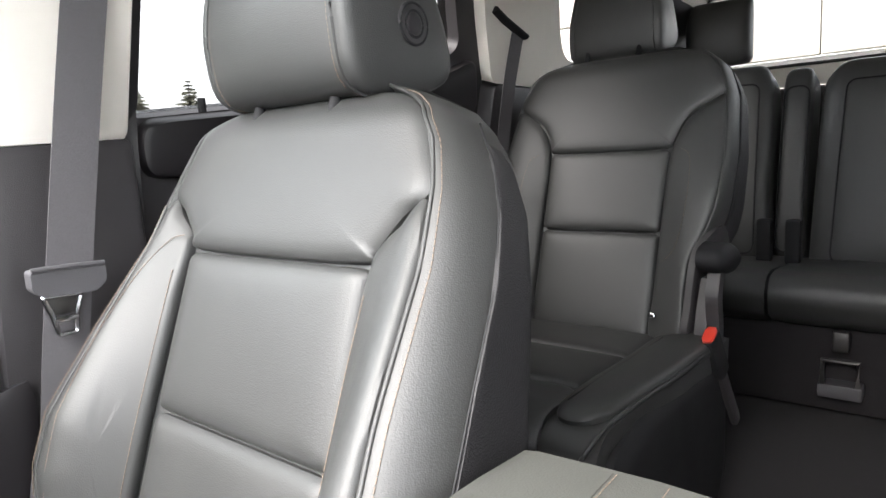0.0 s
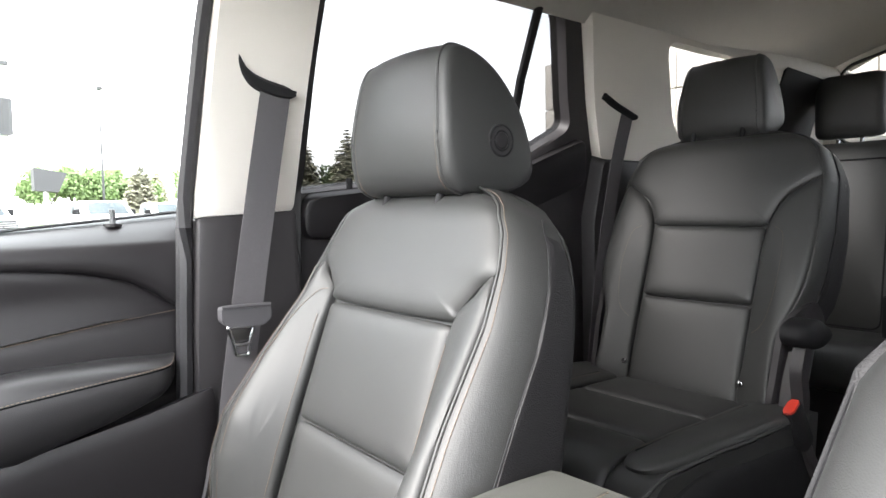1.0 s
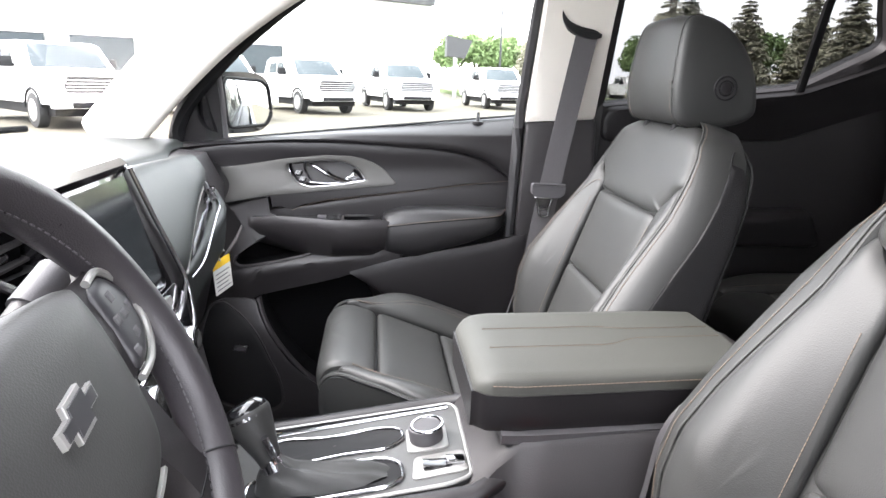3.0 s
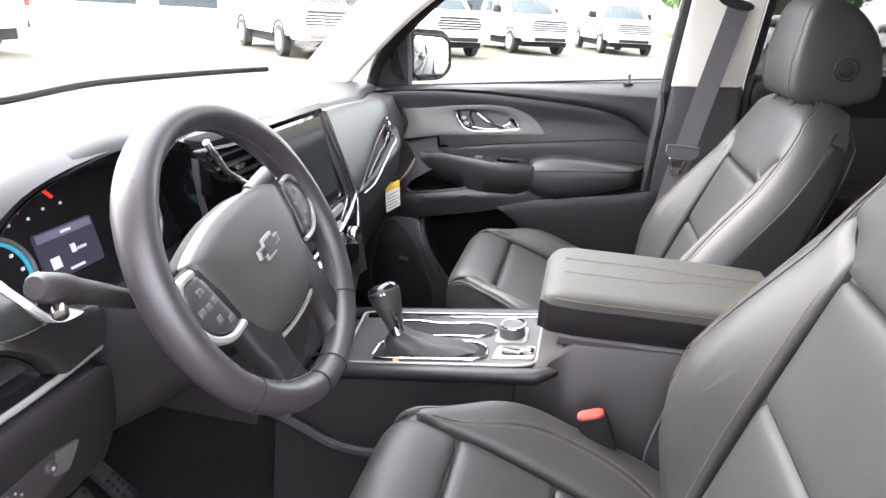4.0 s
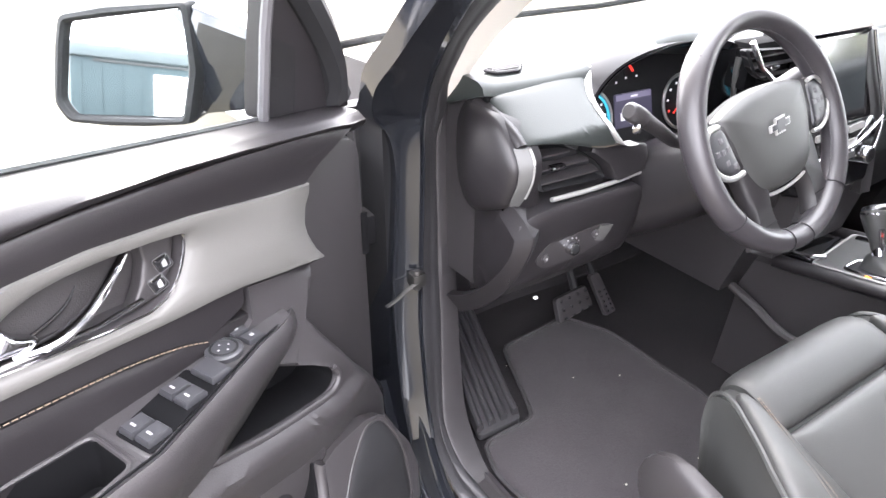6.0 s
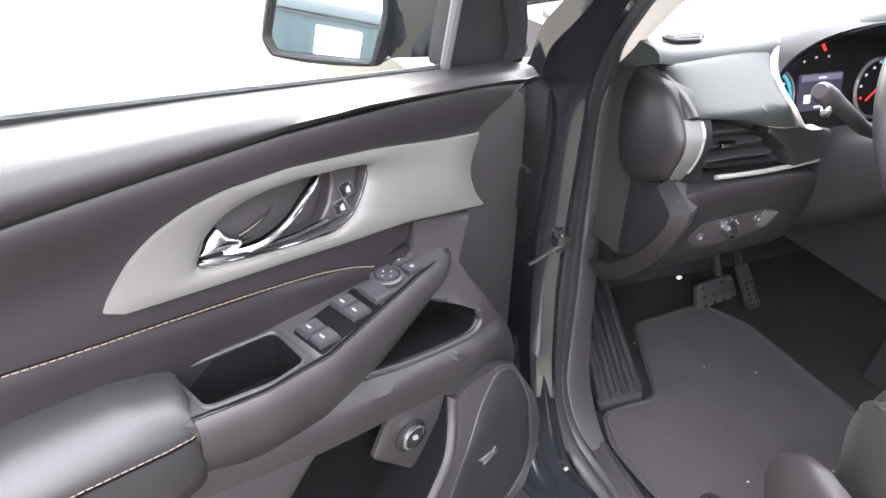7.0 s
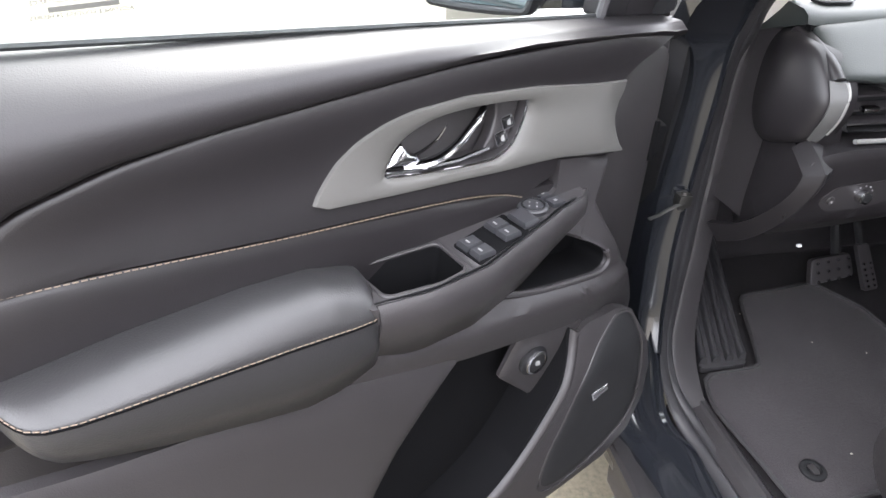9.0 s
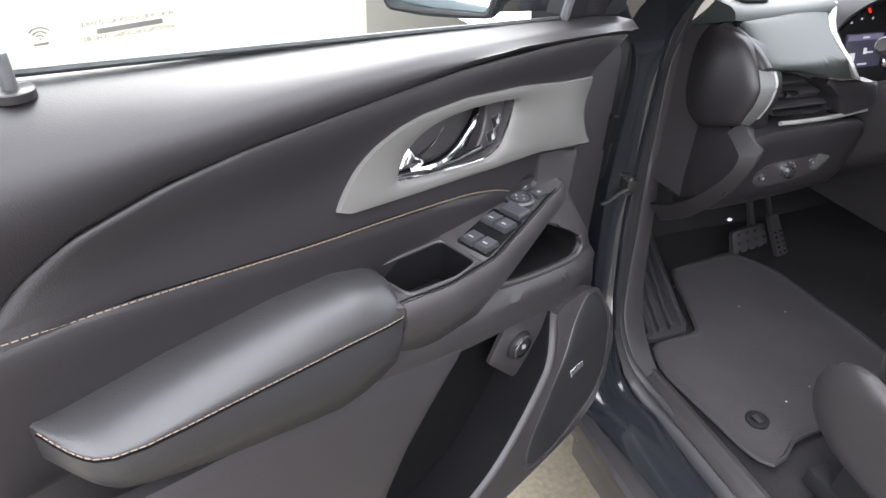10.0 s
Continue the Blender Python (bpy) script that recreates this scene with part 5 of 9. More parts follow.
        part("knob_ring", tube([T1(0.2195 + 0.0128 * math.cos(t), 0.018 + 0.0128 * math.sin(t)) + up * 0.0060 for t in np.linspace(0, 2 * math.pi, 24, endpoint=False)], 0.0012, 6, closed=True), BLACK, knob)
        for du, dn in ((0.0, 0.006), (0.0, -0.006), (0.006, 0.0), (-0.006, 0.0)):
            part("marking", disc(T1(0.2195 + du, 0.018 + dn) + up * 0.0060, (0, 0, 1), 0.0011, 0.0006, 8), WHITE_MARK, knob)
        for u0, n0 in ((0.192, 0.004), (0.190, 0.024)):
            k = part("mirror_button", loft([[T1(u0 + du * f, n0 + dn * f) + up * h for du, dn in ((-0.009, -0.007), (0.009, -0.009), (0.009, 0.007), (-0.009, 0.009))] for f, h in ((1, 0), (1, 0.003), (0.88, 0.005))]), SWITCH, door, "dark grey mirror select button")
            part("marking", slab(rounded([(u0 + 0.002, n0 - 0.002), (u0 - 0.002, n0 - 0.002), (u0 - 0.002, n0 + 0.002), (u0 + 0.002, n0 + 0.002)], 0.0005, 2, 1), T1, up, -0.0056, 0.0002), WHITE_MARK, k)
    else:
        sw = part("window_switch", loft([[T1(0.30 + du * f, 0.03 + dn * f) + up * h for du, dn in ((-0.010, -0.007), (0.010, -0.007), (0.010, 0.007), (-0.010, 0.007))] for f, h in ((1, 0), (1, 0.004), (0.8, 0.006))]), PLASTIC_GREY, door, "grey passenger window switch")
    # lower door: panel, map pocket, speaker
    n5 = flat_at(0.050)
    lower = [(0.80, 1.00), (0.70, 0.975), (0.53, 0.945), (0.42, 0.922), (0.34, 0.894), (0.362, 0.876), (0.398, 0.836), (0.430, 0.798), (0.462, 0.745), (0.51, 0.64), (0.55, 0.46), (0.78, 0.45), (0.80, 0.70)]
    if not driver:
        lower = lower[:5] + [(0.40, 0.885), (0.425, 0.868), (0.455, 0.83), (0.50, 0.775), (0.56, 0.70), (0.60, 0.55)] + lower[-3:]
    # one moulding on both doors; darker vinyl stands for shade on the passenger's
    part("lower_panel", puff(radial(rounded(lower, 0.012), (0.60, 0.78), 120), n5, inward, 0.006, 6, 8.0, skirt=0.012, centre=(0.60, 0.78)), PLASTIC if driver else VINYL, door, "black moulded lower door panel")
    # pocket back: shade inside the pocket painted as near-black
    part("pocket_back", slab(rounded([(0.15, 0.87), (0.38, 0.90), (0.54, 0.60), (0.54, 0.46), (0.25, 0.50), (0.14, 0.74)], 0.02), flat_at(-0.004), inward, 0.012, 0.003), SHADE_AND_TRIM_BLACK, door, "map pocket back coloured near-black for its shade")

    def speaker_n(u, z):
        return L(float(u), 0.050 + 0.022 * ss(0.84, 0.75, float(z)), float(z))

    rim = smooth_open([(0.146, 0.836), (0.154, 0.800), (0.180, 0.746), (0.216, 0.690), (0.256, 0.644), (0.305, 0.610), (0.39, 0.585), (0.52, 0.575)], 34)
    spp = [tuple(q) for q in rim[2:30:3]] + [(0.42, 0.52), (0.25, 0.515), (0.141, 0.516), (0.045, 0.522), (-0.010, 0.556), (-0.030, 0.625), (-0.024, 0.696), (-0.004, 0.752), (0.030, 0.822), (0.06, 0.834), (0.12, 0.836)]
    part("speaker_panel", puff(radial(spp, (0.10, 0.66), 120), speaker_n, inward, 0.004, 6, 12.0, skirt=0.015, centre=(0.10, 0.66)), PLASTIC, door, "black moulded speaker panel")
    loops = []
    for u, z in rim:
        p0 = speaker_n(u, z)
        loops.append([p0 + (L(du, n, dz) - L(0, 0, 0)) for du, n, dz in ((0.006, -0.010, 0.003), (0.005, 0.000, 0.003), (0.002, 0.005, 0.001), (-0.003, 0.006, -0.001), (-0.006, 0.002, -0.003), (-0.006, -0.010, -0.003))])
    part("pocket_rim", loft(loops), PLASTIC, door, "black map pocket rim", sharp=60)
    # strip added inside the rim, near-black like the shadow on that wall
    part("pocket_side_shade", loft([[speaker_n(u, z) + (L(du, n, 0.0035) - L(0, 0, 0)) for du, n in ((0.0062, -0.003), (0.0085, -0.005), (0.0085, -0.075), (0.0062, -0.075))] for u, z in rim]), SHADE_AND_TRIM_BLACK, door, "near-black strip for the shade on the map pocket side", sharp=40)
    grille = [(0.085, 0.815), (0.062, 0.828), (0.036, 0.820), (0.022, 0.790), (0.010, 0.735), (-0.002, 0.659), (0.011, 0.600), (0.069, 0.560), (0.145, 0.542), (0.198, 0.560), (0.195, 0.625), (0.170, 0.69), (0.145, 0.75), (0.115, 0.79)]
    sp = part("speaker_grille", puff(smooth_closed(grille, 80), speaker_n, inward, 0.0065, 6, 9.0, skirt=0.01), BLACK, door, "black perforated speaker grille")
    part("grille_rim", tube([speaker_n(u, z) + inward * 0.004 for u, z in smooth_closed(grille, 80)], 0.002, 6, closed=True), PLASTIC, sp)
    part("badge", slab([(0.122, 0.724), (0.088, 0.726), (0.083, 0.712), (0.115, 0.706)], lambda u, z: speaker_n(u, z) + inward * 0.0085, inward, 0.004, 0.0006), CHROME, sp, "small silver speaker badge")
    part("badge_face", slab([(0.117, 0.7205), (0.091, 0.722), (0.087, 0.7145), (0.113, 0.710)], lambda u, z: speaker_n(u, z) + inward * 0.0089, inward, 0.002, 0.0003), PLASTIC_GREY, sp)
    if driver:
        RP = lambda u, z: L(float(u), 0.032 - 0.12 * (float(u) - 0.20) + 0.05 * (float(z) - 0.80), float(z))
        tp = part("release_panel", puff(rounded([(0.222, 0.868), (0.125, 0.850), (0.130, 0.797), (0.150, 0.743), (0.182, 0.712), (0.256, 0.792), (0.238, 0.838)], 0.006), RP, inward, 0.004, 5, 8.0, skirt=0.006), PLASTIC, door, "black tailgate switch panel")
        part("knob_bezel", disc(RP(0.204, 0.803), inward, 0.0235, 0.008, 28, 0.25), BLACK, tp)
        ring_ob = part("tailgate_knob", disc(RP(0.204, 0.803) + inward * 0.006, inward, 0.0185, 0.007, 28, 0.2, inner=0.85), CHROME, tp, "round tailgate knob with bright ring")
        part("cap", disc(RP(0.204, 0.803) + inward * 0.006, inward, 0.0150, 0.006, 24, 0.2), BLACK, ring_ob)
        part("marking", slab(rounded([(0.209, 0.800), (0.198, 0.797), (0.200, 0.806), (0.207, 0.809)], 0.001, 2, 1), lambda u, z: RP(u, z) + inward * 0.0124, inward, 0.0006, 0.0002), WHITE_MARK, ring_ob)
    # window: glass, frame, quarter sail, lock pin
    glassp = [(0.02, 1.18), (0.79, 1.255), (0.815, 1.66), (0.56, 1.68), (0.33, 1.565), (0.03, 1.34)]
    zf = lambda z: -0.055 + 0.26 * max(0, z - 1.22)
    G = lambda u, z: L(float(u), zf(float(z)), float(z))
    g = part("door_glass", slab(rounded(glassp, 0.01), G, inward, 0.004, 0.0005), GLASS, door, "clear raised door window")
    g.visible_shadow = False
    part("window_frame", tube([G(u, z) for u, z in smooth_open([(-0.05, 1.205), (-0.01, 1.29), (0.12, 1.425), (0.30, 1.56), (0.50, 1.665), (0.68, 1.69), (0.815, 1.68), (0.815, 1.48), (0.80, 1.28)], 50)], 0.019, 8), BLACK, door, "black window frame")
    part("frame_rail", tube([G(u, z) + inward * -0.02 for u, z in smooth_open([(-0.055, 1.215), (-0.01, 1.305), (0.12, 1.44), (0.30, 1.575), (0.50, 1.68), (0.68, 1.705)], 40)], 0.014, 8), PAINT, door, "painted outer window rail")
    part("mirror_sail", slab(rounded([(-0.076, 1.188), (0.064, 1.205), (0.064, 1.345), (0.058, 1.385), (0.020, 1.345), (-0.035, 1.285)], 0.008), G, inward, 0.03, 0.004), VINYL, door, "black triangular mirror sail trim")
    part("sail_post", tube([G(0.068, 1.205), G(0.069, 1.30), G(0.066, 1.40)], 0.006, 8), PLASTIC_GREY, door)
    part("window_sweep", tube([L(u, -0.058, lerp_table(SILL, u) + 0.001) for u in np.linspace(0.07, 0.79, 30)], 0.003, 6), RUBBER, door, "rubber window sweep")
    pin = part("lock_pin", disc(L(0.682, -0.048, 1.262), (0, 0, 1), 0.0045, 0.024, 12), PLASTIC_GREY, door, "grey lock pin")
    part("collar", disc(L(0.682, -0.048, 1.258), (0, 0, 1), 0.0135, 0.006, 20), VINYL, pin)
    # outside mirror
    mc = (0.083, -0.245, 1.250) if driver else (0.105, -0.123, 1.292)
    ca, sa = math.cos(radians(19 if driver else 40)), math.sin(radians(19 if driver else 40))
    MM = lambda a, h, b: L(mc[0] - sa * a + ca * h, mc[1] + ca * a + sa * h, mc[2] + b)
    if driver:
        # angular head: glass in a bezel, a shell closing behind it
        shape = [(-0.070, 0.038), (0.076, 0.058), (0.079, -0.005), (0.066, -0.059), (-0.077, -0.066), (-0.091, -0.048), (-0.077, 0.013)]
        gl = rounded(shape, 0.007, 4, 3)
        gc = gl.mean(axis=0)
        mg = lambda a, b, h=0.0: MM(float(a), h - 0.16 * float(b), float(b))
        fit_ = lambda f, o: [gc + (q - gc) * f + (q - gc) / np.linalg.norm(q - gc) * o for q in gl]
        facing = MM(0, 1, 0) - MM(0, 0, 0)
        loops = [[mg(*q, h) for q in fit_(f, o)] for f, o, h in ((1.0, 0.0, -0.004), (1.0, 0.0015, 0.005), (1.0, 0.005, 0.008), (1.0, 0.010, 0.006), (1.0, 0.0125, -0.004), (1.0, 0.012, -0.030), (0.92, 0.009, -0.056), (0.70, 0.004, -0.078), (0.3, 0.0, -0.088), (0.02, 0.0, -0.090))]
        housing = part("mirror_housing", loft(loops, caps=False), PAINT, door, "dark blue side mirror housing", sharp=35)
        part("mirror_bezel", loft([[mg(*q, h) for q in fit_(1.0, o)] for o, h in ((0.0, -0.003), (0.0016, 0.0055), (0.005, 0.0086), (0.0104, 0.0066), (0.0131, -0.004), (0.0131, -0.010))], caps=False), BLACK, housing, "black mirror bezel", sharp=35)
        part("mirror_glass", slab(gl, lambda a, b: mg(a, b, 0.0), facing, 0.004, 0.001), MIRROR, housing, "mirror glass", sharp=4)
    else:
        loops = []
        for k in range(13):
            a = k / 12
            f = (0.30 + 0.70 * (1 - (1 - a) ** 2.2) ** 0.5)
            loops.append([MM(0.022 + 0.100 * f * math.copysign(abs(math.cos(t)) ** 0.55, math.cos(t)) * (1.0 if math.cos(t) < 0 else 1.06), -0.092 + 0.095 * a, 0.074 * f * math.copysign(abs(math.sin(t)) ** 0.6, math.sin(t))) for t in [j * math.pi / 16 for j in range(32)]])
        housing = part("mirror_housing", loft(loops), GLOSS_BLACK, door, "dark side mirror housing")
        facing = MM(0, 1, 0) - MM(0, 0, 0)
        mg = lambda a, b: MM(float(a), 0.014, float(b))
        shape = rounded([(-0.052, -0.056), (0.058, -0.058), (0.068, -0.045), (0.074, 0.045), (0.066, 0.060), (-0.040, 0.054), (-0.062, 0.040), (-0.070, -0.030)], 0.012)
        part("mirror_glass", slab(shape, mg, facing, 0.004, 0.001), MIRROR, housing, "mirror glass")
        part("mirror_rim", tube([mg(*q) for q in shape], 0.004, 8, closed=True), BLACK, housing)
    if driver:
        # the head narrows inboard to its foot on the door
        loops = []
        for f in np.linspace(0, 1, 9):
            q = MM(0.070, -0.030, 0.0).lerp(L(0.005, -0.075, mc[2]), f)
            along, rise = U * (0.022 + 0.012 * f), 0.066 - 0.030 * f
            dip = -0.064 + 0.022 * f
            loops.append([q + along * a + Vector((0, 0, rise * b if b > 0 else -dip * b)) for a, b in ((1.0, 0.0), (1.02, 0.06), (1.05, 0.80), (0.80, 1.0), (-0.5, 1.0), (-1.0, 0.5), (-1.0, -0.5), (-0.4, -1.0), (0.40, -1.0), (0.78, -0.72), (0.93, -0.10))])
        part("mirror_arm", loft(loops), PAINT, housing, "dark blue mirror foot", sharp=30)
    else:
        part("mirror_arm", tube([L(0.02, -0.075, mc[2] - 0.03), L(0.05, -0.115, mc[2] - 0.025), L(mc[0] - 0.03, mc[1] - 0.03, mc[2] - 0.02)], 0.045, 14, squash=1.1), GLOSS_BLACK, housing)
    return door


U, Nn = Vector((-0.901, -0.433, 0)), Vector((0.433, -0.901, 0))
driver_door = front_door(lambda u, n, z: Vector((-0.98, 0.456, 0)) + U * u + Nn * n + Vector((0, 0, z)), "driver_door", "open black driver door with leather armrest and grey trim", True)
front_door(lambda u, n, z: Vector((0.80 - n, 0.549 - u, z - 0.035)), "passenger_door", "closed black passenger door with leather armrest and grey trim", False)

# ---- dashboard ----
dash = thing("dashboard", (0, 0.6, 0.55), "black soft-touch dashboard with silver trim and stitched pads", "dashboard")
REAR = (0, -1, 0.15)


def lip_z(x):
    return 1.193 + 0.042 * math.exp(-((x + 0.36) / 0.15) ** 2) - 0.018 * ss(0.1, 0.7, x) + 0.012 * ss(-0.72, -0.80, x)


def lip_y(x):
    return 0.515 - 0.02 * math.exp(-((x + 0.36) / 0.16) ** 2) + 0.055 * ss(0.45, 0.74, x)


# top pad
loops = []
for x in np.linspace(-0.752, 0.80, 60):
    z, y = lip_z(x), lip_y(x)
    end = 1.085 - 0.15 * abs(x / 0.82) ** 2.2 - 0.17 * ss(-0.68, -0.752, x)
    sec = [(end, 1.10), (end, 1.163), (0.90 - 0.1 * abs(x), 1.180 + 0.15 * (z - 1.193)), (0.72, 1.190 + 0.55 * (z - 1.193)), (0.62, 1.194 + 0.9 * (z - 1.193)), (y + 0.04, z + 0.002), (y + 0.012, z), (y, z - 0.006), (y - 0.004, z - 0.016), (y + 0.02, z - 0.024), (0.75, 1.10)]
    loops.append([(x, a, b) for a, b in sec])
part("top_pad", loft(loops), DASH_PAD, dash, "black grained dash top", sharp=55)
# near-black tube painted in as the shadow line below the dash lip
part("lip_shadow", tube([(x, lip_y(x) - 0.001, lip_z(x) - 0.0225) for x in np.linspace(-0.748, -0.56, 16)], 0.006, 8), SHADE_AND_TRIM_BLACK, dash, "near-black strip for the shadow under the dash top")
# body behind the face panels
for xa, xb, sec in ((-0.742, -0.555, [(1.0, 1.15), (0.56, 1.165), (0.50, 1.16), (0.475, 1.10), (0.47, 1.04), (0.445, 1.02), (0.45, 0.93), (0.53, 0.87), (1.0, 0.85)]),
                    (-0.557, -0.16, [(1.0, 1.15), (0.64, 1.165), (0.60, 1.16), (0.585, 1.05), (0.50, 1.02), (0.455, 1.0), (0.465, 0.93), (0.54, 0.87), (1.0, 0.85)]),
                    (-0.162, 0.16, [(1.0, 1.15), (0.60, 1.18), (0.46, 1.165), (0.45, 1.10), (0.42, 1.0), (0.41, 0.92), (0.42, 0.84), (0.46, 0.70), (1.0, 0.70)]),
                    (0.158, 0.775, [(1.0, 1.13), (0.60, 1.16), (0.51, 1.15), (0.475, 1.08), (0.475, 1.0), (0.50, 0.90), (0.54, 0.80), (0.60, 0.72), (1.0, 0.70)])):
    part("dash_body", loft([[(x, a, b) for a, b in sec] for x in np.linspace(xa, xb, 6)]), PLASTIC, dash, "black moulded dash body", sharp=30)
# driver's upper pad
DU = lambda x, z: Vector((float(x), 0.436 + 1.55 * max(0.0, float(z) - 1.13) + 0.12 * min(0.0, float(z) - 1.13), float(z)))
pad = [(-0.741, 1.130), (-0.744, 1.155), (-0.744, 1.178), (-0.674, 1.181), (-0.603, 1.187), (-0.556, 1.192), (-0.573, 1.175), (-0.585, 1.161), (-0.588, 1.147), (-0.586, 1.134), (-0.579, 1.120), (-0.571, 1.110), (-0.569, 1.103), (-0.590, 1.102), (-0.610, 1.105), (-0.63, 1.111), (-0.677, 1.123), (-0.715, 1.128)]
p = part("side_pad", puff(radial(rounded(pad, 0.004), (-0.64, 1.145), 150), DU, REAR, 0.007, 14, 9.0, skirt=0.02, centre=(-0.64, 1.145)), DASH_PAD, dash, "black stitched dash pad")
stitches(on(DU, smooth_open([(-0.622, 1.1105), (-0.600, 1.1065), (-0.580, 1.1050), (-0.562, 1.1055)], 20), REAR, 0.0066), THREAD, p)
# vents with slats
def vent(outline, surf, rows, tab):
    """A vent sunk into the dash: a dark throat, slats across it, a tab and a rim."""
    edge = rounded(outline, 0.008)
    c = edge.mean(axis=0)
    back = Vector((0, 1, 0))
    v = part("air_vent", loft([[surf(*(c + (q - c) * k)) + back * h for q in edge] for k, h in ((1.06, 0.002), (1.0, -0.002), (0.985, 0.002), (0.97, 0.018), (0.5, 0.020), (0.02, 0.020))], caps=False), BLACK, dash, "black air vent with slats", sharp=40)
    o = np.array(outline)
    lo, hi = o[:, 1].min(), o[:, 1].max()
    for k in range(rows):
        zz = lo + (hi - lo) * (k + 0.75) / (rows + 0.4)
        xs = []
        for i in range(len(o)):
            a, b = o[i], o[(i + 1) % len(o)]
            if (a[1] - zz) * (b[1] - zz) < 0:
                xs.append(a[0] + (b[0] - a[0]) * (zz - a[1]) / (b[1] - a[1]))
        if len(xs) >= 2:
            x1, x2 = min(xs) + 0.002, max(xs) - 0.002
            loops = []
            for x in np.linspace(x1, x2, 8):
                q = surf(x, zz)
                loops.append([q + Vector((0, h, d)) for h, d in ((0.018, -0.001), (0.004, -0.0045), (0.001, -0.004), (0.001, -0.0015), (0.005, 0.0005), (0.018, 0.003))])
            part("slat", loft(loops), PLASTIC, v)
    if tab:
        t = surf(*tab)
        part("tab", block(t + Vector((-0.013, -0.008, -0.004)), t + Vector((0.013, 0.004, 0.004)), 0.004), CHROME, v, "chrome vent tab")
    return v


VS = lambda x, z: Vector((float(x), 0.447 + 0.25 * (float(z) - 1.08), float(z)))
vent([(-0.704, 1.114), (-0.66, 1.110), (-0.620, 1.097), (-0.590, 1.076), (-0.574, 1.052), (-0.632, 1.054), (-0.698, 1.055)], VS, 3, (-0.668, 1.084))
part("vent_side", puff(radial(rounded([(-0.625, 1.108), (-0.60, 1.104), (-0.55, 1.100), (-0.500, 1.094), (-0.495, 1.055), (-0.565, 1.048), (-0.582, 1.076)], 0.006), (-0.548, 1.070), 60), lambda x, z: VS(x, z) - Vector((0, 0.016, 0)), REAR, 0.004, 5, 8.0, skirt=0.03, centre=(-0.548, 1.070)), VINYL, dash, "black panel beside the vent")
part("chrome_bar", tube([VS(x, z) + Vector((0, -0.012, 0)) for x, z in smooth_open([(-0.690, 1.046), (-0.62, 1.045), (-0.56, 1.047), (-0.505, 1.051)], 16)], 0.0038, 8, squash=0.9), SILVER, dash, "satin silver strip under the vent")
vent([(-0.285, 1.205), (-0.250, 1.165), (-0.222, 1.150), (-0.150, 1.145), (-0.128, 1.160), (-0.135, 1.195)], lambda x, z: Vector((float(x), 0.440, float(z))), 3, (-0.205, 1.17))
part("vent_surround", tube([(-0.300, 0.425, 1.222), (-0.270, 0.418, 1.180), (-0.228, 0.410, 1.150), (-0.20, 0.405, 1.140)], 0.0045, 8), CHROME, dash, "bright vent surround")
part("hood_edge", tube([(-0.250, 0.475, 1.185), (-0.249, 0.476, 1.165), (-0.240, 0.478, 1.128), (-0.222, 0.482, 1.085), (-0.205, 0.484, 1.060)], 0.005, 8, squash=0.7), PANEL, dash, "satin silver cluster edge")
# grey cheek given a near-black colour so that it looks shaded
part("hood_cheek", loft([[(-0.252 + 0.06 * f * f, 0.480, 1.200 - 0.14 * f), (-0.250 + 0.06 * f * f, 0.474, 1.200 - 0.14 * f), (-0.232 + 0.05 * f, 0.448, 1.195 - 0.10 * f), (-0.15, 0.446, 1.19 - 0.08 * f), (-0.15, 0.50, 1.19 - 0.12 * f)] for f in np.linspace(0, 1, 8)]), SHADE_AND_TRIM_BLACK, dash, "cluster side panel coloured near-black to look shaded", sharp=60)
part("hood_wall", loft([[(-0.254 + 0.06 * f * f, 0.480, 1.205 - 0.15 * f), (-0.250 + 0.06 * f * f, 0.484, 1.205 - 0.15 * f), (-0.205 + 0.02 * f, 0.575, 1.19 - 0.14 * f), (-0.209 + 0.02 * f, 0.575, 1.19 - 0.14 * f)] for f in np.linspace(0, 1, 8)]), GLOSS_BLACK, dash, "black inner hood wall", sharp=60)
# block behind the centre vent, near-black for the dark of its throat
part("vent_back", block((-0.245, 0.456, 1.13), (-0.115, 0.50, 1.21), 0.01), SHADE_AND_TRIM_BLACK, dash)
# silver end piece and end cap at the door side
CAP_EDGE = [(0.436, 1.131), (0.4285, 1.120), (0.4220, 1.105), (0.4235, 1.083), (0.431, 1.066), (0.4395, 1.049)]
TRIM_EDGE = [(0.4255, 1.130), (0.4155, 1.118), (0.4140, 1.105), (0.4165, 1.085), (0.4275, 1.060), (0.4420, 1.038)]
ce, te = smooth_open(CAP_EDGE, 20), smooth_open(TRIM_EDGE, 20)
et = part("end_trim", loft([[(-0.757, a[0] + 0.03, a[1]), (-0.7575, a[0] - 0.001, a[1]), (-0.7560, a[0] - 0.0025, a[1]), (-0.7400, b[0] - 0.0015, b[1]), (-0.7385, b[0] + 0.001, b[1]), (-0.7385, b[0] + 0.03, b[1])] for a, b in zip(ce, te)]), PANEL, dash, "satin silver dash end trim", sharp=40)
# paler tube paints the highlight along the trim's bevel
part("edge_glint", tube([(-0.7385, b[0] - 0.0005, b[1]) for b in te[:17]], 0.0024, 8), SILVER, et)
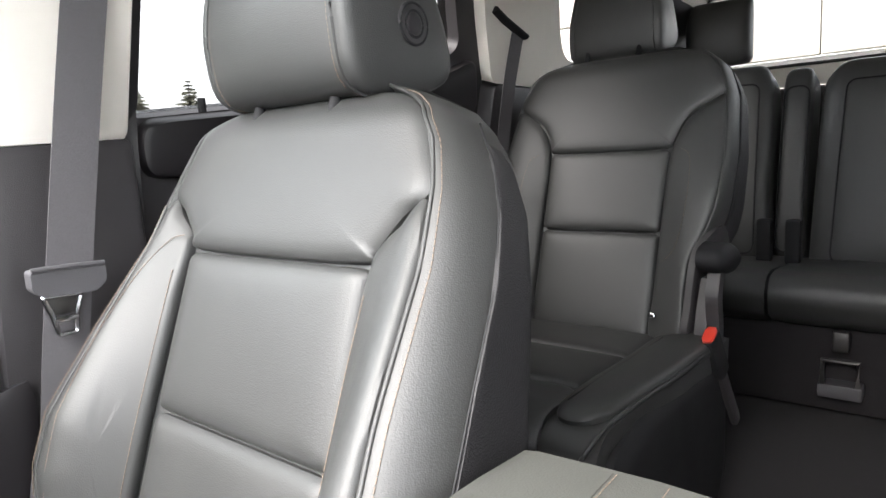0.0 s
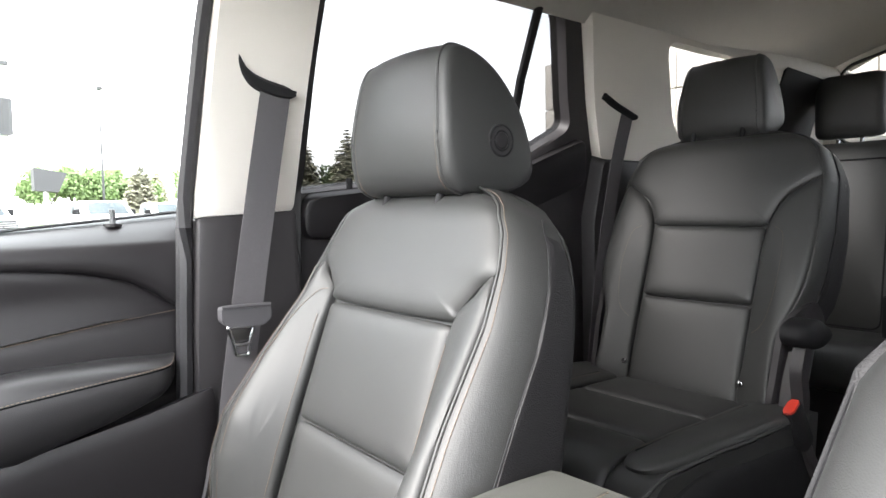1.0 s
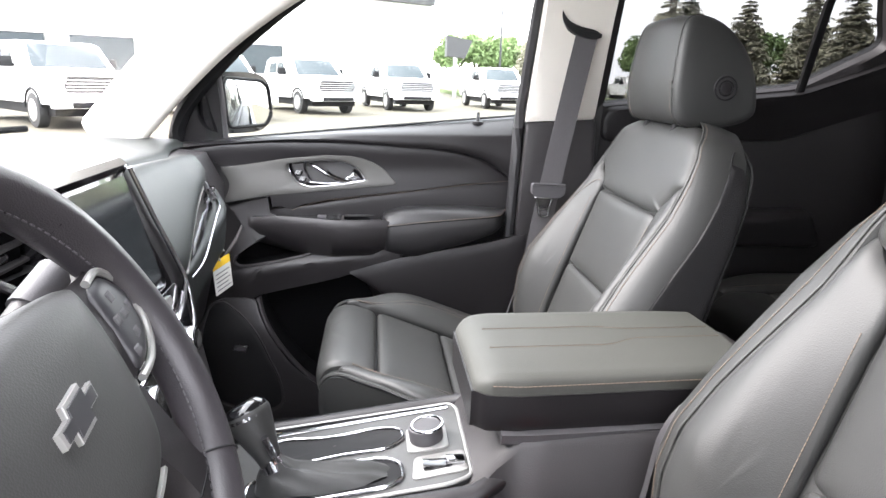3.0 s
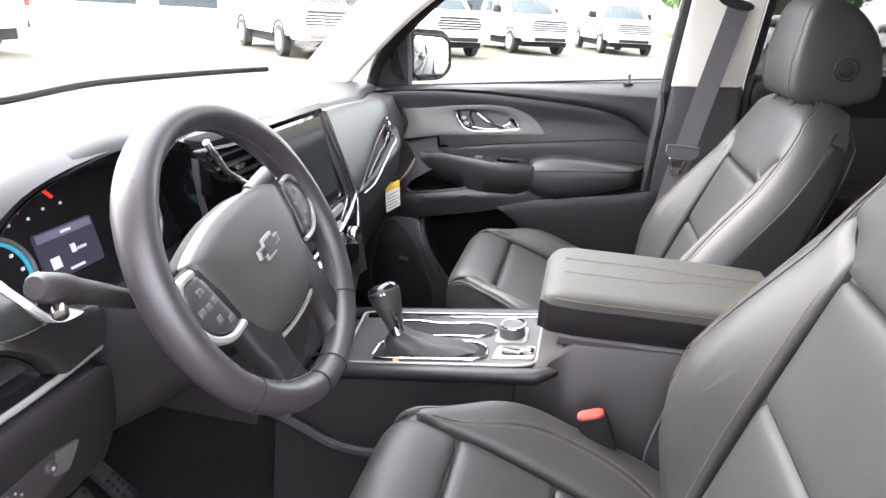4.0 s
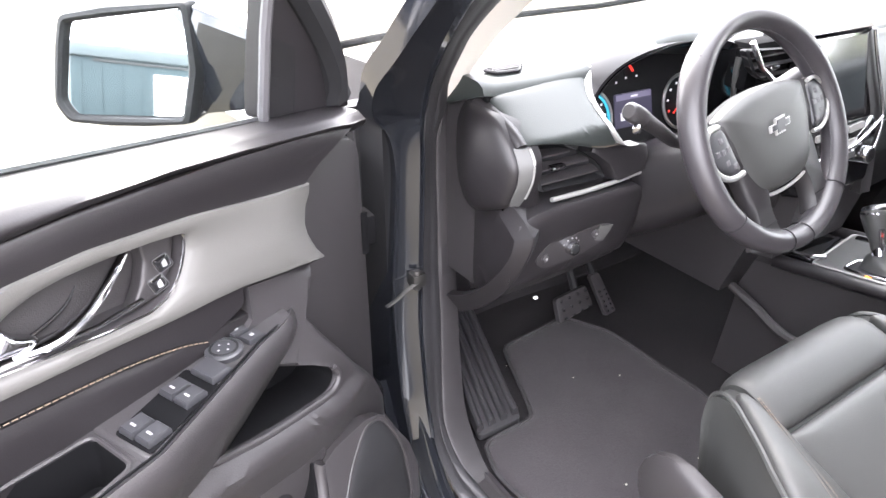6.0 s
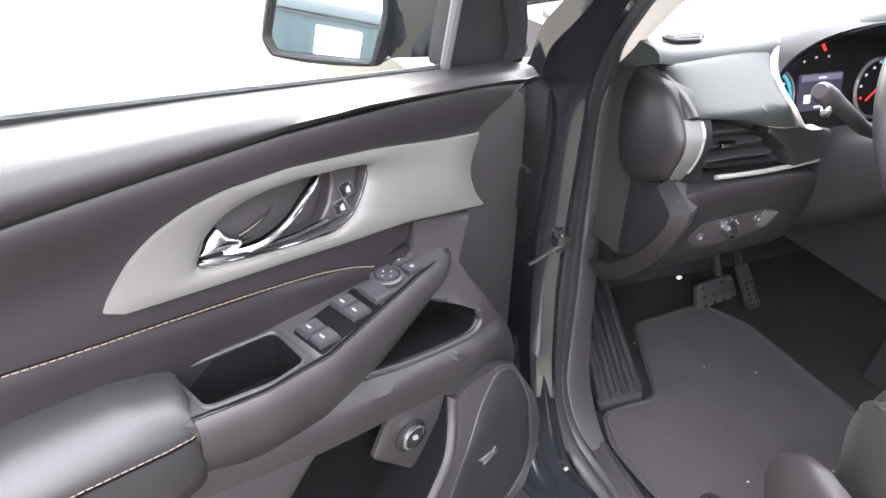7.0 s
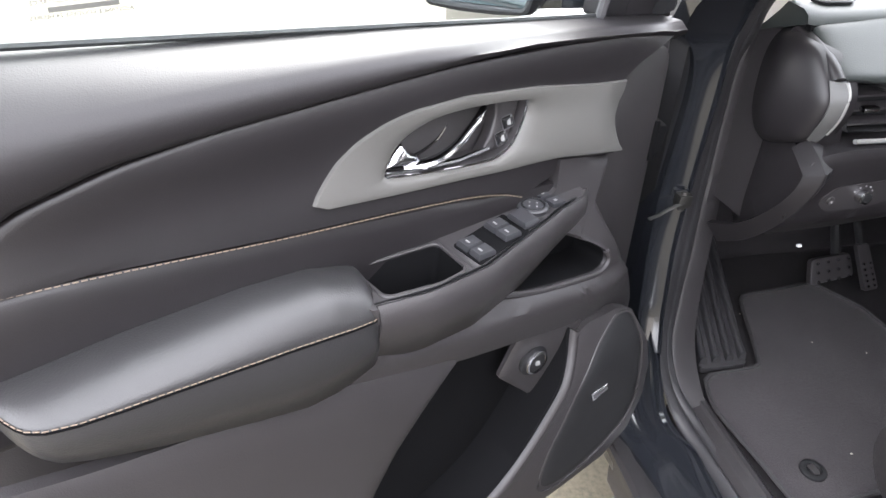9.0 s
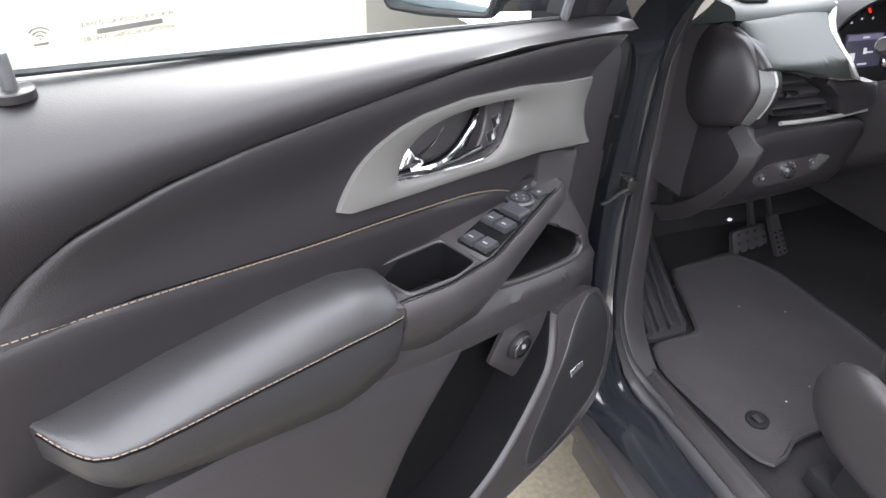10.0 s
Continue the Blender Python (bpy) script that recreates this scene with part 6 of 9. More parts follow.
part("vent_cheek", loft([[(-0.7385, b[0] + 0.002, b[1]), (-0.722, b[0] * 0.5 + VS(0, b[1]).y * 0.5 - 0.002, b[1]), (-0.701, VS(0, b[1]).y + 0.002, b[1]), (-0.701, VS(0, b[1]).y + 0.03, b[1]), (-0.7385, 0.48, b[1])] for b in te]), VINYL, dash, "black panel beside the vent", sharp=50)
part("pad_roll", loft([[Vector((-0.743 + dx, y, z)) + Vector((0, -0.60, 0.80)) * dn for dx, dn in ((-0.012, -0.02), (-0.0115, -0.003), (-0.008, 0.001), (-0.002, 0.0025), (0.004, 0.001), (0.007, -0.004), (0.007, -0.02))] for y, z in smooth_open([(0.530, 1.174), (0.500, 1.168), (0.468, 1.156), (0.446, 1.145), (0.431, 1.134)], 18)]), VINYL, dash, "black rolled edge of the dash pad", sharp=50)
EC = lambda y, z: Vector((-0.757 + 0.045 * ss(0.49, 0.63, float(y)), float(y), float(z)))
part("end_cap", puff(radial(smooth_closed([(0.500, 1.167), (0.470, 1.159), (0.447, 1.142), (0.434, 1.128), (0.424, 1.113), (0.4215, 1.100), (0.424, 1.082), (0.431, 1.065), (0.441, 1.046), (0.47, 1.030), (0.53, 1.01), (0.60, 1.02), (0.64, 1.08), (0.63, 1.14), (0.56, 1.168)], 90), (0.505, 1.095), 90), EC, (-1, 0, 0), 0.022, 12, 2.6, skirt=0.04, centre=(0.505, 1.095)), VINYL, dash, "black rounded dash end cap")
# moulded rim round the lower end, and the panel set into it
RIM_OUT = [(-0.750, 0.441, 1.049), (-0.744, 0.418, 1.031)] + [tuple(q) for q in smooth_open([(-0.742, 0.399, 1.014), (-0.745, 0.400, 0.990), (-0.750, 0.415, 0.948), (-0.752, 0.446, 0.900), (-0.754, 0.495, 0.849), (-0.755, 0.548, 0.812)], 20)]
RIM_IN = [(-0.757, 0.458, 1.028), (-0.757, 0.440, 1.017)] + [tuple(q) for q in smooth_open([(-0.757, 0.421, 1.003), (-0.760, 0.424, 0.978), (-0.763, 0.447, 0.938), (-0.765, 0.490, 0.889), (-0.766, 0.530, 0.858), (-0.766, 0.575, 0.835)], 20)]
part("end_rim", loft([[(o[0] + 0.03, o[1] + 0.02, o[2]), (o[0] + 0.002, o[1], o[2]), (o[0] - 0.001, o[1] + 0.0008, o[2]), (i[0] - 0.0008, i[1] - 0.001, i[2]), (i[0] + 0.002, i[1] + 0.001, i[2]), (i[0] + 0.014, i[1] + 0.006, i[2])] for o, i in zip(RIM_OUT, RIM_IN)]), VINYL, dash, "black moulded rim", sharp=35)
part("end_cap_lower", puff(radial([(0.462, 1.030), (0.442, 1.018), (0.424, 1.003), (0.427, 0.978), (0.450, 0.938), (0.493, 0.889), (0.56, 0.842), (0.63, 0.85), (0.63, 1.06), (0.50, 1.06)], (0.53, 0.97), 70), lambda y, z: EC(y, z) + Vector((0.008, 0, 0)), (-1, 0, 0), 0.004, 6, 5.0, skirt=0.04, centre=(0.53, 0.97)), VINYL, dash, "black lower dash end cap")
# knee panel with lamp switches
KP = lambda x, z: Vector((float(x), 0.424 - 0.10 * (float(z) - 0.97) + 0.9 * max(0, 0.93 - float(z)), float(z)))
part("knee_panel", puff(radial(rounded([(-0.752, 1.030), (-0.70, 1.038), (-0.52, 1.038), (-0.503, 1.012), (-0.512, 0.95), (-0.545, 0.905), (-0.62, 0.868), (-0.72, 0.856), (-0.752, 0.875), (-0.756, 0.97)], 0.02), (-0.64, 0.955), 80), KP, REAR, 0.008, 6, 8.0, skirt=0.05, centre=(-0.64, 0.955)), VINYL, dash, "black lower dash panel")
sw = part("lamp_switch_panel", slab(rounded([(-0.722, 0.962), (-0.70, 0.985), (-0.60, 0.992), (-0.572, 0.985), (-0.588, 0.958), (-0.64, 0.945), (-0.705, 0.944)], 0.010), KP, REAR, -0.0095, 0.001), PLASTIC, dash, "lamp switch panel")
kn = part("lamp_knob", disc(KP(-0.655, 0.966) + Vector((0, -0.009, 0)), REAR, 0.0100, 0.012, 28, 0.2), CHROME, sw, "round lamp knob")
part("cap", disc(KP(-0.655, 0.966) + Vector((0, -0.0185, 0.002)), REAR, 0.0072, 0.004, 24, 0.2), BLACK, kn)
for dx, dz in ((-0.048, -0.004), (0.046, 0.012)):
    b = part("lamp_button", disc(KP(-0.655 + dx, 0.966 + dz) + Vector((0, -0.009, 0)), REAR, 0.0062, 0.005, 20, 0.3), PLASTIC, sw)
    part("marking", disc(KP(-0.655 + dx, 0.966 + dz) + Vector((0, -0.0138, 0)), REAR, 0.0020, 0.0006, 12), WHITE_MARK, b)
for k in range(5):
    a = radians(150 - 30 * k)
    part("marking", disc(KP(-0.655 + 0.0165 * math.cos(a), 0.966 + 0.0165 * math.sin(a)) + Vector((0, -0.0100, 0)), REAR, 0.0014, 0.0006, 10), WHITE_MARK, sw)
part("panel_end", slab([(-0.600, 0.990), (-0.573, 0.984), (-0.588, 0.960), (-0.606, 0.966)], KP, REAR, -0.0112, 0.0005), PANEL, sw)
# defroster vent on the top
dv = part("defroster", slab(rounded([(-0.712, 0.572), (-0.635, 0.580), (-0.665, 0.545), (-0.705, 0.548)], 0.006), lambda x, y: Vector((float(x), float(y), 1.1975 + 0.02 * (float(y) - 0.56))), (0, 0, 1), -0.002, 0.001), BLACK, dash, "black defroster vent")
for k in range(3):
    part("slat", tube([(-0.704, 0.553 + 0.007 * k, 1.2005), (-0.652 + 0.006 * k, 0.555 + 0.008 * k, 1.2005)], 0.0018, 6), PLASTIC, dv)
part("vent_rim", tube([(x, y, 1.2000 + 0.02 * (y - 0.56)) for x, y in rounded([(-0.712, 0.572), (-0.635, 0.580), (-0.665, 0.545), (-0.705, 0.548)], 0.006)], 0.0016, 6, closed=True), PLASTIC_GREY, dv)

# instrument cluster
CL = lambda x, z: Vector((float(x), 0.560 + 0.25 * (float(z) - 1.1), float(z)))
cl_out = [(-0.552, 1.060), (-0.545, 1.135), (-0.50, 1.188), (-0.40, 1.206), (-0.30, 1.204), (-0.21, 1.185), (-0.168, 1.13), (-0.175, 1.06), (-0.28, 1.030), (-0.46, 1.028)]
cluster = part("instrument_panel", slab(smooth_closed(cl_out, 60), CL, REAR, 0.01, 0.002), BLACK, dash, "black instrument cluster with lit gauges")
for cx, ring in ((-0.497, LIT_BLUE), (-0.275, LIT_BLUE)):
    q = [CL(cx + 0.046 * math.cos(t), 1.095 + 0.046 * math.sin(t)) + Vector((0, -0.004, 0)) for t in np.linspace(0, 2 * math.pi, 40, endpoint=False)]
    g = part("gauge", tube(q, 0.0030, 6, closed=True), SILVER, cluster, "round gauge with bright ring")
    q = [CL(cx + 0.0405 * math.cos(t), 1.095 + 0.0405 * math.sin(t)) + Vector((0, -0.003, 0)) for t in np.linspace(-1.3, 1.5, 24)]
    part("lit_arc", tube(q, 0.0024, 6), ring, g)
    part("needle", tube([CL(cx, 1.095) + Vector((0, -0.006, 0)), CL(cx - 0.022, 1.078) + Vector((0, -0.006, 0))], 0.0016, 6), LIT_RED, g)
    for k in range(9):
        a = radians(-60 + 33 * k)
        part("marking", block(CL(cx + 0.033 * math.cos(a), 1.095 + 0.033 * math.sin(a)) + Vector((-0.0018, -0.0035, -0.0018)), CL(cx + 0.033 * math.cos(a), 1.095 + 0.033 * math.sin(a)) + Vector((0.0018, -0.002, 0.0018)), 0), LIT_WHITE if k % 4 else LIT_RED, g)
for cx, cz, a in ((-0.447, 1.158, 75), (-0.398, 1.163, 135)):
    g = part("small_gauge", disc(CL(cx, cz) + Vector((0, 0.0, 0)), REAR, 0.017, 0.003, 24, 0.2), BLACK, cluster, "small gauge with red needle")
    d = Vector((math.cos(radians(a)), 0, math.sin(radians(a))))
    part("needle", tube([CL(cx, cz) + Vector((0, -0.005, 0)) - d * 0.003, CL(cx, cz) + Vector((0, -0.005, 0)) + d * 0.013], 0.0022, 6), LIT_RED, g)
    for dx in (-0.014, 0.012):
        part("marking", block(CL(cx + dx, cz - 0.012) + Vector((-0.0015, -0.004, -0.0015)), CL(cx + dx, cz - 0.012) + Vector((0.0015, -0.0025, 0.0015)), 0), LIT_WHITE, g)
scr = part("cluster_display", slab(rounded([(-0.440, 1.070), (-0.440, 1.126), (-0.350, 1.126), (-0.350, 1.070)], 0.004), CL, REAR, -0.003, 0.0005), DISPLAY, cluster, "small lit driver display")
part("display_bar", slab([(-0.437, 1.115), (-0.437, 1.1245), (-0.353, 1.1245), (-0.353, 1.115)], CL, REAR, -0.0038, 0.0002), material("lit_grey_bar", (0.1, 0.1, 0.12), 0.4, emit=(0.25, 0.22, 0.36), glow=0.028), scr)
for x0_, z0_, w_, h_ in ((-0.428, 1.082, 0.013, 0.013), (-0.395, 1.092, 0.007, 0.010), (-0.386, 1.093, 0.014, 0.003), (-0.402, 1.118, 0.016, 0.003), (-0.405, 1.074, 0.022, 0.003)):
    part("marking", slab([(x0_, z0_), (x0_, z0_ + h_), (x0_ + w_, z0_ + h_), (x0_ + w_, z0_)], CL, REAR, -0.0042, 0.0001), LIT_WHITE, scr)
# hood over the cluster
arc_o = smooth_open([(-0.585, 1.100), (-0.578, 1.175), (-0.52, 1.212), (-0.42, 1.228), (-0.33, 1.228), (-0.235, 1.212), (-0.168, 1.170), (-0.150, 1.10), (-0.155, 1.04)], 40)
arc_i = smooth_open([(-0.560, 1.075), (-0.548, 1.140), (-0.50, 1.186), (-0.41, 1.207), (-0.32, 1.206), (-0.235, 1.190), (-0.178, 1.145), (-0.166, 1.085), (-0.170, 1.035)], 40)
loops = []
for (xo, zo), (xi, zi) in zip(arc_o, arc_i):
    yf = 0.492 + 0.05 * ss(1.16, 1.05, zo)
    loops.append([(xo, 0.62, zo), (xo, yf + 0.02, zo), ((xo + xi) / 2, yf, (zo + zi) / 2 + 0.001), (xi, yf + 0.012, zi), (xi, 0.59, zi)])
part("cluster_hood", loft(loops), VINYL, dash, "black cluster hood", sharp=50)
loops = []
for (xo, zo), (xi, zi) in list(zip(arc_o, arc_i))[2:22]:
    yf = 0.488 + 0.05 * ss(1.16, 1.05, zo)
    a, b = Vector((xo, yf + 0.012, zo)) * 0.25 + Vector((xi, yf + 0.010, zi)) * 0.75, Vector((xi * 0.93 + -0.37 * 0.07, yf + 0.05, zi * 0.93 + 1.09 * 0.07))
    loops.append([a, a + Vector((0, -0.004, 0)), b + Vector((0, -0.004, 0)), b])
part("hood_lining", loft(loops), GLOSS_BLACK, dash, "glossy black hood lining", sharp=40)
TRIM_LINE = smooth_open([(-0.553, 0.520, 1.198), (-0.570, 0.498, 1.177), (-0.583, 0.477, 1.163), (-0.5875, 0.452, 1.147), (-0.586, 0.432, 1.133), (-0.578, 0.425, 1.119), (-0.568, 0.422, 1.108), (-0.555, 0.421, 1.1035), (-0.535, 0.423, 1.102)], 30)
part("hood_trim", loft([[(x + dx * w, y + dy, z + dz) for dx, dy, dz in ((-0.0045, 0.014, -0.004 * (w - 1)), (-0.0045, -0.002, -0.004 * (w - 1)), (-0.001, -0.005, 0.0), (0.0045, -0.001, 0.006 * (w - 1)), (0.006, 0.016, 0.006 * (w - 1)))] for (x, y, z), w in zip(TRIM_LINE, [1 - 0.25 * ss(20, 30, k) for k in range(31)])]), BRIGHT, dash, "satin silver cluster trim", sharp=40)
part("hood_trim", tube([(-0.158, 0.485, 1.185), (-0.163, 0.478, 1.14), (-0.180, 0.468, 1.09), (-0.20, 0.46, 1.06)], 0.005, 8), SILVER, dash, "satin silver cluster trim")
part("cluster_shelf", loft([[(x, y, z) for y, z in ((0.60, 1.035), (0.50, 1.044), (0.452, 1.046), (0.445, 1.036), (0.46, 1.0), (0.60, 1.0))] for x in np.linspace(-0.52, -0.17, 10)]), PLASTIC, dash, "black shelf under the cluster", sharp=40)

# centre stack: screen, glossy frame, controls
SP = plane((0, 0.425, 1.2), (1, 0, 0), (0, 0.26, 0.9657))
scr = part("touch_screen", slab(rounded([(-0.145, -0.145), (-0.145, 0.020), (0.060, 0.020), (0.066, -0.145)], 0.012), SP, REAR, 0.05, 0.004), GLOSS_BLACK, dash, "dark touch screen in a glossy black frame")
part("screen_glass", slab(rounded([(-0.118, -0.128), (-0.118, 0.004), (0.052, 0.004), (0.050, -0.128)], 0.004), SP, REAR, -0.0015, 0.0008), DARK_GLASS, scr, "dark screen glass")
part("screen_top", loft([[(x, y, z) for y, z in ((0.50, 1.20), (0.50, 1.222), (0.432, 1.2245), (0.424, 1.217), (0.43, 1.20))] for x in np.linspace(-0.155, 0.066, 6)]), GLOSS_BLACK, dash, "glossy black screen top", sharp=30)
part("stack_trim", tube([SP(x, v_) + Vector((0, -0.004, 0)) for x, v_ in smooth_open([(0.072, 0.012), (0.088, -0.05), (0.112, -0.125), (0.116, -0.165), (0.095, -0.205), (0.06, -0.225)], 30)], 0.0032, 10), CHROME, dash, "bright trim beside the screen")
part("stack_cheek", loft([[SP(x + dx, v_) + Vector((0, dy, 0)) for dx, dy in ((0.0, 0.0), (0.016, 0.012), (0.02, 0.06), (-0.03, 0.06), (-0.03, 0.004))] for x, v_ in smooth_open([(0.072, 0.02), (0.088, -0.05), (0.112, -0.125), (0.116, -0.165), (0.105, -0.23), (0.09, -0.30)], 24)]), VINYL, dash, "black stack side", sharp=50)
hv = part("climate_panel", slab(rounded([(-0.150, -0.148), (0.095, -0.148), (0.105, -0.18), (0.07, -0.27), (-0.13, -0.27)], 0.012), SP, REAR, 0.05, 0.003), GLOSS_BLACK, dash, "glossy black climate control panel")
for k, (x, v_, w_, h_) in enumerate(((-0.11, -0.158, 0.05, 0.012), (-0.055, -0.158, 0.05, 0.012), (0.0, -0.158, 0.05, 0.012), (-0.045, -0.185, 0.07, 0.014), (-0.03, -0.21, 0.05, 0.010))):
    part("control_bar", slab(rounded([(x, v_), (x + w_, v_ + 0.004), (x + w_, v_ + 0.004 - h_), (x, v_ - h_)], 0.003), SP, REAR, -0.004, 0.0015), SILVER if k < 4 else PLASTIC, hv)
for x, v_ in ((0.052, -0.218), (-0.102, -0.226)):
    kb = part("climate_knob", disc(SP(x, v_), REAR, 0.0170, 0.016, 30, 0.12), CHROME, hv, "chrome ringed climate knob")
    part("cap", disc(SP(x, v_) + Vector((0, -0.0158, 0.0025)), REAR, 0.0140, 0.002, 24, 0.2), GLOSS_BLACK, kb)
part("lower_stack_trim", tube([SP(x, v_) + Vector((0, -0.006, 0)) for x, v_ in smooth_open([(-0.135, -0.205), (-0.06, -0.196), (0.0, -0.195), (0.06, -0.178), (0.11, -0.155)], 20)], 0.004, 8), CHROME, hv, "bright strip")
part("stack_base", loft([[(x, y, z) for y, z in ((0.44, 0.96), (0.368, 0.945), (0.375, 0.88), (0.39, 0.80), (0.44, 0.79))] for x in np.linspace(-0.125, 0.125, 6)]), PLASTIC, dash, "black lower stack", sharp=40)

# passenger's side
PP = lambda x, z: Vector((float(x), 0.442 + 0.50 * (float(z) - 1.06) + 0.055 * ss(0.55, 0.74, float(x)), float(z)))
padp = [(0.095, 1.180), (0.30, 1.182), (0.52, 1.172), (0.655, 1.158), (0.69, 1.140), (0.655, 1.122), (0.60, 1.118), (0.52, 1.105), (0.43, 1.080), (0.34, 1.050), (0.25, 1.020), (0.15, 1.02), (0.118, 1.08)]
part("passenger_pad", puff(radial(rounded(padp, 0.012), (0.36, 1.115), 110), PP, REAR, 0.018, 8, 5.0, skirt=0.04, centre=(0.36, 1.115)), DASH_PAD, dash, "black padded dash front")
leafp = [(0.245, 1.018), (0.34, 1.050), (0.43, 1.079), (0.52, 1.104), (0.59, 1.116), (0.64, 1.118), (0.645, 1.095), (0.62, 1.075), (0.54, 1.06), (0.42, 1.035), (0.33, 1.02)]
vl = part("passenger_vent", slab(radial(rounded(leafp, 0.006), (0.50, 1.078), 90), lambda x, z: PP(x, z) + Vector((0, 0.006, 0)), REAR, 0.02, 0.002), GLOSS_BLACK, dash, "long black dash vent")
for k in range(3):
    part("slat", tube([PP(x, 1.080 + 0.010 * k + 0.10 * (x - 0.59)) + Vector((0, -0.004, 0)) for x in np.linspace(0.565, 0.635, 6)], 0.003, 6), PLASTIC, vl)
part("tab", block(PP(0.605, 1.095) + Vector((-0.008, -0.016, -0.008)), PP(0.605, 1.095) + Vector((0.008, -0.004, 0.004)), 0.003), CHROME, vl)
part("vent_upper_trim", tube([PP(x, z) + Vector((0, -0.006, 0.0)) for x, z in smooth_open([(0.245, 1.020), (0.34, 1.052), (0.43, 1.081), (0.54, 1.108)], 24)], 0.0018, 6), SILVER, vl, "thin bright trim line")
part("vent_lower_trim", tube([PP(x, z) + Vector((0, -0.008, 0.0)) for x, z in smooth_open([(0.645, 1.125), (0.655, 1.108), (0.640, 1.082), (0.60, 1.070), (0.52, 1.056), (0.42, 1.034), (0.33, 1.016), (0.25, 1.012)], 40)], 0.0027, 8, taper=[1.2] * 12 + [1.2 - 0.7 * k / 29 for k in range(29)]), CHROME, vl, "bright trim along the vent")
lowp = [(0.13, 1.015), (0.25, 1.010), (0.33, 1.013), (0.42, 1.030), (0.54, 1.054), (0.62, 1.070), (0.66, 1.085), (0.70, 1.08), (0.71, 1.03), (0.64, 0.985), (0.50, 0.955), (0.36, 0.925), (0.20, 0.90), (0.14, 0.93)]
lp = part("lower_pad", puff(radial(rounded(lowp, 0.012), (0.42, 0.992), 100), lambda x, z: PP(x, 1.045) + Vector((0, 0.12 * (1.045 - float(z)), float(z) - 1.045)), REAR, 0.012, 6, 6.0, skirt=0.04, centre=(0.42, 0.992)), DASH_PAD, dash, "black padded dash lower strip")
stitches([PP(x, 1.045) + Vector((0, 0.012 + 0.12 * (1.045 - z) - 0.016, z - 1.045)) for x, z in smooth_open([(0.22, 0.91), (0.36, 0.933), (0.50, 0.963), (0.63, 0.992)], 30)], THREAD, lp)
GB = lambda x, z: Vector((float(x), 0.492 + 0.25 * (0.93 - float(z)), float(z)))
part("glovebox", puff(rounded([(0.16, 0.90), (0.36, 0.915), (0.52, 0.945), (0.70, 0.975), (0.745, 0.93), (0.74, 0.76), (0.16, 0.70)], 0.025), GB, REAR, 0.008, 6, 8.0, skirt=0.04), PLASTIC, dash, "black glovebox lid")

# card tag hanging from the dash
tag = thing("paper_tag", (0.60, 0.452, 0.86), "white and yellow paper tag hanging from the dash", "tag")
TG = plane((0.562, 0.438, 0.918), (0.86, -0.46, 0.20), (-0.12, 0.03, 0.99))
part("card", slab(rounded([(-0.027, -0.036), (-0.027, 0.020), (0.026, 0.020), (0.026, -0.036)], 0.003), TG, REAR, 0.0015, 0.0003), PAPER, tag)
part("band", slab(rounded([(-0.027, 0.0204), (-0.027, 0.038), (0.026, 0.038), (0.026, 0.0204)], 0.003), TG, REAR, 0.0015, 0.0003), YELLOW, tag, "yellow band")
part("hook", tube([TG(a, b) for a, b in smooth_open([(-0.006, 0.036), (-0.010, 0.050), (-0.006, 0.058), (0.004, 0.060), (0.008, 0.052)], 14)], 0.005, 6, squash=0.3), PAPER, tag)
for k in range(5):
    part("print_bar", slab([(-0.021, -0.028 + 0.009 * k), (-0.021, -0.026 + 0.009 * k), (0.020 - 0.006 * (k % 2), -0.026 + 0.009 * k), (0.020 - 0.006 * (k % 2), -0.028 + 0.009 * k)], TG, REAR, -0.0006, 0.0001), INK, tag)

# ---- steering wheel ----
WC, tw = Vector((-0.432, 0.290, 1.142)), radians(28)
WN, WU = Vector((0, -math.cos(tw), math.sin(tw))), Vector((0, math.sin(tw), math.cos(tw)))
wheel = thing("steering_wheel", WC - WN * 0.06, "black leather steering wheel with silver spoke trim", "steering wheel")
W = lambda a, b, h=0.0: WC + Vector((float(a), 0, 0)) + WU * float(b) + WN * float(h)
rim = [W(0.153 * math.cos(t), 0.153 * math.sin(t)) for t in np.linspace(0, 2 * math.pi, 96, endpoint=False)]
loops = []
for k in range(97):
    t = 2 * math.pi * (k % 96) / 96
    d = Vector((math.cos(t), 0, 0)) + WU * math.sin(t)
    fat = 1 + 0.10 * (math.exp(-((math.degrees(t) - 40) / 18) ** 2) + math.exp(-((math.degrees(t) - 140) / 18) ** 2))
    loops.append([WC + d * (0.153 + 0.0158 * fat * math.cos(s)) + WN * (0.0185 * math.sin(s) * fat) for s in [j * 2 * math.pi / 14 for j in range(14)]])
bm = loft(loops, caps=False)
bmesh.ops.remove_doubles(bm, verts=bm.verts, dist=1e-6)
rim_ob = part("rim", bm, WHEEL_LEATHER, wheel, "black leather rim", sharp=60)
for a in (42, 138, 222, 318, 262, 278):
    t = radians(a)
    d = Vector((math.cos(t), 0, 0)) + WU * math.sin(t)
    part("seam", tube([WC + d * (0.153 + 0.0164 * math.cos(s)) + WN * (0.0191 * math.sin(s)) for s in np.linspace(0, 2 * math.pi, 18, endpoint=False)], 0.0009, 5, closed=True), BLACK, rim_ob)
stitches([WC + (Vector((math.cos(t), 0, 0)) + WU * math.sin(t)) * 0.1365 + WN * 0.004 for t in np.linspace(0, 2 * math.pi, 160)], PLASTIC_GREY, rim_ob, 0.006, 0.004, 0.0008)
# hub, spokes and pads stand a few degrees turned
ro = radians(9)
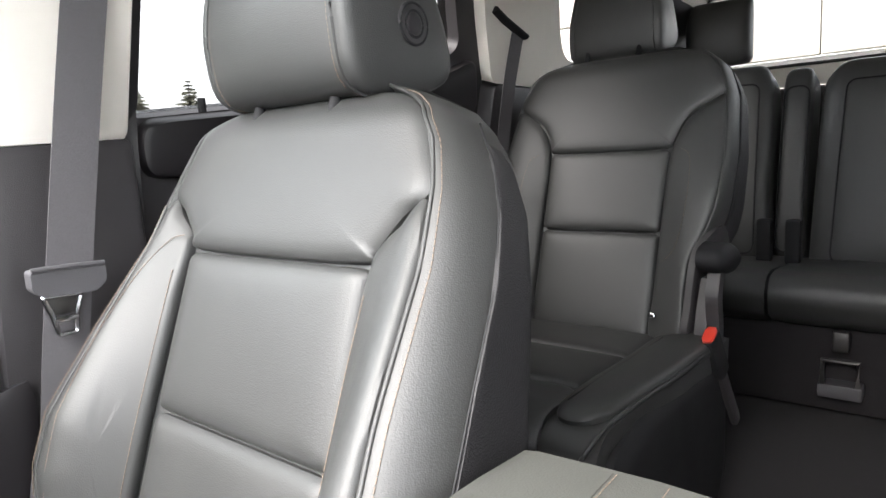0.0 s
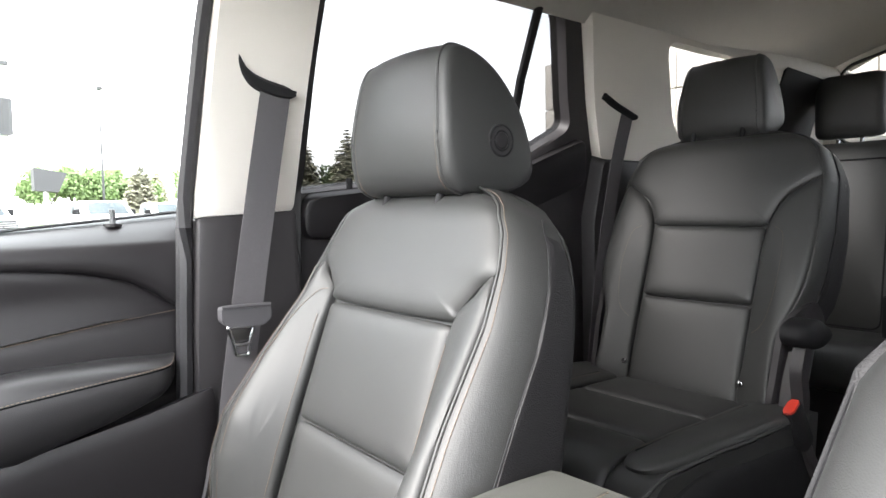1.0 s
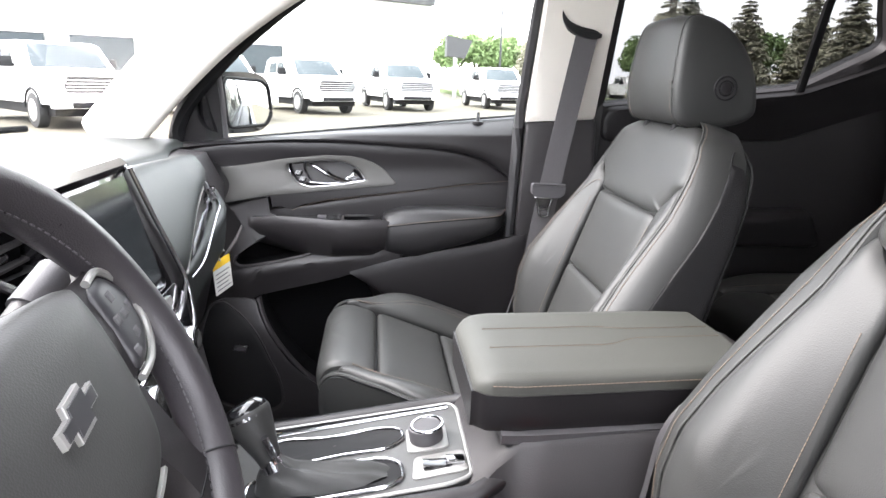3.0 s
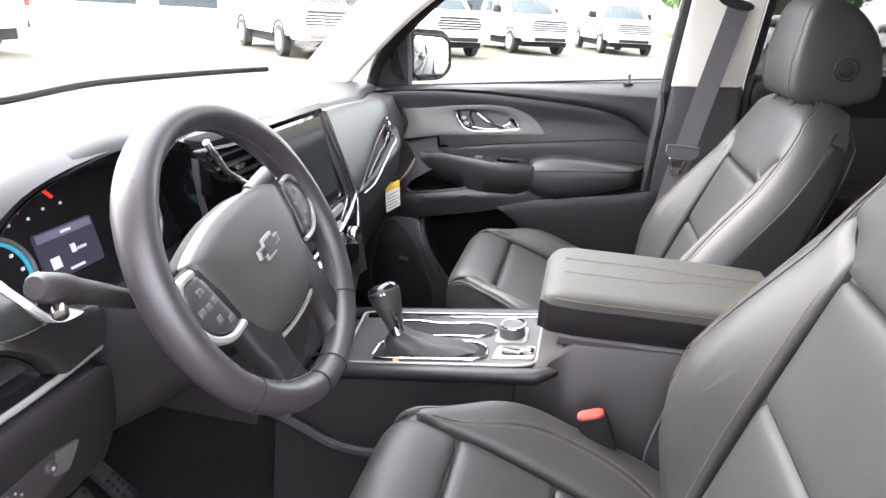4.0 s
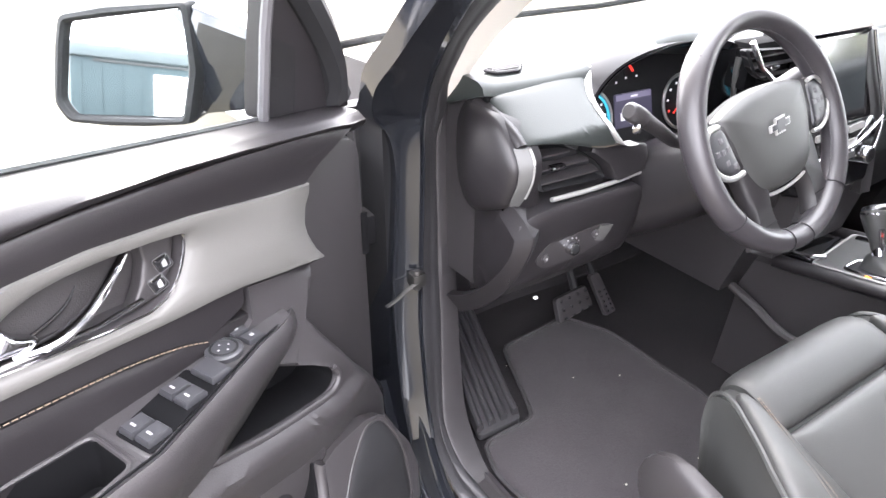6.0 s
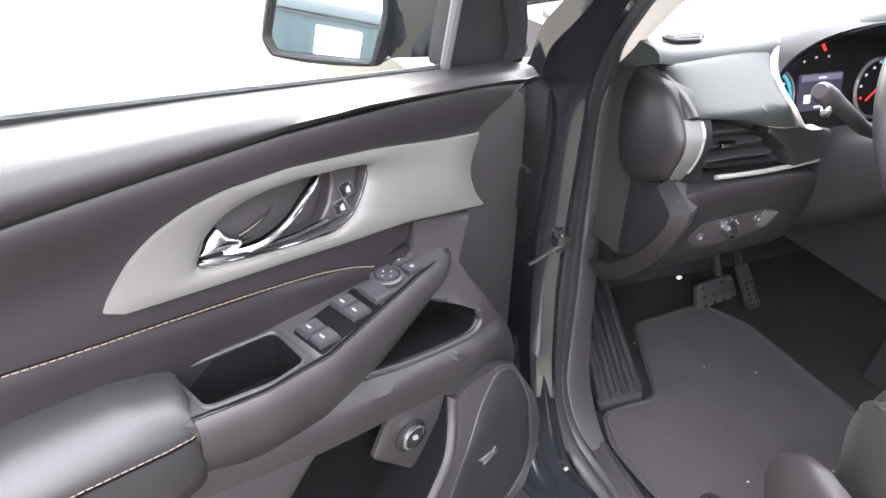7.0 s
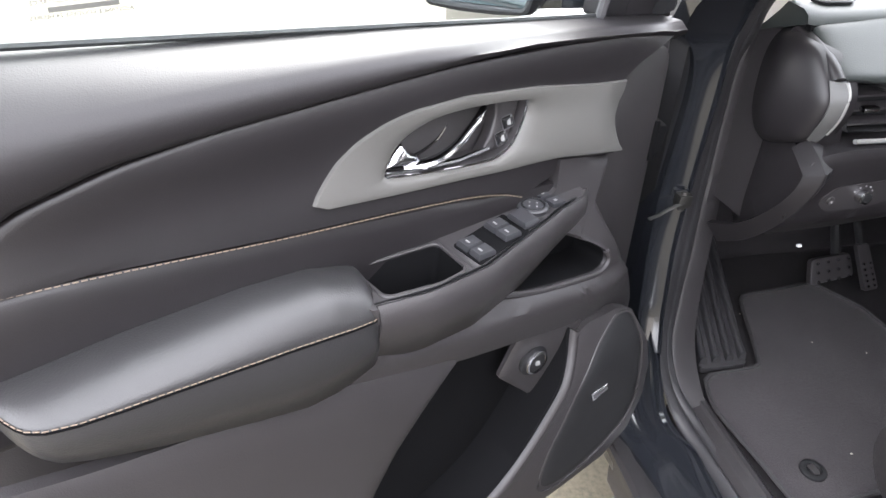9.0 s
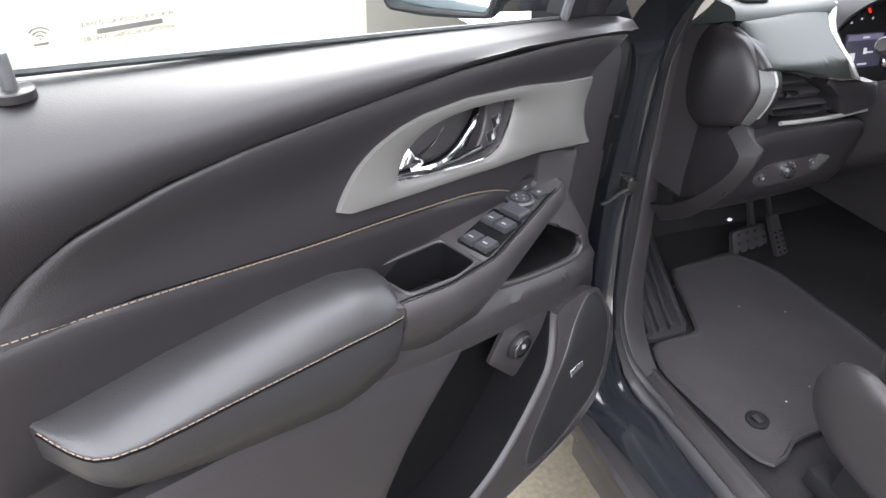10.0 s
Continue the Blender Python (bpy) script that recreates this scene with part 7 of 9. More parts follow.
V_ = lambda a, b, h=0.0: W(a * math.cos(ro) - b * math.sin(ro), a * math.sin(ro) + b * math.cos(ro), h)
air = [(-0.097, 0.034), (-0.088, 0.046), (-0.04, 0.057), (0.0, 0.059), (0.04, 0.057), (0.088, 0.046), (0.097, 0.034), (0.089, -0.010), (0.072, -0.052), (0.048, -0.073), (0.0, -0.079), (-0.048, -0.073), (-0.072, -0.052), (-0.089, -0.010)]
hub = part("hub_cover", puff(smooth_closed(air, 80), lambda a, b: V_(float(a), float(b), -0.002), WN, 0.017, 9, 3.6, skirt=0.012), LEATHER, wheel, "black grained hub cover")
part("hub_back", puff(smooth_closed([(1.015 * a, 1.0 * b) for a, b in air], 60), lambda a, b: V_(float(a), float(b), -0.014), WN, 0.008, 5, 6.0, skirt=0.012), BLACK, wheel)
cross = [(-0.026, 0.004), (-0.012, 0.004), (-0.010, 0.011), (0.014, 0.011), (0.013, 0.004), (0.026, 0.004), (0.024, -0.006), (0.010, -0.006), (0.009, -0.013), (-0.014, -0.013), (-0.013, -0.006), (-0.027, -0.006)]
em = part("emblem", slab([(a * 0.9 + 0.15 * b, b * 0.9 + 0.004) for a, b in cross], lambda a, b: V_(float(a), float(b), 0.0185), WN, 0.006, 0.001), SILVER, hub, "plain bright emblem")
part("emblem_face", slab([(a * 0.78 + 0.13 * b, b * 0.66 + 0.0037) for a, b in cross], lambda a, b: V_(float(a), float(b), 0.0195), WN, 0.002, 0.0004), SWITCH, em)
part("hub_trim", tube([V_(a, b, 0.000) for a, b in smooth_open([(-0.084, -0.030), (-0.073, -0.056), (-0.048, -0.0775), (0.0, -0.083), (0.048, -0.0775), (0.073, -0.056), (0.084, -0.030)], 40)], 0.0026, 6), SILVER, wheel, "satin silver trim under the hub")
for s in (-1, 1):
    sp = part("side_spoke", loft([[V_(s * x, b, h) for b, h in ((y1, -0.004), (y1 - 0.008, 0.004), ((y1 + y0) / 2, 0.006), (y0 + 0.008, 0.004), (y0, -0.004), (y0 + 0.004, -0.018), (y1 - 0.004, -0.018))] for x, y0, y1 in ((0.078, -0.034, 0.042), (0.10, -0.034, 0.042), (0.12, -0.028, 0.040), (0.136, -0.020, 0.040), (0.148, -0.026, 0.050))]), VINYL, wheel, "black wheel spoke", sharp=50)
    ol = rounded([(s * 0.100, 0.034), (s * 0.126, 0.034), (s * 0.139, 0.014), (s * 0.132, -0.012), (s * 0.112, -0.027), (s * 0.088, -0.029), (s * 0.093, -0.008)], 0.009)
    pd_ = part("button_pad", puff(ol, lambda a, b: V_(float(a), float(b), 0.005), WN, 0.004, 5, 5.0, skirt=0.006), SWITCH, sp, "dark button pad")
    part("spoke_trim", tube([V_(s * a, b, 0.0055) for a, b in smooth_open([(0.106, 0.037), (0.128, 0.036), (0.142, 0.015), (0.135, -0.015), (0.113, -0.031), (0.086, -0.032)], 30)], 0.0030 if s > 0 else 0.0042, 8), SILVER, sp, "satin silver spoke trim")
    for da, db in ((0.114, 0.020), (0.104, 0.006), (0.126, 0.006), (0.113, -0.010), (0.115, 0.005), (0.100, -0.018)):
        part("button", puff(rounded([(s * da - 0.0045, db - 0.004), (s * da - 0.0045, db + 0.004), (s * da + 0.0045, db + 0.004), (s * da + 0.0045, db - 0.004)], 0.0015), lambda a, b: V_(float(a), float(b), 0.0085), WN, 0.001, 3, 4.0, skirt=0.003), PLASTIC_GREY, pd_)
    ls = part("lower_spoke", loft([[V_(s * x + dx, y, h) for dx, h in ((-w / 2, -0.004), (-w / 2 * 0.75, 0.004), (w / 2 * 0.75, 0.004), (w / 2, -0.004), (w / 2, -0.018), (-w / 2, -0.018))] for x, y, w in ((0.060, -0.035, 0.060), (0.064, -0.070, 0.048), (0.066, -0.095, 0.041), (0.067, -0.118, 0.046), (0.068, -0.138, 0.064))]), VINYL, wheel, "black lower spoke", sharp=50)
    part("seam", tube([V_(s * 0.067 + q * 0.022, -0.114, 0.0035) for q in (-0.85, -0.4, 0, 0.4, 0.85)], 0.0011, 6), BLACK, ls)
# column and stalks
col = thing("steering_column", WC - WN * 0.18 - Vector((0, 0, 0.05)), "black steering column shroud with stalks", "steering column")
part("shroud", loft([[WC + Vector((r * math.copysign(abs(math.cos(t)) ** 0.7, math.cos(t)), 0, 0)) + WU * (rb * math.copysign(abs(math.sin(t)) ** 0.7, math.sin(t)) + off) - WN * d for t in [k * math.pi / 14 for k in range(28)]] for d, r, rb, off in ((0.035, 0.045, 0.040, -0.022), (0.05, 0.062, 0.052, -0.030), (0.10, 0.072, 0.062, -0.038), (0.18, 0.085, 0.072, -0.044), (0.26, 0.09, 0.070, -0.055))]), VINYL, col, "black column shroud", sharp=50)
st = part("indicator_stalk", tube([W(-0.06, 0.005, -0.080), W(-0.105, 0.018, -0.072), W(-0.150, 0.040, -0.056), W(-0.190, 0.058, -0.042)], 0.0095, 12, taper=[0.9, 0.95, 1.05, 1.2]), PLASTIC, col, "black indicator stalk")
part("stalk_tip", tube([W(-0.178, 0.054, -0.046), W(-0.190, 0.058, -0.042), W(-0.212, 0.066, -0.034), W(-0.216, 0.067, -0.033)], 0.0125, 14, taper=[0.85, 1.0, 0.95, 0.7]), PLASTIC, st, "dark stalk tip")
part("stalk_button", disc(W(-0.205, 0.045, -0.036), (-0.6, -0.6, -0.3), 0.006, 0.008, 14), CHROME, st)
st = part("wiper_stalk", tube([W(0.06, 0.03, -0.075), W(0.095, 0.045, -0.06), W(0.13, 0.058, -0.045), W(0.148, 0.064, -0.038)], 0.011, 12, taper=[0.9, 0.95, 1.1, 1.0]), PLASTIC, col, "black wiper stalk")
part("stalk_tip", tube([W(0.118, 0.054, -0.05), W(0.135, 0.060, -0.043), W(0.152, 0.066, -0.036)], 0.0135, 14), PLASTIC_GREY, st)

# ---- centre console ----
con = thing("center_console", (0.02, 0.1, 0.50), "black centre console with silver shifter panel and leather lid", "console")
CP = lambda x, y: Vector((float(x), float(y), 0.850 - 0.15 * float(y)))
UP = (0, 0.15, 1)
# body: side walls and tunnel
loops = []
for y in np.linspace(-0.42, 0.46, 30):
    t = 0.838 - 0.15 * y if y > -0.02 else 0.915
    k = ss(-0.06, 0.02, y)
    t = 0.915 * (1 - k) + (0.838 - 0.15 * y) * k
    w = 0.112 - 0.006 * k
    loops.append([(0.022 + a, y, z) for a, z in ((-w - 0.03, 0.49), (-w - 0.012, 0.62), (-w, 0.74), (-w, t - 0.012), (-w + 0.010, t), (w - 0.010, t), (w, t - 0.012), (w, 0.74), (w + 0.012, 0.62), (w + 0.03, 0.49))])
part("console_body", loft(loops), PLASTIC, con, "black moulded console side", sharp=40)
for x, sx in ((-0.092, -1), (0.136, 1)):
    part("side_rail", tube([(x - sx * 0.016, -0.045, 0.858), (x - sx * 0.008, -0.02, 0.850)] + [tuple(CP(x, y) + Vector((0, 0, -0.008))) for y in np.linspace(0.0, 0.40, 12)], 0.014, 10, taper=[0.6, 0.9] + [1.0] * 12), VINYL, con, "black padded console rail")
    part("side_groove", tube([(x + sx * 0.0, 0.03, 0.845 - 0.022 - k) for k in np.linspace(0, 0.05, 5)], 0.0015, 6), BLACK, con)
part("side_ridge", tube([(-0.118, y, z) for y, z in smooth_open([(0.46, 0.70), (0.40, 0.68), (0.34, 0.655), (0.28, 0.65), (0.20, 0.66)], 16)], 0.010, 8), PLASTIC, con)
# shifter panel
panel = part("shifter_panel", slab(rounded([(-0.080, 0.335), (0.122, 0.36), (0.118, 0.008), (0.10, 0.0), (-0.066, 0.0), (-0.076, 0.03)], 0.012), lambda x, y: CP(x, y) + Vector((0, 0, 0.003)), UP, 0.012, 0.003), PANEL, con, "satin silver shifter panel")
part("panel_rim", tube([CP(x, y) + Vector((0, 0, 0.002)) for x, y in rounded([(-0.080, 0.335), (0.122, 0.36), (0.118, 0.008), (0.10, 0.0), (-0.066, 0.0), (-0.076, 0.03)], 0.012)], 0.0028, 8, closed=True), SILVER, panel, "satin panel rim")
part("bright_strip", slab(rounded([(0.094, 0.345), (0.117, 0.35), (0.113, 0.012), (0.101, 0.012)], 0.005), lambda x, y: CP(x, y) + Vector((0, 0, 0.005)), UP, 0.003, 0.001), CHROME, panel, "polished strip along the panel")
gate = rounded([(-0.068, 0.285), (-0.012, 0.285), (0.002, 0.25), (-0.002, 0.11), (-0.018, 0.088), (-0.055, 0.085), (-0.066, 0.11), (-0.070, 0.25)], 0.012)
part("shifter_boot_well", slab(gate, lambda x, y: CP(x, y) + Vector((0, 0, 0.0045)), UP, 0.003, 0.0006), BLACK, panel, "black shifter gate")
part("gate_rim", tube([CP(x, y) + Vector((0, 0, 0.0055)) for x, y in gate], 0.003, 8, closed=True), CHROME, panel, "chrome gate rim")
# gathered boot and lever
part("shifter_boot", loft([[CP(cx + rx * math.cos(t), cy + ry * math.sin(t)) + Vector((0, 0, h + 0.004 * math.sin(5 * t + h * 60))) for t in [k * math.pi / 12 for k in range(24)]] for h, cx, cy, rx, ry in ((0.004, -0.032, 0.185, 0.028, 0.088), (0.014, -0.032, 0.195, 0.025, 0.076), (0.026, -0.030, 0.225, 0.018, 0.045), (0.036, -0.029, 0.243, 0.013, 0.022), (0.050, -0.028, 0.25, 0.009, 0.010))]), LEATHER, con, "black gathered shifter boot", sharp=60)
lever = thing("gear_shifter", (-0.03, 0.25, 0.85), "black and chrome gear shifter", "gear shifter")
lv = [(-0.028, 0.250, 0.850), (-0.025, 0.257, 0.868), (-0.020, 0.267, 0.888), (-0.014, 0.277, 0.908), (-0.011, 0.282, 0.918)]
part("collar", tube([(-0.030, 0.247, 0.846), (-0.027, 0.253, 0.860)], 0.0150, 16), CHROME, lever, "chrome collar")
part("grip", tube(smooth_open(lv, 14), 0.0300, 22, squash=0.88, taper=[0.48, 0.50, 0.53, 0.57, 0.62, 0.68, 0.74, 0.80, 0.86, 0.92, 0.97, 1.0, 1.02, 1.0, 0.97]), LEATHER, lever, "black leather grip", sharp=60)
part("top_cap", tube([(-0.0115, 0.2812, 0.9160), (-0.0105, 0.2828, 0.9200), (-0.0095, 0.2844, 0.9240), (-0.0085, 0.286, 0.9272), (-0.008, 0.287, 0.9290)], 0.0292, 22, squash=0.88, taper=[1.0, 0.99, 0.92, 0.74, 0.45]), GLOSS_BLACK, lever, "glossy top cap", sharp=60)
part("cap_ring", tube([(-0.0122, 0.2798, 0.9125), (-0.0115, 0.2812, 0.9158)], 0.0306, 22, squash=0.88), CHROME, lever, "chrome ring")
part("grip_strip", tube([(-0.044, 0.255, 0.900), (-0.042, 0.249, 0.880), (-0.038, 0.244, 0.862)], 0.0045, 8), CHROME, lever, "chrome strip")
part("gear_lamp", block(CP(-0.073, 0.238) + Vector((-0.003, -0.005, 0.002)), CP(-0.073, 0.238) + Vector((0.003, 0.005, 0.006)), 0.001), LIT_ORANGE, panel, "small orange gear lamp")
# cup holders: two joined wells without depth, their shade painted flat black
cup = rounded([(0.028, 0.275), (0.072, 0.285), (0.084, 0.25), (0.070, 0.19), (0.076, 0.12), (0.066, 0.085), (0.034, 0.080), (0.018, 0.11), (0.022, 0.165), (0.016, 0.22)], 0.02)
cup_c = cup.mean(axis=0)
part("cup_shade", loft([[CP(*(cup_c + (q - cup_c) * f)) + Vector((0, 0, h)) for q in cup] for f, h in ((1.0, 0.0048), (0.97, 0.0044), (0.96, 0.0040), (0.3, 0.0040), (0.02, 0.0040))], caps=False), BLACK, panel, "flat black shape for the shaded cup holder wells")
part("cup_rim", tube([CP(x, y) + Vector((0, 0, 0.0052)) for x, y in cup], 0.0022, 8, closed=True), CHROME, panel, "chrome cup holder rim")
# drive mode dial and brake switch
part("dial_plate", slab(rounded([(0.000, 0.078), (0.062, 0.078), (0.062, 0.022), (0.000, 0.022)], 0.010), lambda x, y: CP(x, y) + Vector((0, 0, 0.0055)), UP, 0.003, 0.001), SILVER, panel)
dl = part("mode_dial", disc(CP(0.030, 0.050) + Vector((0, 0, 0.004)), UP, 0.0235, 0.022, 32, 0.12), PLASTIC_GREY, panel, "grey drive mode dial with bright rim")
part("dial_rim", tube([CP(0.030 + 0.021 * math.cos(t), 0.050 + 0.021 * math.sin(t)) + Vector((0, 0, 0.0255)) for t in np.linspace(0, 2 * math.pi, 32, endpoint=False)], 0.0025, 6, closed=True), CHROME, dl)
part("brake_plate", slab(rounded([(-0.060, 0.075), (-0.012, 0.070), (-0.010, 0.004), (-0.056, 0.004)], 0.008), lambda x, y: CP(x, y) + Vector((0, 0, 0.0055)), UP, 0.003, 0.001), SILVER, panel)
bs = part("brake_switch", block(CP(-0.036, 0.036) + Vector((-0.010, -0.026, 0.003)), CP(-0.036, 0.036) + Vector((0.010, 0.024, 0.0075)), 0.003), GLOSS_BLACK, panel, "parking brake switch")
part("switch_face", block(CP(-0.036, 0.018) + Vector((-0.008, -0.012, 0.006)), CP(-0.036, 0.018) + Vector((0.008, 0.012, 0.012)), 0.003), CHROME, bs)
part("front_bin", slab(rounded([(-0.060, 0.43), (0.10, 0.43), (0.10, 0.37), (-0.06, 0.345)], 0.012), lambda x, y: CP(x, y) + Vector((0, 0, 0.0)), UP, 0.02, 0.002), GLOSS_BLACK, con, "black tray ahead of the shifter")
part("bin_trim", tube([CP(-0.070, 0.40) + Vector((0, 0, 0.012)), CP(-0.072, 0.345) + Vector((0, 0, 0.012)), CP(-0.045, 0.33) + Vector((0, 0, 0.008))], 0.004, 8), CHROME, con)
# padded lid
def lid_half(y):
    return lerp_table([(-0.36, 0.100), (-0.30, 0.108), (-0.05, 0.112), (-0.012, 0.106), (0.004, 0.090)], y)
loops = []
for y in list(np.linspace(-0.36, -0.05, 14)) + [-0.035, -0.024, -0.015, -0.008, -0.002, 0.002, 0.004]:
    w = lid_half(y)
    c = 0.028 - 0.03 * (y + 0.0)
    k = min(1, max(0, (y + 0.035) / 0.039))
    drop = 0.022 * (1 - (1 - k * k) ** 0.5)
    tz = 0.990 - drop
    e = 1 - drop / 0.075
    loops.append([(c + a * w, y, tz + b * e) for a, b in ((-0.95, -0.070), (-0.985, -0.060), (-1.0, -0.040), (-1.005, -0.014), (-0.995, -0.005), (-0.965, -0.0005), (-0.85, 0.0015), (-0.4, 0.003), (0, 0.004), (0.4, 0.003), (0.85, 0.0015), (0.965, -0.0005), (0.995, -0.005), (1.005, -0.014), (1.0, -0.040), (0.985, -0.060), (0.95, -0.070))])
lid = part("console_lid", loft(loops), LID_LEATHER, con, "grey-black leather console lid with stitching", sharp=60)
# band round the lid, darker vinyl for the side turned from the light
loops = []
for y in list(np.linspace(-0.358, -0.05, 12)) + [-0.035, -0.022, -0.012, -0.004, 0.002, 0.006]:
    w = lid_half(min(y, 0.003)) + 0.0012
    loops.append([(0.028 - 0.03 * y + q * w, y, z) for q, z in ((-0.955, 0.919), (-0.99, 0.928), (-1.008, 0.945), (-1.008, 0.968), (1.008, 0.968), (1.008, 0.945), (0.99, 0.928), (0.955, 0.919))])
part("lid_skirt", loft(loops), VINYL, lid, "lid side coloured darker because it faces sideways", sharp=50)
for side_ in (-1, 1):
    stitches([(0.028 - 0.03 * y + side_ * lid_half(y) * 1.006, y, 0.9800) for y in np.linspace(-0.02, -0.35, 40)], THREAD, lid, 0.006, 0.0045)
for off, bend in ((-0.028, 0.020), (0.035, -0.010)):
    ln = [(0.028 - 0.03 * y + off + bend * ss(-0.18, -0.24, y), y, 0.9942) for y in np.linspace(-0.028, -0.355, 40)]
    stitches(ln, THREAD, lid, 0.005, 0.0034, 0.0005)
    part("seam", tube([(x + 0.0035, y, z - 0.0012) for x, y, z in ln], 0.0011, 6), LID_LEATHER, lid)
part("lid_base", loft([[(0.028 - 0.03 * y + a * lid_half(y), y, z) for a, z in ((-1.03, 0.905), (-1.05, 0.918), (-0.9, 0.922), (0.9, 0.922), (1.05, 0.918), (1.03, 0.905))] for y in np.linspace(-0.37, -0.03, 10)]), PLASTIC_GREY, con, "grey lid base strip", sharp=40)
part("console_rear", block((-0.075, -0.42, 0.62), (0.135, -0.365, 0.965), 0.02), PLASTIC, con, "black console rear end")

# ---- seat belt buckles ----
def buckle(at, axis, label):
    b = thing("belt_buckle", at, label, "seat belt buckle", "belt buckles")
    ax = Vector(axis).normalized()
    at = Vector(at)
    x = ax.orthogonal().normalized()
    x = Vector((1, 0, 0)) - ax * ax.x
    x.normalize()
    y = ax.cross(x)
    def box(h0, h1, w, d, f=1.0):
        return loft([[at + ax * h + x * (a * w * k) + y * (c * d * k) for a, c in ((-1, -0.6), (-0.6, -1), (0.6, -1), (1, -0.6), (1, 0.6), (0.6, 1), (-0.6, 1), (-1, 0.6))] for h, k in ((h0, 0.85), (h0 + 0.1 * (h1 - h0), 1), (h1 - 0.1 * (h1 - h0), f), (h1, f * 0.93))])
    part("housing", box(0.0, 0.085, 0.012, 0.022, 1.05), BLACK, b, "black buckle housing")
    part("release_button", box(0.080, 0.0890, 0.0100, 0.0195), RED, b, "red release button")
    part("stem", box(-0.12, 0.0, 0.007, 0.014), PLASTIC, b)
    return b


buckle((-0.150, -0.125, 0.752), (-0.05, 0.38, 0.92), "black belt buckle with red button beside the console")
buckle((0.212, -1.135, 0.800), (0.1, 0.45, 0.88), "black belt buckle with red button beside the rear seat")

# ---- seat belts ----
def belt(points, width, across, name, label):
    b = thing("seat_belt", points[0], label, "seat belt", "seat belts")
    pts = [Vector(p) for p in points]
    loops = []
    n = 26
    sm = smooth_open(points, n)
    for p in sm:
        p = Vector(p)
        a = Vector(across).normalized()
        loops.append([p - a * width / 2 + Vector((-0.0006, 0, 0)), p + a * width / 2 + Vector((-0.0006, 0, 0)), p + a * width / 2 + Vector((0.0006, 0, 0)), p - a * width / 2 + Vector((0.0006, 0, 0))])
    part("webbing", loft(loops), WEBBING, b, "grey woven webbing", sharp=30)
    return b


fb = belt([(0.690, -0.345, 1.437), (0.694, -0.318, 1.28), (0.694, -0.285, 1.085), (0.692, -0.262, 0.94), (0.70, -0.235, 0.70)], 0.050, (0.0, 1, 0.12), "front", "grey seat belt on the centre pillar")
part("guide", loft([[(0.692 + dx, y, z + dz) for dx, dz in ((-0.010, -0.010 * k), (-0.012, 0.004), (0.004, 0.016 * k), (0.012, 0.0), (0.004, -0.012 * k))] for y, z, k in [(a, b, c) for (a, b), c in zip(smooth_open([(-0.283, 1.476), (-0.300, 1.452), (-0.330, 1.438), (-0.375, 1.430)], 14), [0.4, 0.8, 1, 1, 1, 1, 1, 1, 1, 1, 1, 1, 0.9, 0.7, 0.4])]]), BLACK, fb, "black belt guide loop", sharp=50)
part("slider", loft([[(0.684 + dx, y, z + dz) for y, z in rounded([(-0.318, 1.098), (-0.240, 1.100), (-0.240, 1.078), (-0.250, 1.070), (-0.306, 1.068), (-0.318, 1.078)], 0.005, 4, 3)] for dx, dz in ((0.010, 0.0), (-0.006, 0.0), (-0.009, -0.001))]), PLASTIC_GREY, fb, "grey belt stop", sharp=40)
part("slider_lip", tube([(0.676, -0.317, 1.098), (0.675, -0.279, 1.100), (0.676, -0.241, 1.100)], 0.0032, 8), PLASTIC_GREY, fb)
tg = part("tongue", tube([(0.680, y, z) for y, z in rounded([(-0.290, 1.068), (-0.250, 1.069), (-0.258, 1.046), (-0.262, 1.024), (-0.281, 1.024), (-0.283, 1.046)], 0.004, 4, 3)], 0.0030, 8, closed=True), CHROME, fb, "bright steel belt tongue")
part("bar", tube([(0.680, -0.283, 1.042), (0.679, -0.272, 1.041), (0.680, -0.259, 1.042)], 0.0036, 8), CHROME, tg)
part("plate", slab(rounded([(-0.287, 1.068), (-0.252, 1.068), (-0.259, 1.046), (-0.282, 1.046)], 0.003, 4, 3), plane((0.684, 0, 0), (0, 1, 0), (0, 0, 1)), (-1, 0, 0), 0.003, 0.0008), STEEL, tg)
rb = belt([(0.700, -1.285, 1.470), (0.712, -1.25, 1.32), (0.715, -1.20, 1.08), (0.715, -1.165, 0.82)], 0.048, (0.0, 1, 0.1), "rear", "dark seat belt on the rear pillar")
part("guide", tube([(0.690, -1.175, 1.507), (0.692, -1.22, 1.49), (0.698, -1.312, 1.466)], 0.012, 10, squash=0.6), BLACK, rb, "black belt guide loop")

# ---- footwell ----
mat = thing("floor_mat", (-0.46, 0.45, 0.503), "grey carpet floor mat with bound edge", "floor mat")
MS = lambda x, y: Vector((float(x), float(y), 0.506 + 0.004 * noise.noise((x * 9, y * 9, 3)) + 0.55 * max(0, float(y) - 0.76)))
mo = rounded([(-0.712, 0.523), (-0.590, 0.526), (-0.572, 0.56), (-0.500, 0.74), (-0.30, 0.76), (-0.245, 0.66), (-0.24, 0.40), (-0.26, 0.25), (-0.34, 0.234), (-0.590, 0.236), (-0.640, 0.226), (-0.668, 0.200), (-0.700, 0.202), (-0.716, 0.25), (-0.736, 0.45)], 0.022)
part("carpet", puff(radial(mo, (-0.45, 0.45), 110), MS, (0, 0, 1), 0.006, 9, 20.0, skirt=0.004, centre=(-0.45, 0.45)), MAT, mat, "grey looped carpet", sharp=60)
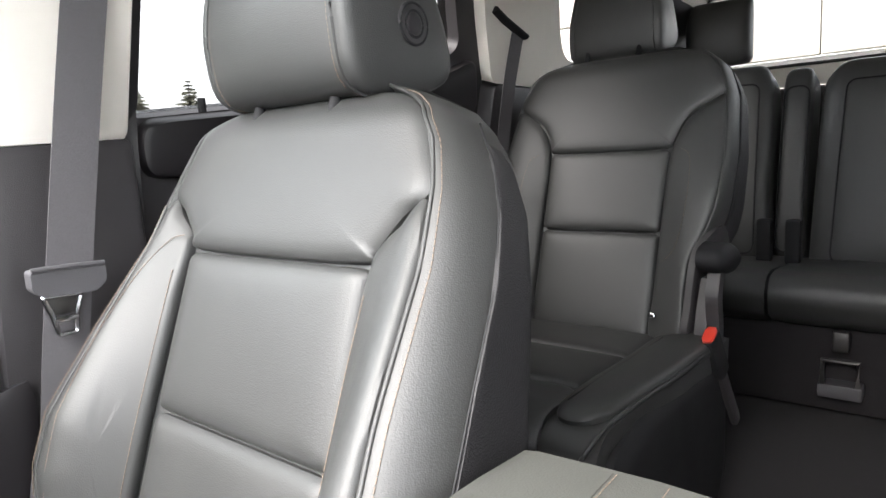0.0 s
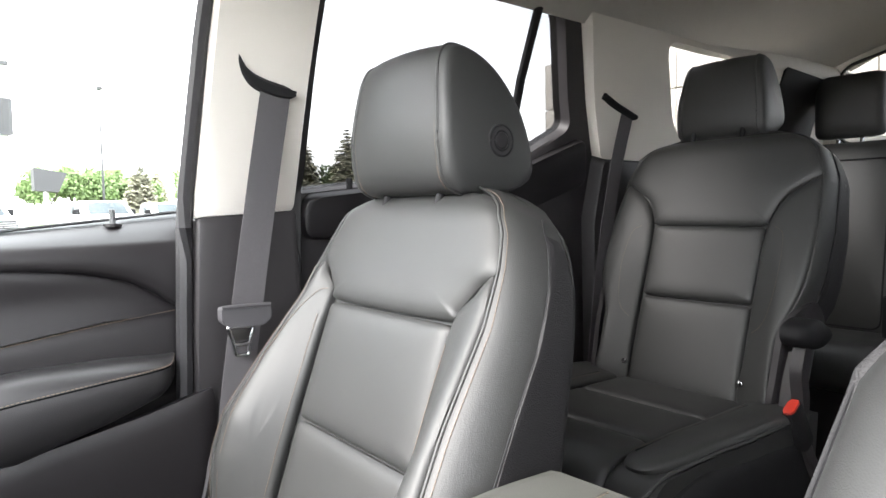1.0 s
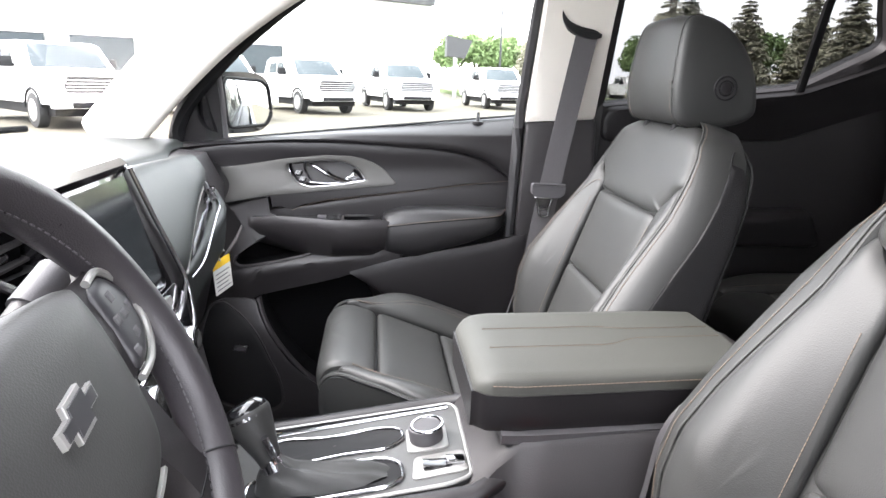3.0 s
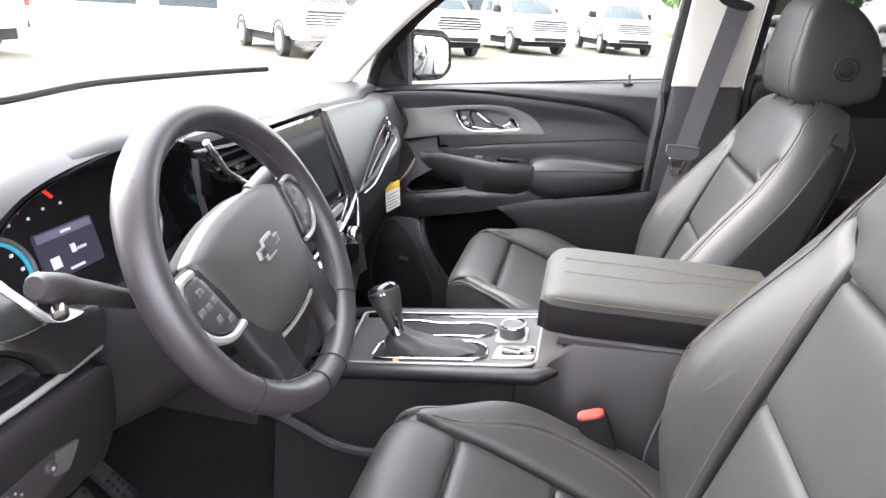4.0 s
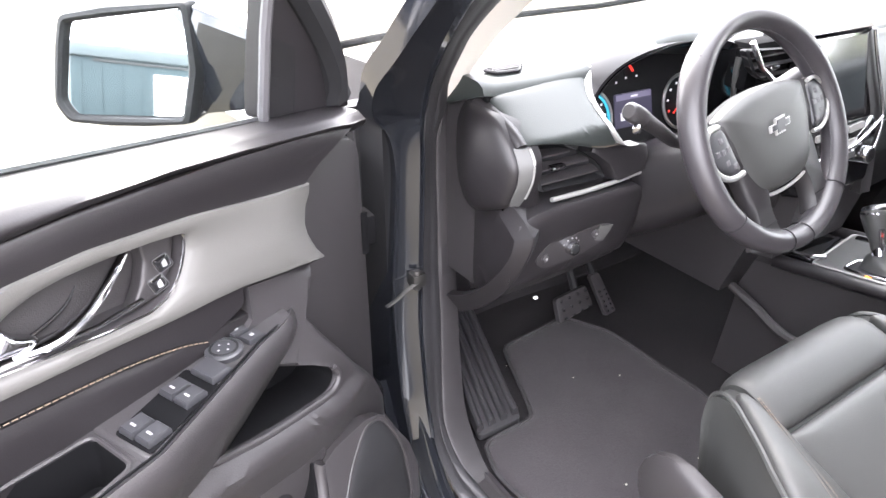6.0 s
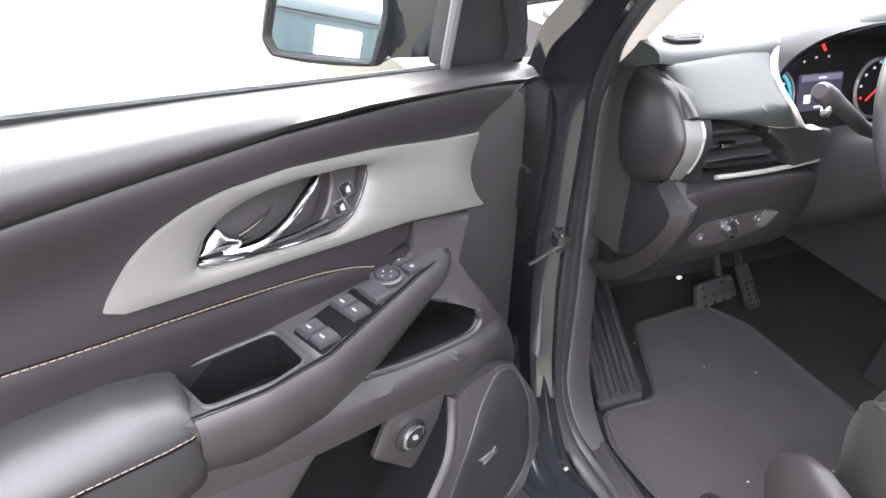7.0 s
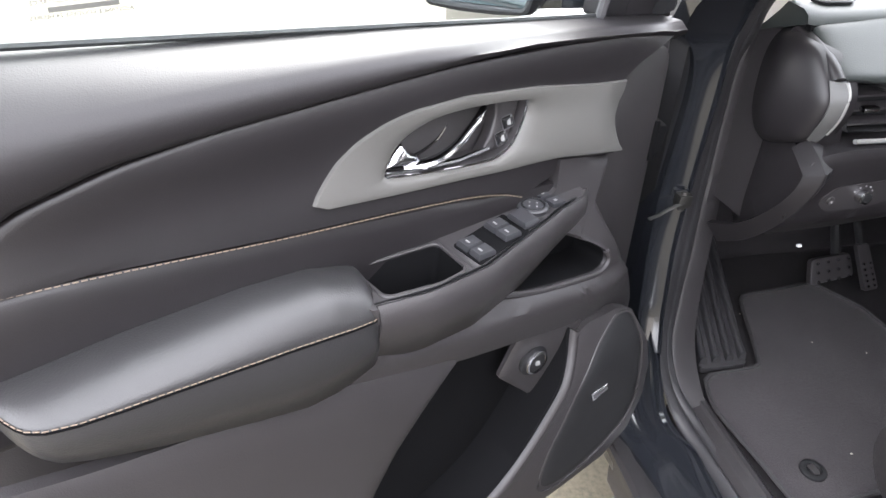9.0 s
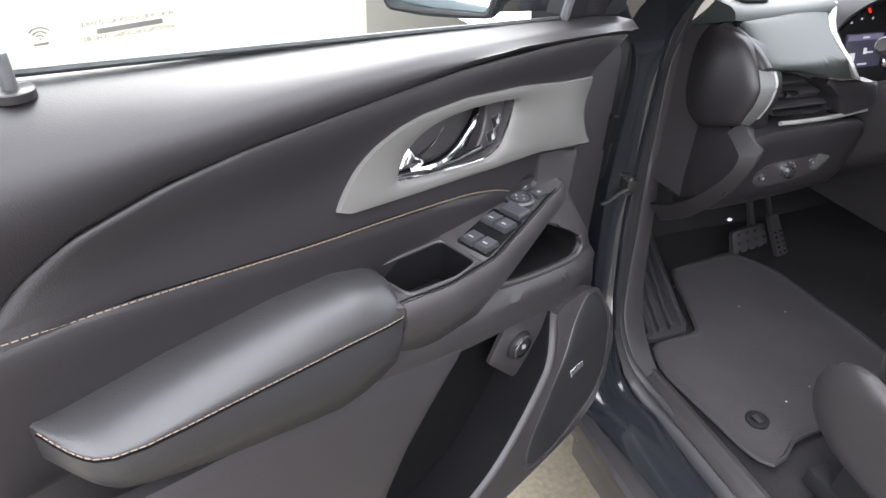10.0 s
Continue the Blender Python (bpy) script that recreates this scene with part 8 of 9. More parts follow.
part("binding", tube([MS(x, y) + Vector((0, 0, 0.003)) for x, y in radial(mo, (-0.45, 0.45), 110)], 0.0045, 6, closed=True), BINDING, mat, "dark bound edge")
gr = part("grommet", disc((-0.647, 0.289, 0.509), (0, 0, 1), 0.021, 0.008, 28, 0.2, inner=0.55), BLACK, mat, "black round mat fastener")
part("clip", block((-0.653, 0.279, 0.511), (-0.641, 0.299, 0.518), 0.003), PLASTIC, gr)
# crumbs on the mat
bm = bmesh.new()
rng = random.Random(5)
for k in range(9):
    x, y = rng.uniform(-0.62, -0.33), rng.uniform(0.2, 0.7)
    s = rng.uniform(0.0006, 0.0014)
    block(MS(x, y) + Vector((-s, -s, 0.005)), MS(x, y) + Vector((s * rng.uniform(1, 2), s, 0.005 + s)), 0, bm=bm)
tagged(part("grit", bm, material("pale_grit", (0.45, 0.42, 0.36), 0.9), None, "tiny pale grit specks lying on the floor mat", category="grit"), kind="stuff")

foot = thing("foot_rest", (-0.60, 0.70, 0.50), "ribbed black rubber foot rest", "foot rest")
FR = lambda x, y: Vector((float(x), float(y), 0.516 + 0.38 * max(0, float(y) - 0.56)))
part("plate", slab(rounded([(-0.712, 0.536), (-0.612, 0.534), (-0.552, 0.82), (-0.640, 0.84)], 0.012), FR, (0, 0, 1), 0.014, 0.003), RUBBER, foot)
for k in range(4):
    a, b = -0.704 + 0.0285 * k, -0.632 + 0.0245 * k
    part("rib", loft([[FR(a + (b - a) * f + dx, 0.545 + 0.27 * f) + Vector((0, 0, h)) for dx, h in ((-0.0085, 0), (-0.0065, 0.014), (-0.003, 0.0175), (0.003, 0.0175), (0.0065, 0.014), (0.0085, 0))] for f in np.linspace(0, 1, 8)]), RUBBER, foot)
brk = thing("brake_pedal", (-0.36, 0.66, 0.58), "black rubber brake pedal with metal studs", "pedal")
BP = plane((-0.358, 0.668, 0.618), (0.98, 0.0, 0.10), (-0.06, 0.45, 0.89))
part("pad", slab(rounded([(-0.054, -0.026), (-0.048, 0.030), (0.044, 0.030), (0.050, -0.022)], 0.010), BP, (0, -0.9, 0.45), 0.014, 0.004), PLASTIC, brk)
for i in range(4):
    for j in range(3):
        part("stud", disc(BP(-0.036 + 0.024 * i, -0.020 + 0.020 * j), (0, -0.89, 0.45), 0.0035, 0.003, 10), CHROME, brk)
part("arm", tube([BP(0, 0) + Vector((0.02, 0.012, -0.01)), (-0.33, 0.75, 0.72), (-0.33, 0.82, 0.88)], 0.010, 8), BLACK, brk)
gas = thing("accelerator_pedal", (-0.25, 0.68, 0.54), "narrow black accelerator pedal with metal studs", "pedal")
GP = plane((-0.256, 0.678, 0.600), (0.97, 0.0, 0.14), (-0.30, 0.35, 0.88))
part("pad", slab(rounded([(-0.017, -0.052), (-0.014, 0.062), (0.014, 0.062), (0.017, -0.052)], 0.008), GP, (0, -0.9, 0.45), 0.012, 0.003), PLASTIC, gas)
for i in range(2):
    for j in range(5):
        part("stud", disc(GP(-0.008 + 0.015 * i, -0.040 + 0.014 * j), (0, -0.9, 0.42), 0.003, 0.003, 10), CHROME, gas)
part("arm", tube([GP(0, 0.05) + Vector((0, 0.01, 0)), (-0.26, 0.80, 0.75), (-0.26, 0.86, 0.88)], 0.009, 8), BLACK, gas)
part("foot_lamp", block((-0.617, 0.521, 0.801), (-0.609, 0.527, 0.806), 0.002), LIT_WHITE, dash, "small footwell lamp")

# ---- second row extras ----
arm = thing("folding_armrest", (0.24, -1.2, 0.80), "black armrest folded up beside the rear seat", "armrest")
part("pad", puff(smooth_closed([(-1.255, 0.99), (-1.19, 1.025), (-1.13, 1.02), (-1.115, 0.998), (-1.14, 0.978), (-1.20, 0.968)], 40), plane((0.222, 0, 0), (0, 1, 0), (0, 0, 1)), (-1, 0, 0), 0.022, 6, 3.0, skirt=0.03), BLACK, arm)
part("bracket", loft([[(0.228 + dx, y + dy, z) for dx, dy in ((-0.012, -0.014), (0.010, -0.014), (0.010, 0.014), (-0.012, 0.014))] for y, z in smooth_open([(-1.155, 0.975), (-1.14, 0.93), (-1.15, 0.87), (-1.13, 0.79), (-1.10, 0.70)], 14)]), PLASTIC, arm, "grey armrest bracket", sharp=40)
part("cover", loft([[(0.247 + dx, y + dy, z) for dx, dy in ((-0.010, -0.022), (0.010, -0.022), (0.010, 0.022), (-0.010, 0.022))] for y, z in smooth_open([(-1.19, 0.96), (-1.16, 0.90), (-1.14, 0.82), (-1.12, 0.74)], 12)]), PLASTIC, arm, "", sharp=40)
for x in (0.610, 0.340):
    part("bolt", disc((x, -1.150, 0.884), (0, 1, 0.2), 0.0065, 0.008, 12), CHROME, arm)

# ---- third row ----
bench = thing("third_row_bench", (0.1, -2.1, 0.50), "black leather third row bench seat", "bench seat")
def r3back(xa, xb, za, zb, y):
    w, h = (xb - xa) / 2, (zb - za) / 2
    S = lambda a, b: Vector(((xa + xb) / 2 + float(a), y - 0.20 * (float(b) + h) + 0.015 * math.cos(float(b) * 4), (za + zb) / 2 + float(b)))
    o = rounded([(-w, -h), (-w * 0.96, h * 0.8), (-w * 0.8, h), (w * 0.8, h), (w * 0.96, h * 0.8), (w, -h)], 0.03)
    part("backrest", puff(o, S, (0, 1, 0.2), 0.035, 8, 4.0, skirt=0.10), LEATHER, bench)
    part("seam", tube(on(S, rounded([(-w * 0.8, -h * 0.9), (-w * 0.74, h * 0.78), (w * 0.74, h * 0.78), (w * 0.8, -h * 0.9)], 0.03), (0, 1, 0.2), 0.034), 0.0025, 6, closed=True), BLACK, bench)
    return S
r3back(0.345, 0.66, 0.83, 1.435, -2.10)
r3back(0.250, 0.340, 0.83, 1.420, -2.17)
r3back(-0.33, 0.236, 0.81, 1.425, -2.13)
r3back(-0.64, -0.33, 0.83, 1.435, -2.14)
loops = []
for k in range(21):
    a = -1 + k / 10
    e = 0.25 + 0.75 * (1 - abs(a) ** 6) ** 0.5 if abs(a) < 1 else 0.25
    loops.append([(0.545 + a * 0.105, -2.30 + 0.045 * e * math.copysign(abs(math.cos(t)) ** 0.6, math.cos(t)), 1.560 + 0.105 * (0.8 + 0.2 * e) * math.copysign(abs(math.sin(t)) ** 0.6, math.sin(t))) for t in [j * math.pi / 14 for j in range(28)]])
part("headrest", loft(loops), LEATHER, bench)
for x in (0.51, 0.58):
    part("post", tube([(x, -2.295, 1.42), (x, -2.30, 1.48)], 0.006, 8), CHROME, bench)
for xa, xb in ((0.27, 0.66), (-0.64, 0.262)):
    loops = []
    for x in np.linspace(xa, xb, 12):
        k = 1 - 0.06 * (abs((x - (xa + xb) / 2) / ((xb - xa) / 2)) ** 8)
        loops.append([(x, y, z * k + 0.80 * (1 - k)) for y, z in ((-2.15, 0.72), (-2.15, 0.85), (-1.95, 0.862), (-1.80, 0.872), (-1.745, 0.862), (-1.722, 0.82), (-1.735, 0.765), (-1.78, 0.735))])
    part("seat_cushion", loft(loops), LEATHER, bench, sharp=60)
part("base", block((-0.64, -2.14, 0.51), (0.66, -1.80, 0.75), 0.02), CARPET, bench, "black carpeted bench base")
for x in (0.33, 0.255):
    part("hinge_cover", block((x - 0.02, -2.02, 0.85), (x + 0.02, -1.98, 0.98), 0.012), BLACK, bench)
anchor = part("latch", block((0.055, -1.80, 0.565), (0.15, -1.745, 0.60), 0.006), PLASTIC_GREY, bench, "grey floor latch")
part("loop", tube([(0.065, -1.75, 0.60), (0.065, -1.75, 0.66), (0.14, -1.75, 0.66), (0.14, -1.75, 0.60)], 0.007, 8), STEEL, anchor)
part("catch", block((0.085, -1.765, 0.685), (0.12, -1.74, 0.735), 0.005), STEEL, anchor, "bright steel catch")

# ---- outside: lot, buildings, trucks, trees, poles ----
WHITE_PAINT = material("white_car_paint", (0.78, 0.78, 0.77), 0.25, mottle=0.04, mottle_scale=2, coat=0.8)
CAR_GLASS = material("dark_car_glass", (0.035, 0.045, 0.05), 0.25, mottle=0.1, spec=0.3)
TYRE = material("tyre_rubber", (0.02, 0.02, 0.02), 0.8, grain=0.5, grain_scale=60)
ALLOY = material("alloy_wheel", (0.55, 0.55, 0.56), 0.3, metal=0.9)
LAMP_GLASS = material("headlamp_glass", (0.6, 0.62, 0.64), 0.1, coat=0.6)


def truck(at, turn, label, two_tone=False):
    """A pickup truck. Its nose points along its own +y; its middle stands at the place."""
    t = thing("pickup_truck", pose(at[0], at[1], 0, 0, 0, turn), label, "pickup truck", "trucks on the lot")
    k = dict(world=False)
    prof = [(2.72, 0.55), (2.76, 0.95), (2.70, 1.16), (2.55, 1.24), (1.45, 1.30), (0.85, 1.86), (0.55, 1.93), (-0.75, 1.93), (-1.05, 1.82), (-1.15, 1.34), (-2.78, 1.34), (-2.82, 0.75), (-2.75, 0.52)]
    loops = []
    for x in (-1.0, -0.985, -0.9, 0, 0.9, 0.985, 1.0):
        f = {1.0: 0.97, 0.985: 0.99}.get(abs(x), 1.0)
        loops.append([(x * (1 - 0.10 * ss(1.3, 1.95, z) - 0.0 * y), y * f, 0.5 + (z - 0.5) * (0.985 if abs(x) > 0.95 else 1)) for y, z in prof])
    part("body", loft(loops), WHITE_PAINT, t, "white painted body", sharp=35, **k)
    for s in (-1, 1):
        for ya, yb in ((0.72, 0.0), (-0.06, -0.72)):
            part("side_window", slab(rounded([(ya, 1.36), (yb, 1.36), (yb + (0.05 if yb < -0.5 else 0), 1.82), (min(ya, 0.62) - (0.22 if ya > 0.3 else 0), 1.82)], 0.05), lambda y, z, s=s: Vector((s * (1.002 - 0.10 * ss(1.3, 1.95, float(z))), float(y), float(z))), (s, 0, 0), 0.02, 0.006), CAR_GLASS, t, **k)
        for y in (1.72, -1.75):
            w = part("wheel", disc((s * 0.80, y, 0.39), (s, 0, 0), 0.39, 0.22, 30, 0.1), TYRE, t, "black tyre", **k)
            part("rim", disc((s * 1.005, y, 0.39), (s, 0, 0), 0.25, 0.03, 24, 0.2, inner=0.7), ALLOY, w, "alloy wheel rim", **k)
            part("arch", tube([(s * 1.0, y + 0.47 * math.cos(a), 0.40 + 0.47 * math.sin(a)) for a in np.linspace(0.1, math.pi - 0.1, 14)], 0.035, 8), BLACK, t, **k)
        part("headlamp", block((s * 0.62 if s > 0 else -0.96, 2.62, 0.98), (0.96 if s > 0 else s * 0.62, 2.775, 1.12), 0.03), LAMP_GLASS, t, "clear headlamp", **k)
        m = part("side_mirror", block((1.02 if s > 0 else -1.30, 0.72, 1.32), (1.30 if s > 0 else -1.02, 0.86, 1.56), 0.04), BLACK, t, "black door mirror", **k)
        part("mirror_arm", tube([(s * 0.95, 0.78, 1.36), (s * 1.08, 0.79, 1.38)], 0.035, 6), BLACK, m, **k)
        part("tow_hook", tube([(s * 0.5, 2.80, 0.50), (s * 0.5, 2.88, 0.52), (s * 0.5, 2.80, 0.56)], 0.025, 6), BLACK, t, **k)
        if two_tone:
            part("lower_side", block((0.985 if s > 0 else -1.015, -2.78, 0.52), (1.015 if s > 0 else -0.985, 2.6, 0.88), 0.01), CAR_GLASS, t, "dark lower body side", **k)
            part("tail_lamp", block((0.90 if s > 0 else -1.0, -2.86, 0.95), (1.0 if s > 0 else -0.90, -2.70, 1.30), 0.02), RED, t, "red tail lamp", **k)
    part("windscreen", slab(rounded([(-0.84, 1.34), (0.84, 1.34), (0.72, 1.86), (-0.72, 1.86)], 0.06), lambda x, z: Vector((float(x), 1.47 - 1.05 * (float(z) - 1.30), float(z))), (0, 1, 0.8), 0.02, 0.006), CAR_GLASS, t, **k)
    g = part("grille", slab(rounded([(-0.66, 0.80), (0.66, 0.80), (0.70, 0.95), (0.62, 1.14), (-0.62, 1.14), (-0.70, 0.95)], 0.05), lambda x, z: Vector((float(x), 2.775, float(z))), (0, 1, 0), 0.06, 0.01), BLACK, t, "dark grille with bright bars", **k)
    for z in (0.86, 0.93, 1.0, 1.07):
        part("grille_bar", block((-0.66, 2.77, z - 0.012), (0.66, 2.80, z + 0.012), 0.005), ALLOY, g, **k)
    part("grille_frame", tube([(x, 2.785, z) for x, z in rounded([(-0.68, 0.78), (0.68, 0.78), (0.72, 0.95), (0.64, 1.155), (-0.64, 1.155), (-0.72, 0.95)], 0.05)], 0.022, 8, closed=True), ALLOY, g, **k)
    b = part("bumper", block((-0.98, 2.62, 0.46), (0.98, 2.86, 0.74), 0.05), WHITE_PAINT, t, "white front bumper", **k)
    part("air_intake", block((-0.60, 2.84, 0.48), (0.60, 2.868, 0.60), 0.01), BLACK, b, **k)
    part("plate", block((-0.20, 2.86, 0.62), (0.20, 2.875, 0.70), 0.005), ALLOY, b, **k)
    part("chassis", block((-0.85, -2.6, 0.28), (0.85, 2.5, 0.56), 0.03), BLACK, t, **k)
    return t


t0 = truck((24.6, 2.9), 122, "white pickup truck with a bright barred grille")
for x, y, r in ((16.6, 8.2, 110), (20.4, 5.4, 102), (28.5, -0.8, 82), (32.0, -5.8, 74), (37.0, -10.0, 70), (47, -19, 70), (56, -26, 65)):
    copy_thing(t0, pose(x, y, 0, 0, 0, r + 24))
truck((9.6, 14.2), 0 + 8, "white and dark pickup truck parked side on", True)

# showroom across the lot
WHITE_WALL = material("white_wall_panel", (0.74, 0.74, 0.72), 0.6, mottle=0.05, mottle_scale=0.5)
BAND = material("grey_corrugated_band", (0.040, 0.040, 0.042), 0.6, mottle=0.12, mottle_scale=0.4)
bld = thing("showroom_building", (45, 8, 0), "white showroom building with a grey ribbed fascia band", "building")
A, B = Vector((51.0, -4.2, 0)), Vector((23.0, 50.0, 0))
dB = (B - A).normalized()
nB = Vector((-dB.y, dB.x, 0))
if nB.x > 0:
    nB = -nB
BW = lambda u, z, h=0.0: A + dB * u + Vector((0, 0, z)) + nB * h
Lb = (B - A).length
part("wall", loft([[BW(u, z, h) for u, h in ((0, 0), (Lb, 0), (Lb, -12), (0, -12))] for z in (0, 11.5)]), WHITE_WALL, bld, "white wall", sharp=30)
loops = []
zz = []
n = 220
for i in range(n + 1):
    u = 0.0 + (Lb - 2) * i / n
    h = 0.35 + (0.10 if i % 4 < 2 else 0.0)
    loops.append([BW(u, 6.7, 0.02), BW(u, 6.7, h), BW(u, 9.1, h), BW(u, 9.1, 0.02)])
part("fascia_band", loft(loops), BAND, bld, "grey ribbed metal fascia", sharp=20)
part("parapet", loft([[BW(u, z, h) for z, h in ((11.3, -0.2), (11.3, 0.15), (11.6, 0.15), (11.6, -0.2))] for u in (-0.1, Lb)]), BAND, bld, "grey parapet trim", sharp=20)
for k in range(9):
    u = 12 + k * 4.6
    wd = part("window", loft([[BW(u + a, z, h) for a, z in ((0, 0.5), (3.4, 0.5), (3.4, 3.2), (0, 3.2))] for h in (0.01, 0.04)]), CAR_GLASS, bld, "wide shop window", sharp=20)
    part("window_frame", tube([BW(u + a, z, 0.05) for a, z in ((0, 0.5), (3.4, 0.5), (3.4, 3.2), (0, 3.2))], 0.06, 6, closed=True), ALLOY, wd)
kerb = thing("kerb_strip", (40, 12, 0), "low concrete kerb with dry grass before the building", "kerb", kind="structure")
part("kerb", loft([[BW(u, z, h) for h, z in ((8.0, 0.0), (8.0, 0.16), (5.0, 0.18), (5.0, 0.0))] for u in (4, Lb + 40)]), material("kerb_concrete", (0.32, 0.30, 0.25), 0.9, mottle=0.3, mottle_scale=1.0), kerb, sharp=20)

# canopy sign far off
cs = thing("canopy_sign", (47, -5.8, 0), "grey slanted canopy on a post", "canopy")
part("post", tube([(46.8, -5.6, 0), (46.8, -5.6, 3.4)], 0.15, 8), ALLOY, cs)
part("canopy", loft([[(46.0 + dx, y, z) for y, z in ((-4.9, 2.9), (-4.9, 4.3), (-6.7, 4.0), (-6.2, 2.8))] for dx in (0, 1.5)]), BAND, cs, sharp=20)

# wall behind the car and the workshop on its left
STONE_PANEL = material("pale_stone_panel", (0.46, 0.43, 0.39), 0.8, mottle=0.2, mottle_scale=0.8)
rear_b = thing("rear_building", (4, -13, 0), "pale stone panelled building behind the car", "building")
for i in range(7):
    for j in range(4):
        part("panel", block((-2.5 + i * 2.4, -16.3, j * 1.5), (-0.12 + i * 2.4, -16.0, j * 1.5 + 1.47), 0.03), STONE_PANEL, rear_b)
shop = thing("workshop_building", (-43, -14, 0), "low blue-grey metal workshop with a white door", "building")
TEAL = material("blue_grey_siding", (0.034, 0.049, 0.055), 0.6, spec=0.2, mottle=0.1, mottle_scale=0.6)
TEAL_TRIM = material("pale_blue_grey_trim", (0.055, 0.070, 0.077), 0.6, mottle=0.08)
part("wall", block((-50, -30, 0), (-42, -1.5, 3.55), 0.02), TEAL, shop, "blue-grey metal wall")
part("eave", block((-50.2, -30.2, 3.53), (-41.8, -1.3, 4.25), 0.03), TEAL_TRIM, shop, "pale blue-grey eave trim")
part("door_head", block((-42.0, -12.5, 3.30), (-41.93, -2.6, 3.42), 0.01), BAND, shop, "dark track over the door")
dr = part("overhead_door", block((-42.0, -8.6, 0.45), (-41.9, -5.75, 2.85), 0.03), WHITE_PAINT, shop, "white door")
part("sign_bar", block((-41.9, -7.75, 2.05), (-41.87, -7.35, 2.28), 0.004), INK, dr)
for k in range(28):
    part("siding_rib", block((-42.0, -29.6 + k * 1.02, 0), (-41.97, -29.56 + k * 1.02, 3.5), 0.01), TEAL, shop)

# light poles
def lamp_post(x, y, h):
    lp_ = thing("light_pole", (x, y, 0), "tall grey parking lot light pole", "light pole", "light poles")
    part("pole", tube([(x, y, 0), (x, y, h * 0.5), (x, y, h)], 0.11, 8, taper=[1, 0.85, 0.6]), BAND, lp_)
    part("lamp_head", block((x - 0.5, y - 0.2, h), (x + 0.3, y + 0.2, h + 0.22), 0.05), BAND, lp_)
lamp_post(58, -11.0, 11.5)
lamp_post(42, -19.5, 9.5)
lamp_post(38.5, 8.4, 7.2)

# trees
NEEDLE = material("spruce_needles", (0.29, 0.28, 0.20), 0.85, mottle=0.35, mottle_scale=1.3, island=0.3)
LEAF = material("fresh_leaves", (0.13, 0.19, 0.07), 0.8, mottle=0.35, mottle_scale=1.2, island=0.2)
BARK = material("tree_bark", (0.06, 0.048, 0.038), 0.9, grain=0.6, grain_scale=20, mottle=0.3, fibre=True)


def spruce(x, y, h, seed):
    rng = random.Random(seed)
    t = thing("spruce_tree", (x, y, 0), "tall dark green spruce tree", "tree", "spruces")
    part("trunk", tube([(x, y, 0), (x, y, h * 0.5), (x, y, h * 0.98)], h * 0.022, 7, taper=[1, 0.6, 0.1]), BARK, t)
    vs, fs = [], []
    levels = int(h * 4.2)
    for i in range(levels):
        f = i / (levels - 1)
        z = h * (0.10 + 0.88 * f)
        r = h * 0.27 * (1 - f) ** 0.8 + 0.12
        for b in range(15 if f < 0.75 else 9):
            a = rng.uniform(0, 2 * math.pi)
            ln = r * rng.uniform(0.65, 1.12)
            droop = ln * rng.uniform(0.12, 0.42)
            for s in range(8):
                g = (s + rng.random()) / 8
                px, py, pz = x + math.cos(a) * ln * g, y + math.sin(a) * ln * g, z - droop * g + 0.12 * ln * g * g
                w = (0.34 * (1 - 0.5 * g) + 0.10) * r * 0.9 + 0.10
                for q in (-1, 1):
                    d = a + q * rng.uniform(0.6, 1.2)
                    k = len(vs)
                    vs += [(px, py, pz), (px + math.cos(d) * w, py + math.sin(d) * w, pz - w * rng.uniform(0.3, 0.9)), (px + math.cos(a) * w * 0.55, py + math.sin(a) * w * 0.55, pz - w * rng.uniform(0.0, 0.35))]
                    fs.append((k, k + 1, k + 2))
    me = bpy.data.meshes.new("crown")
    me.from_pydata([(a - x, b - y, c) for a, b, c in vs], [], fs)
    me.materials.append(NEEDLE)
    ob = new("crown", me)
    ob.parent = t


for i, (x, y, h) in enumerate(((39, -17.8, 7.2), (42, -20.5, 7.8), (44, -22.2, 6.6), (38, -22.3, 7.0), (40, -28.0, 8.0), (36, -27.8, 7.6), (33, -29, 7.5), (30, -29.8, 7.0), (27, -31, 6.4), (62, -14.8, 6.8), (66, -12.6, 5.6), (24, -33, 7.0), (75, -19.5, 7.0))):
    spruce(x, y, h, 10 + i)


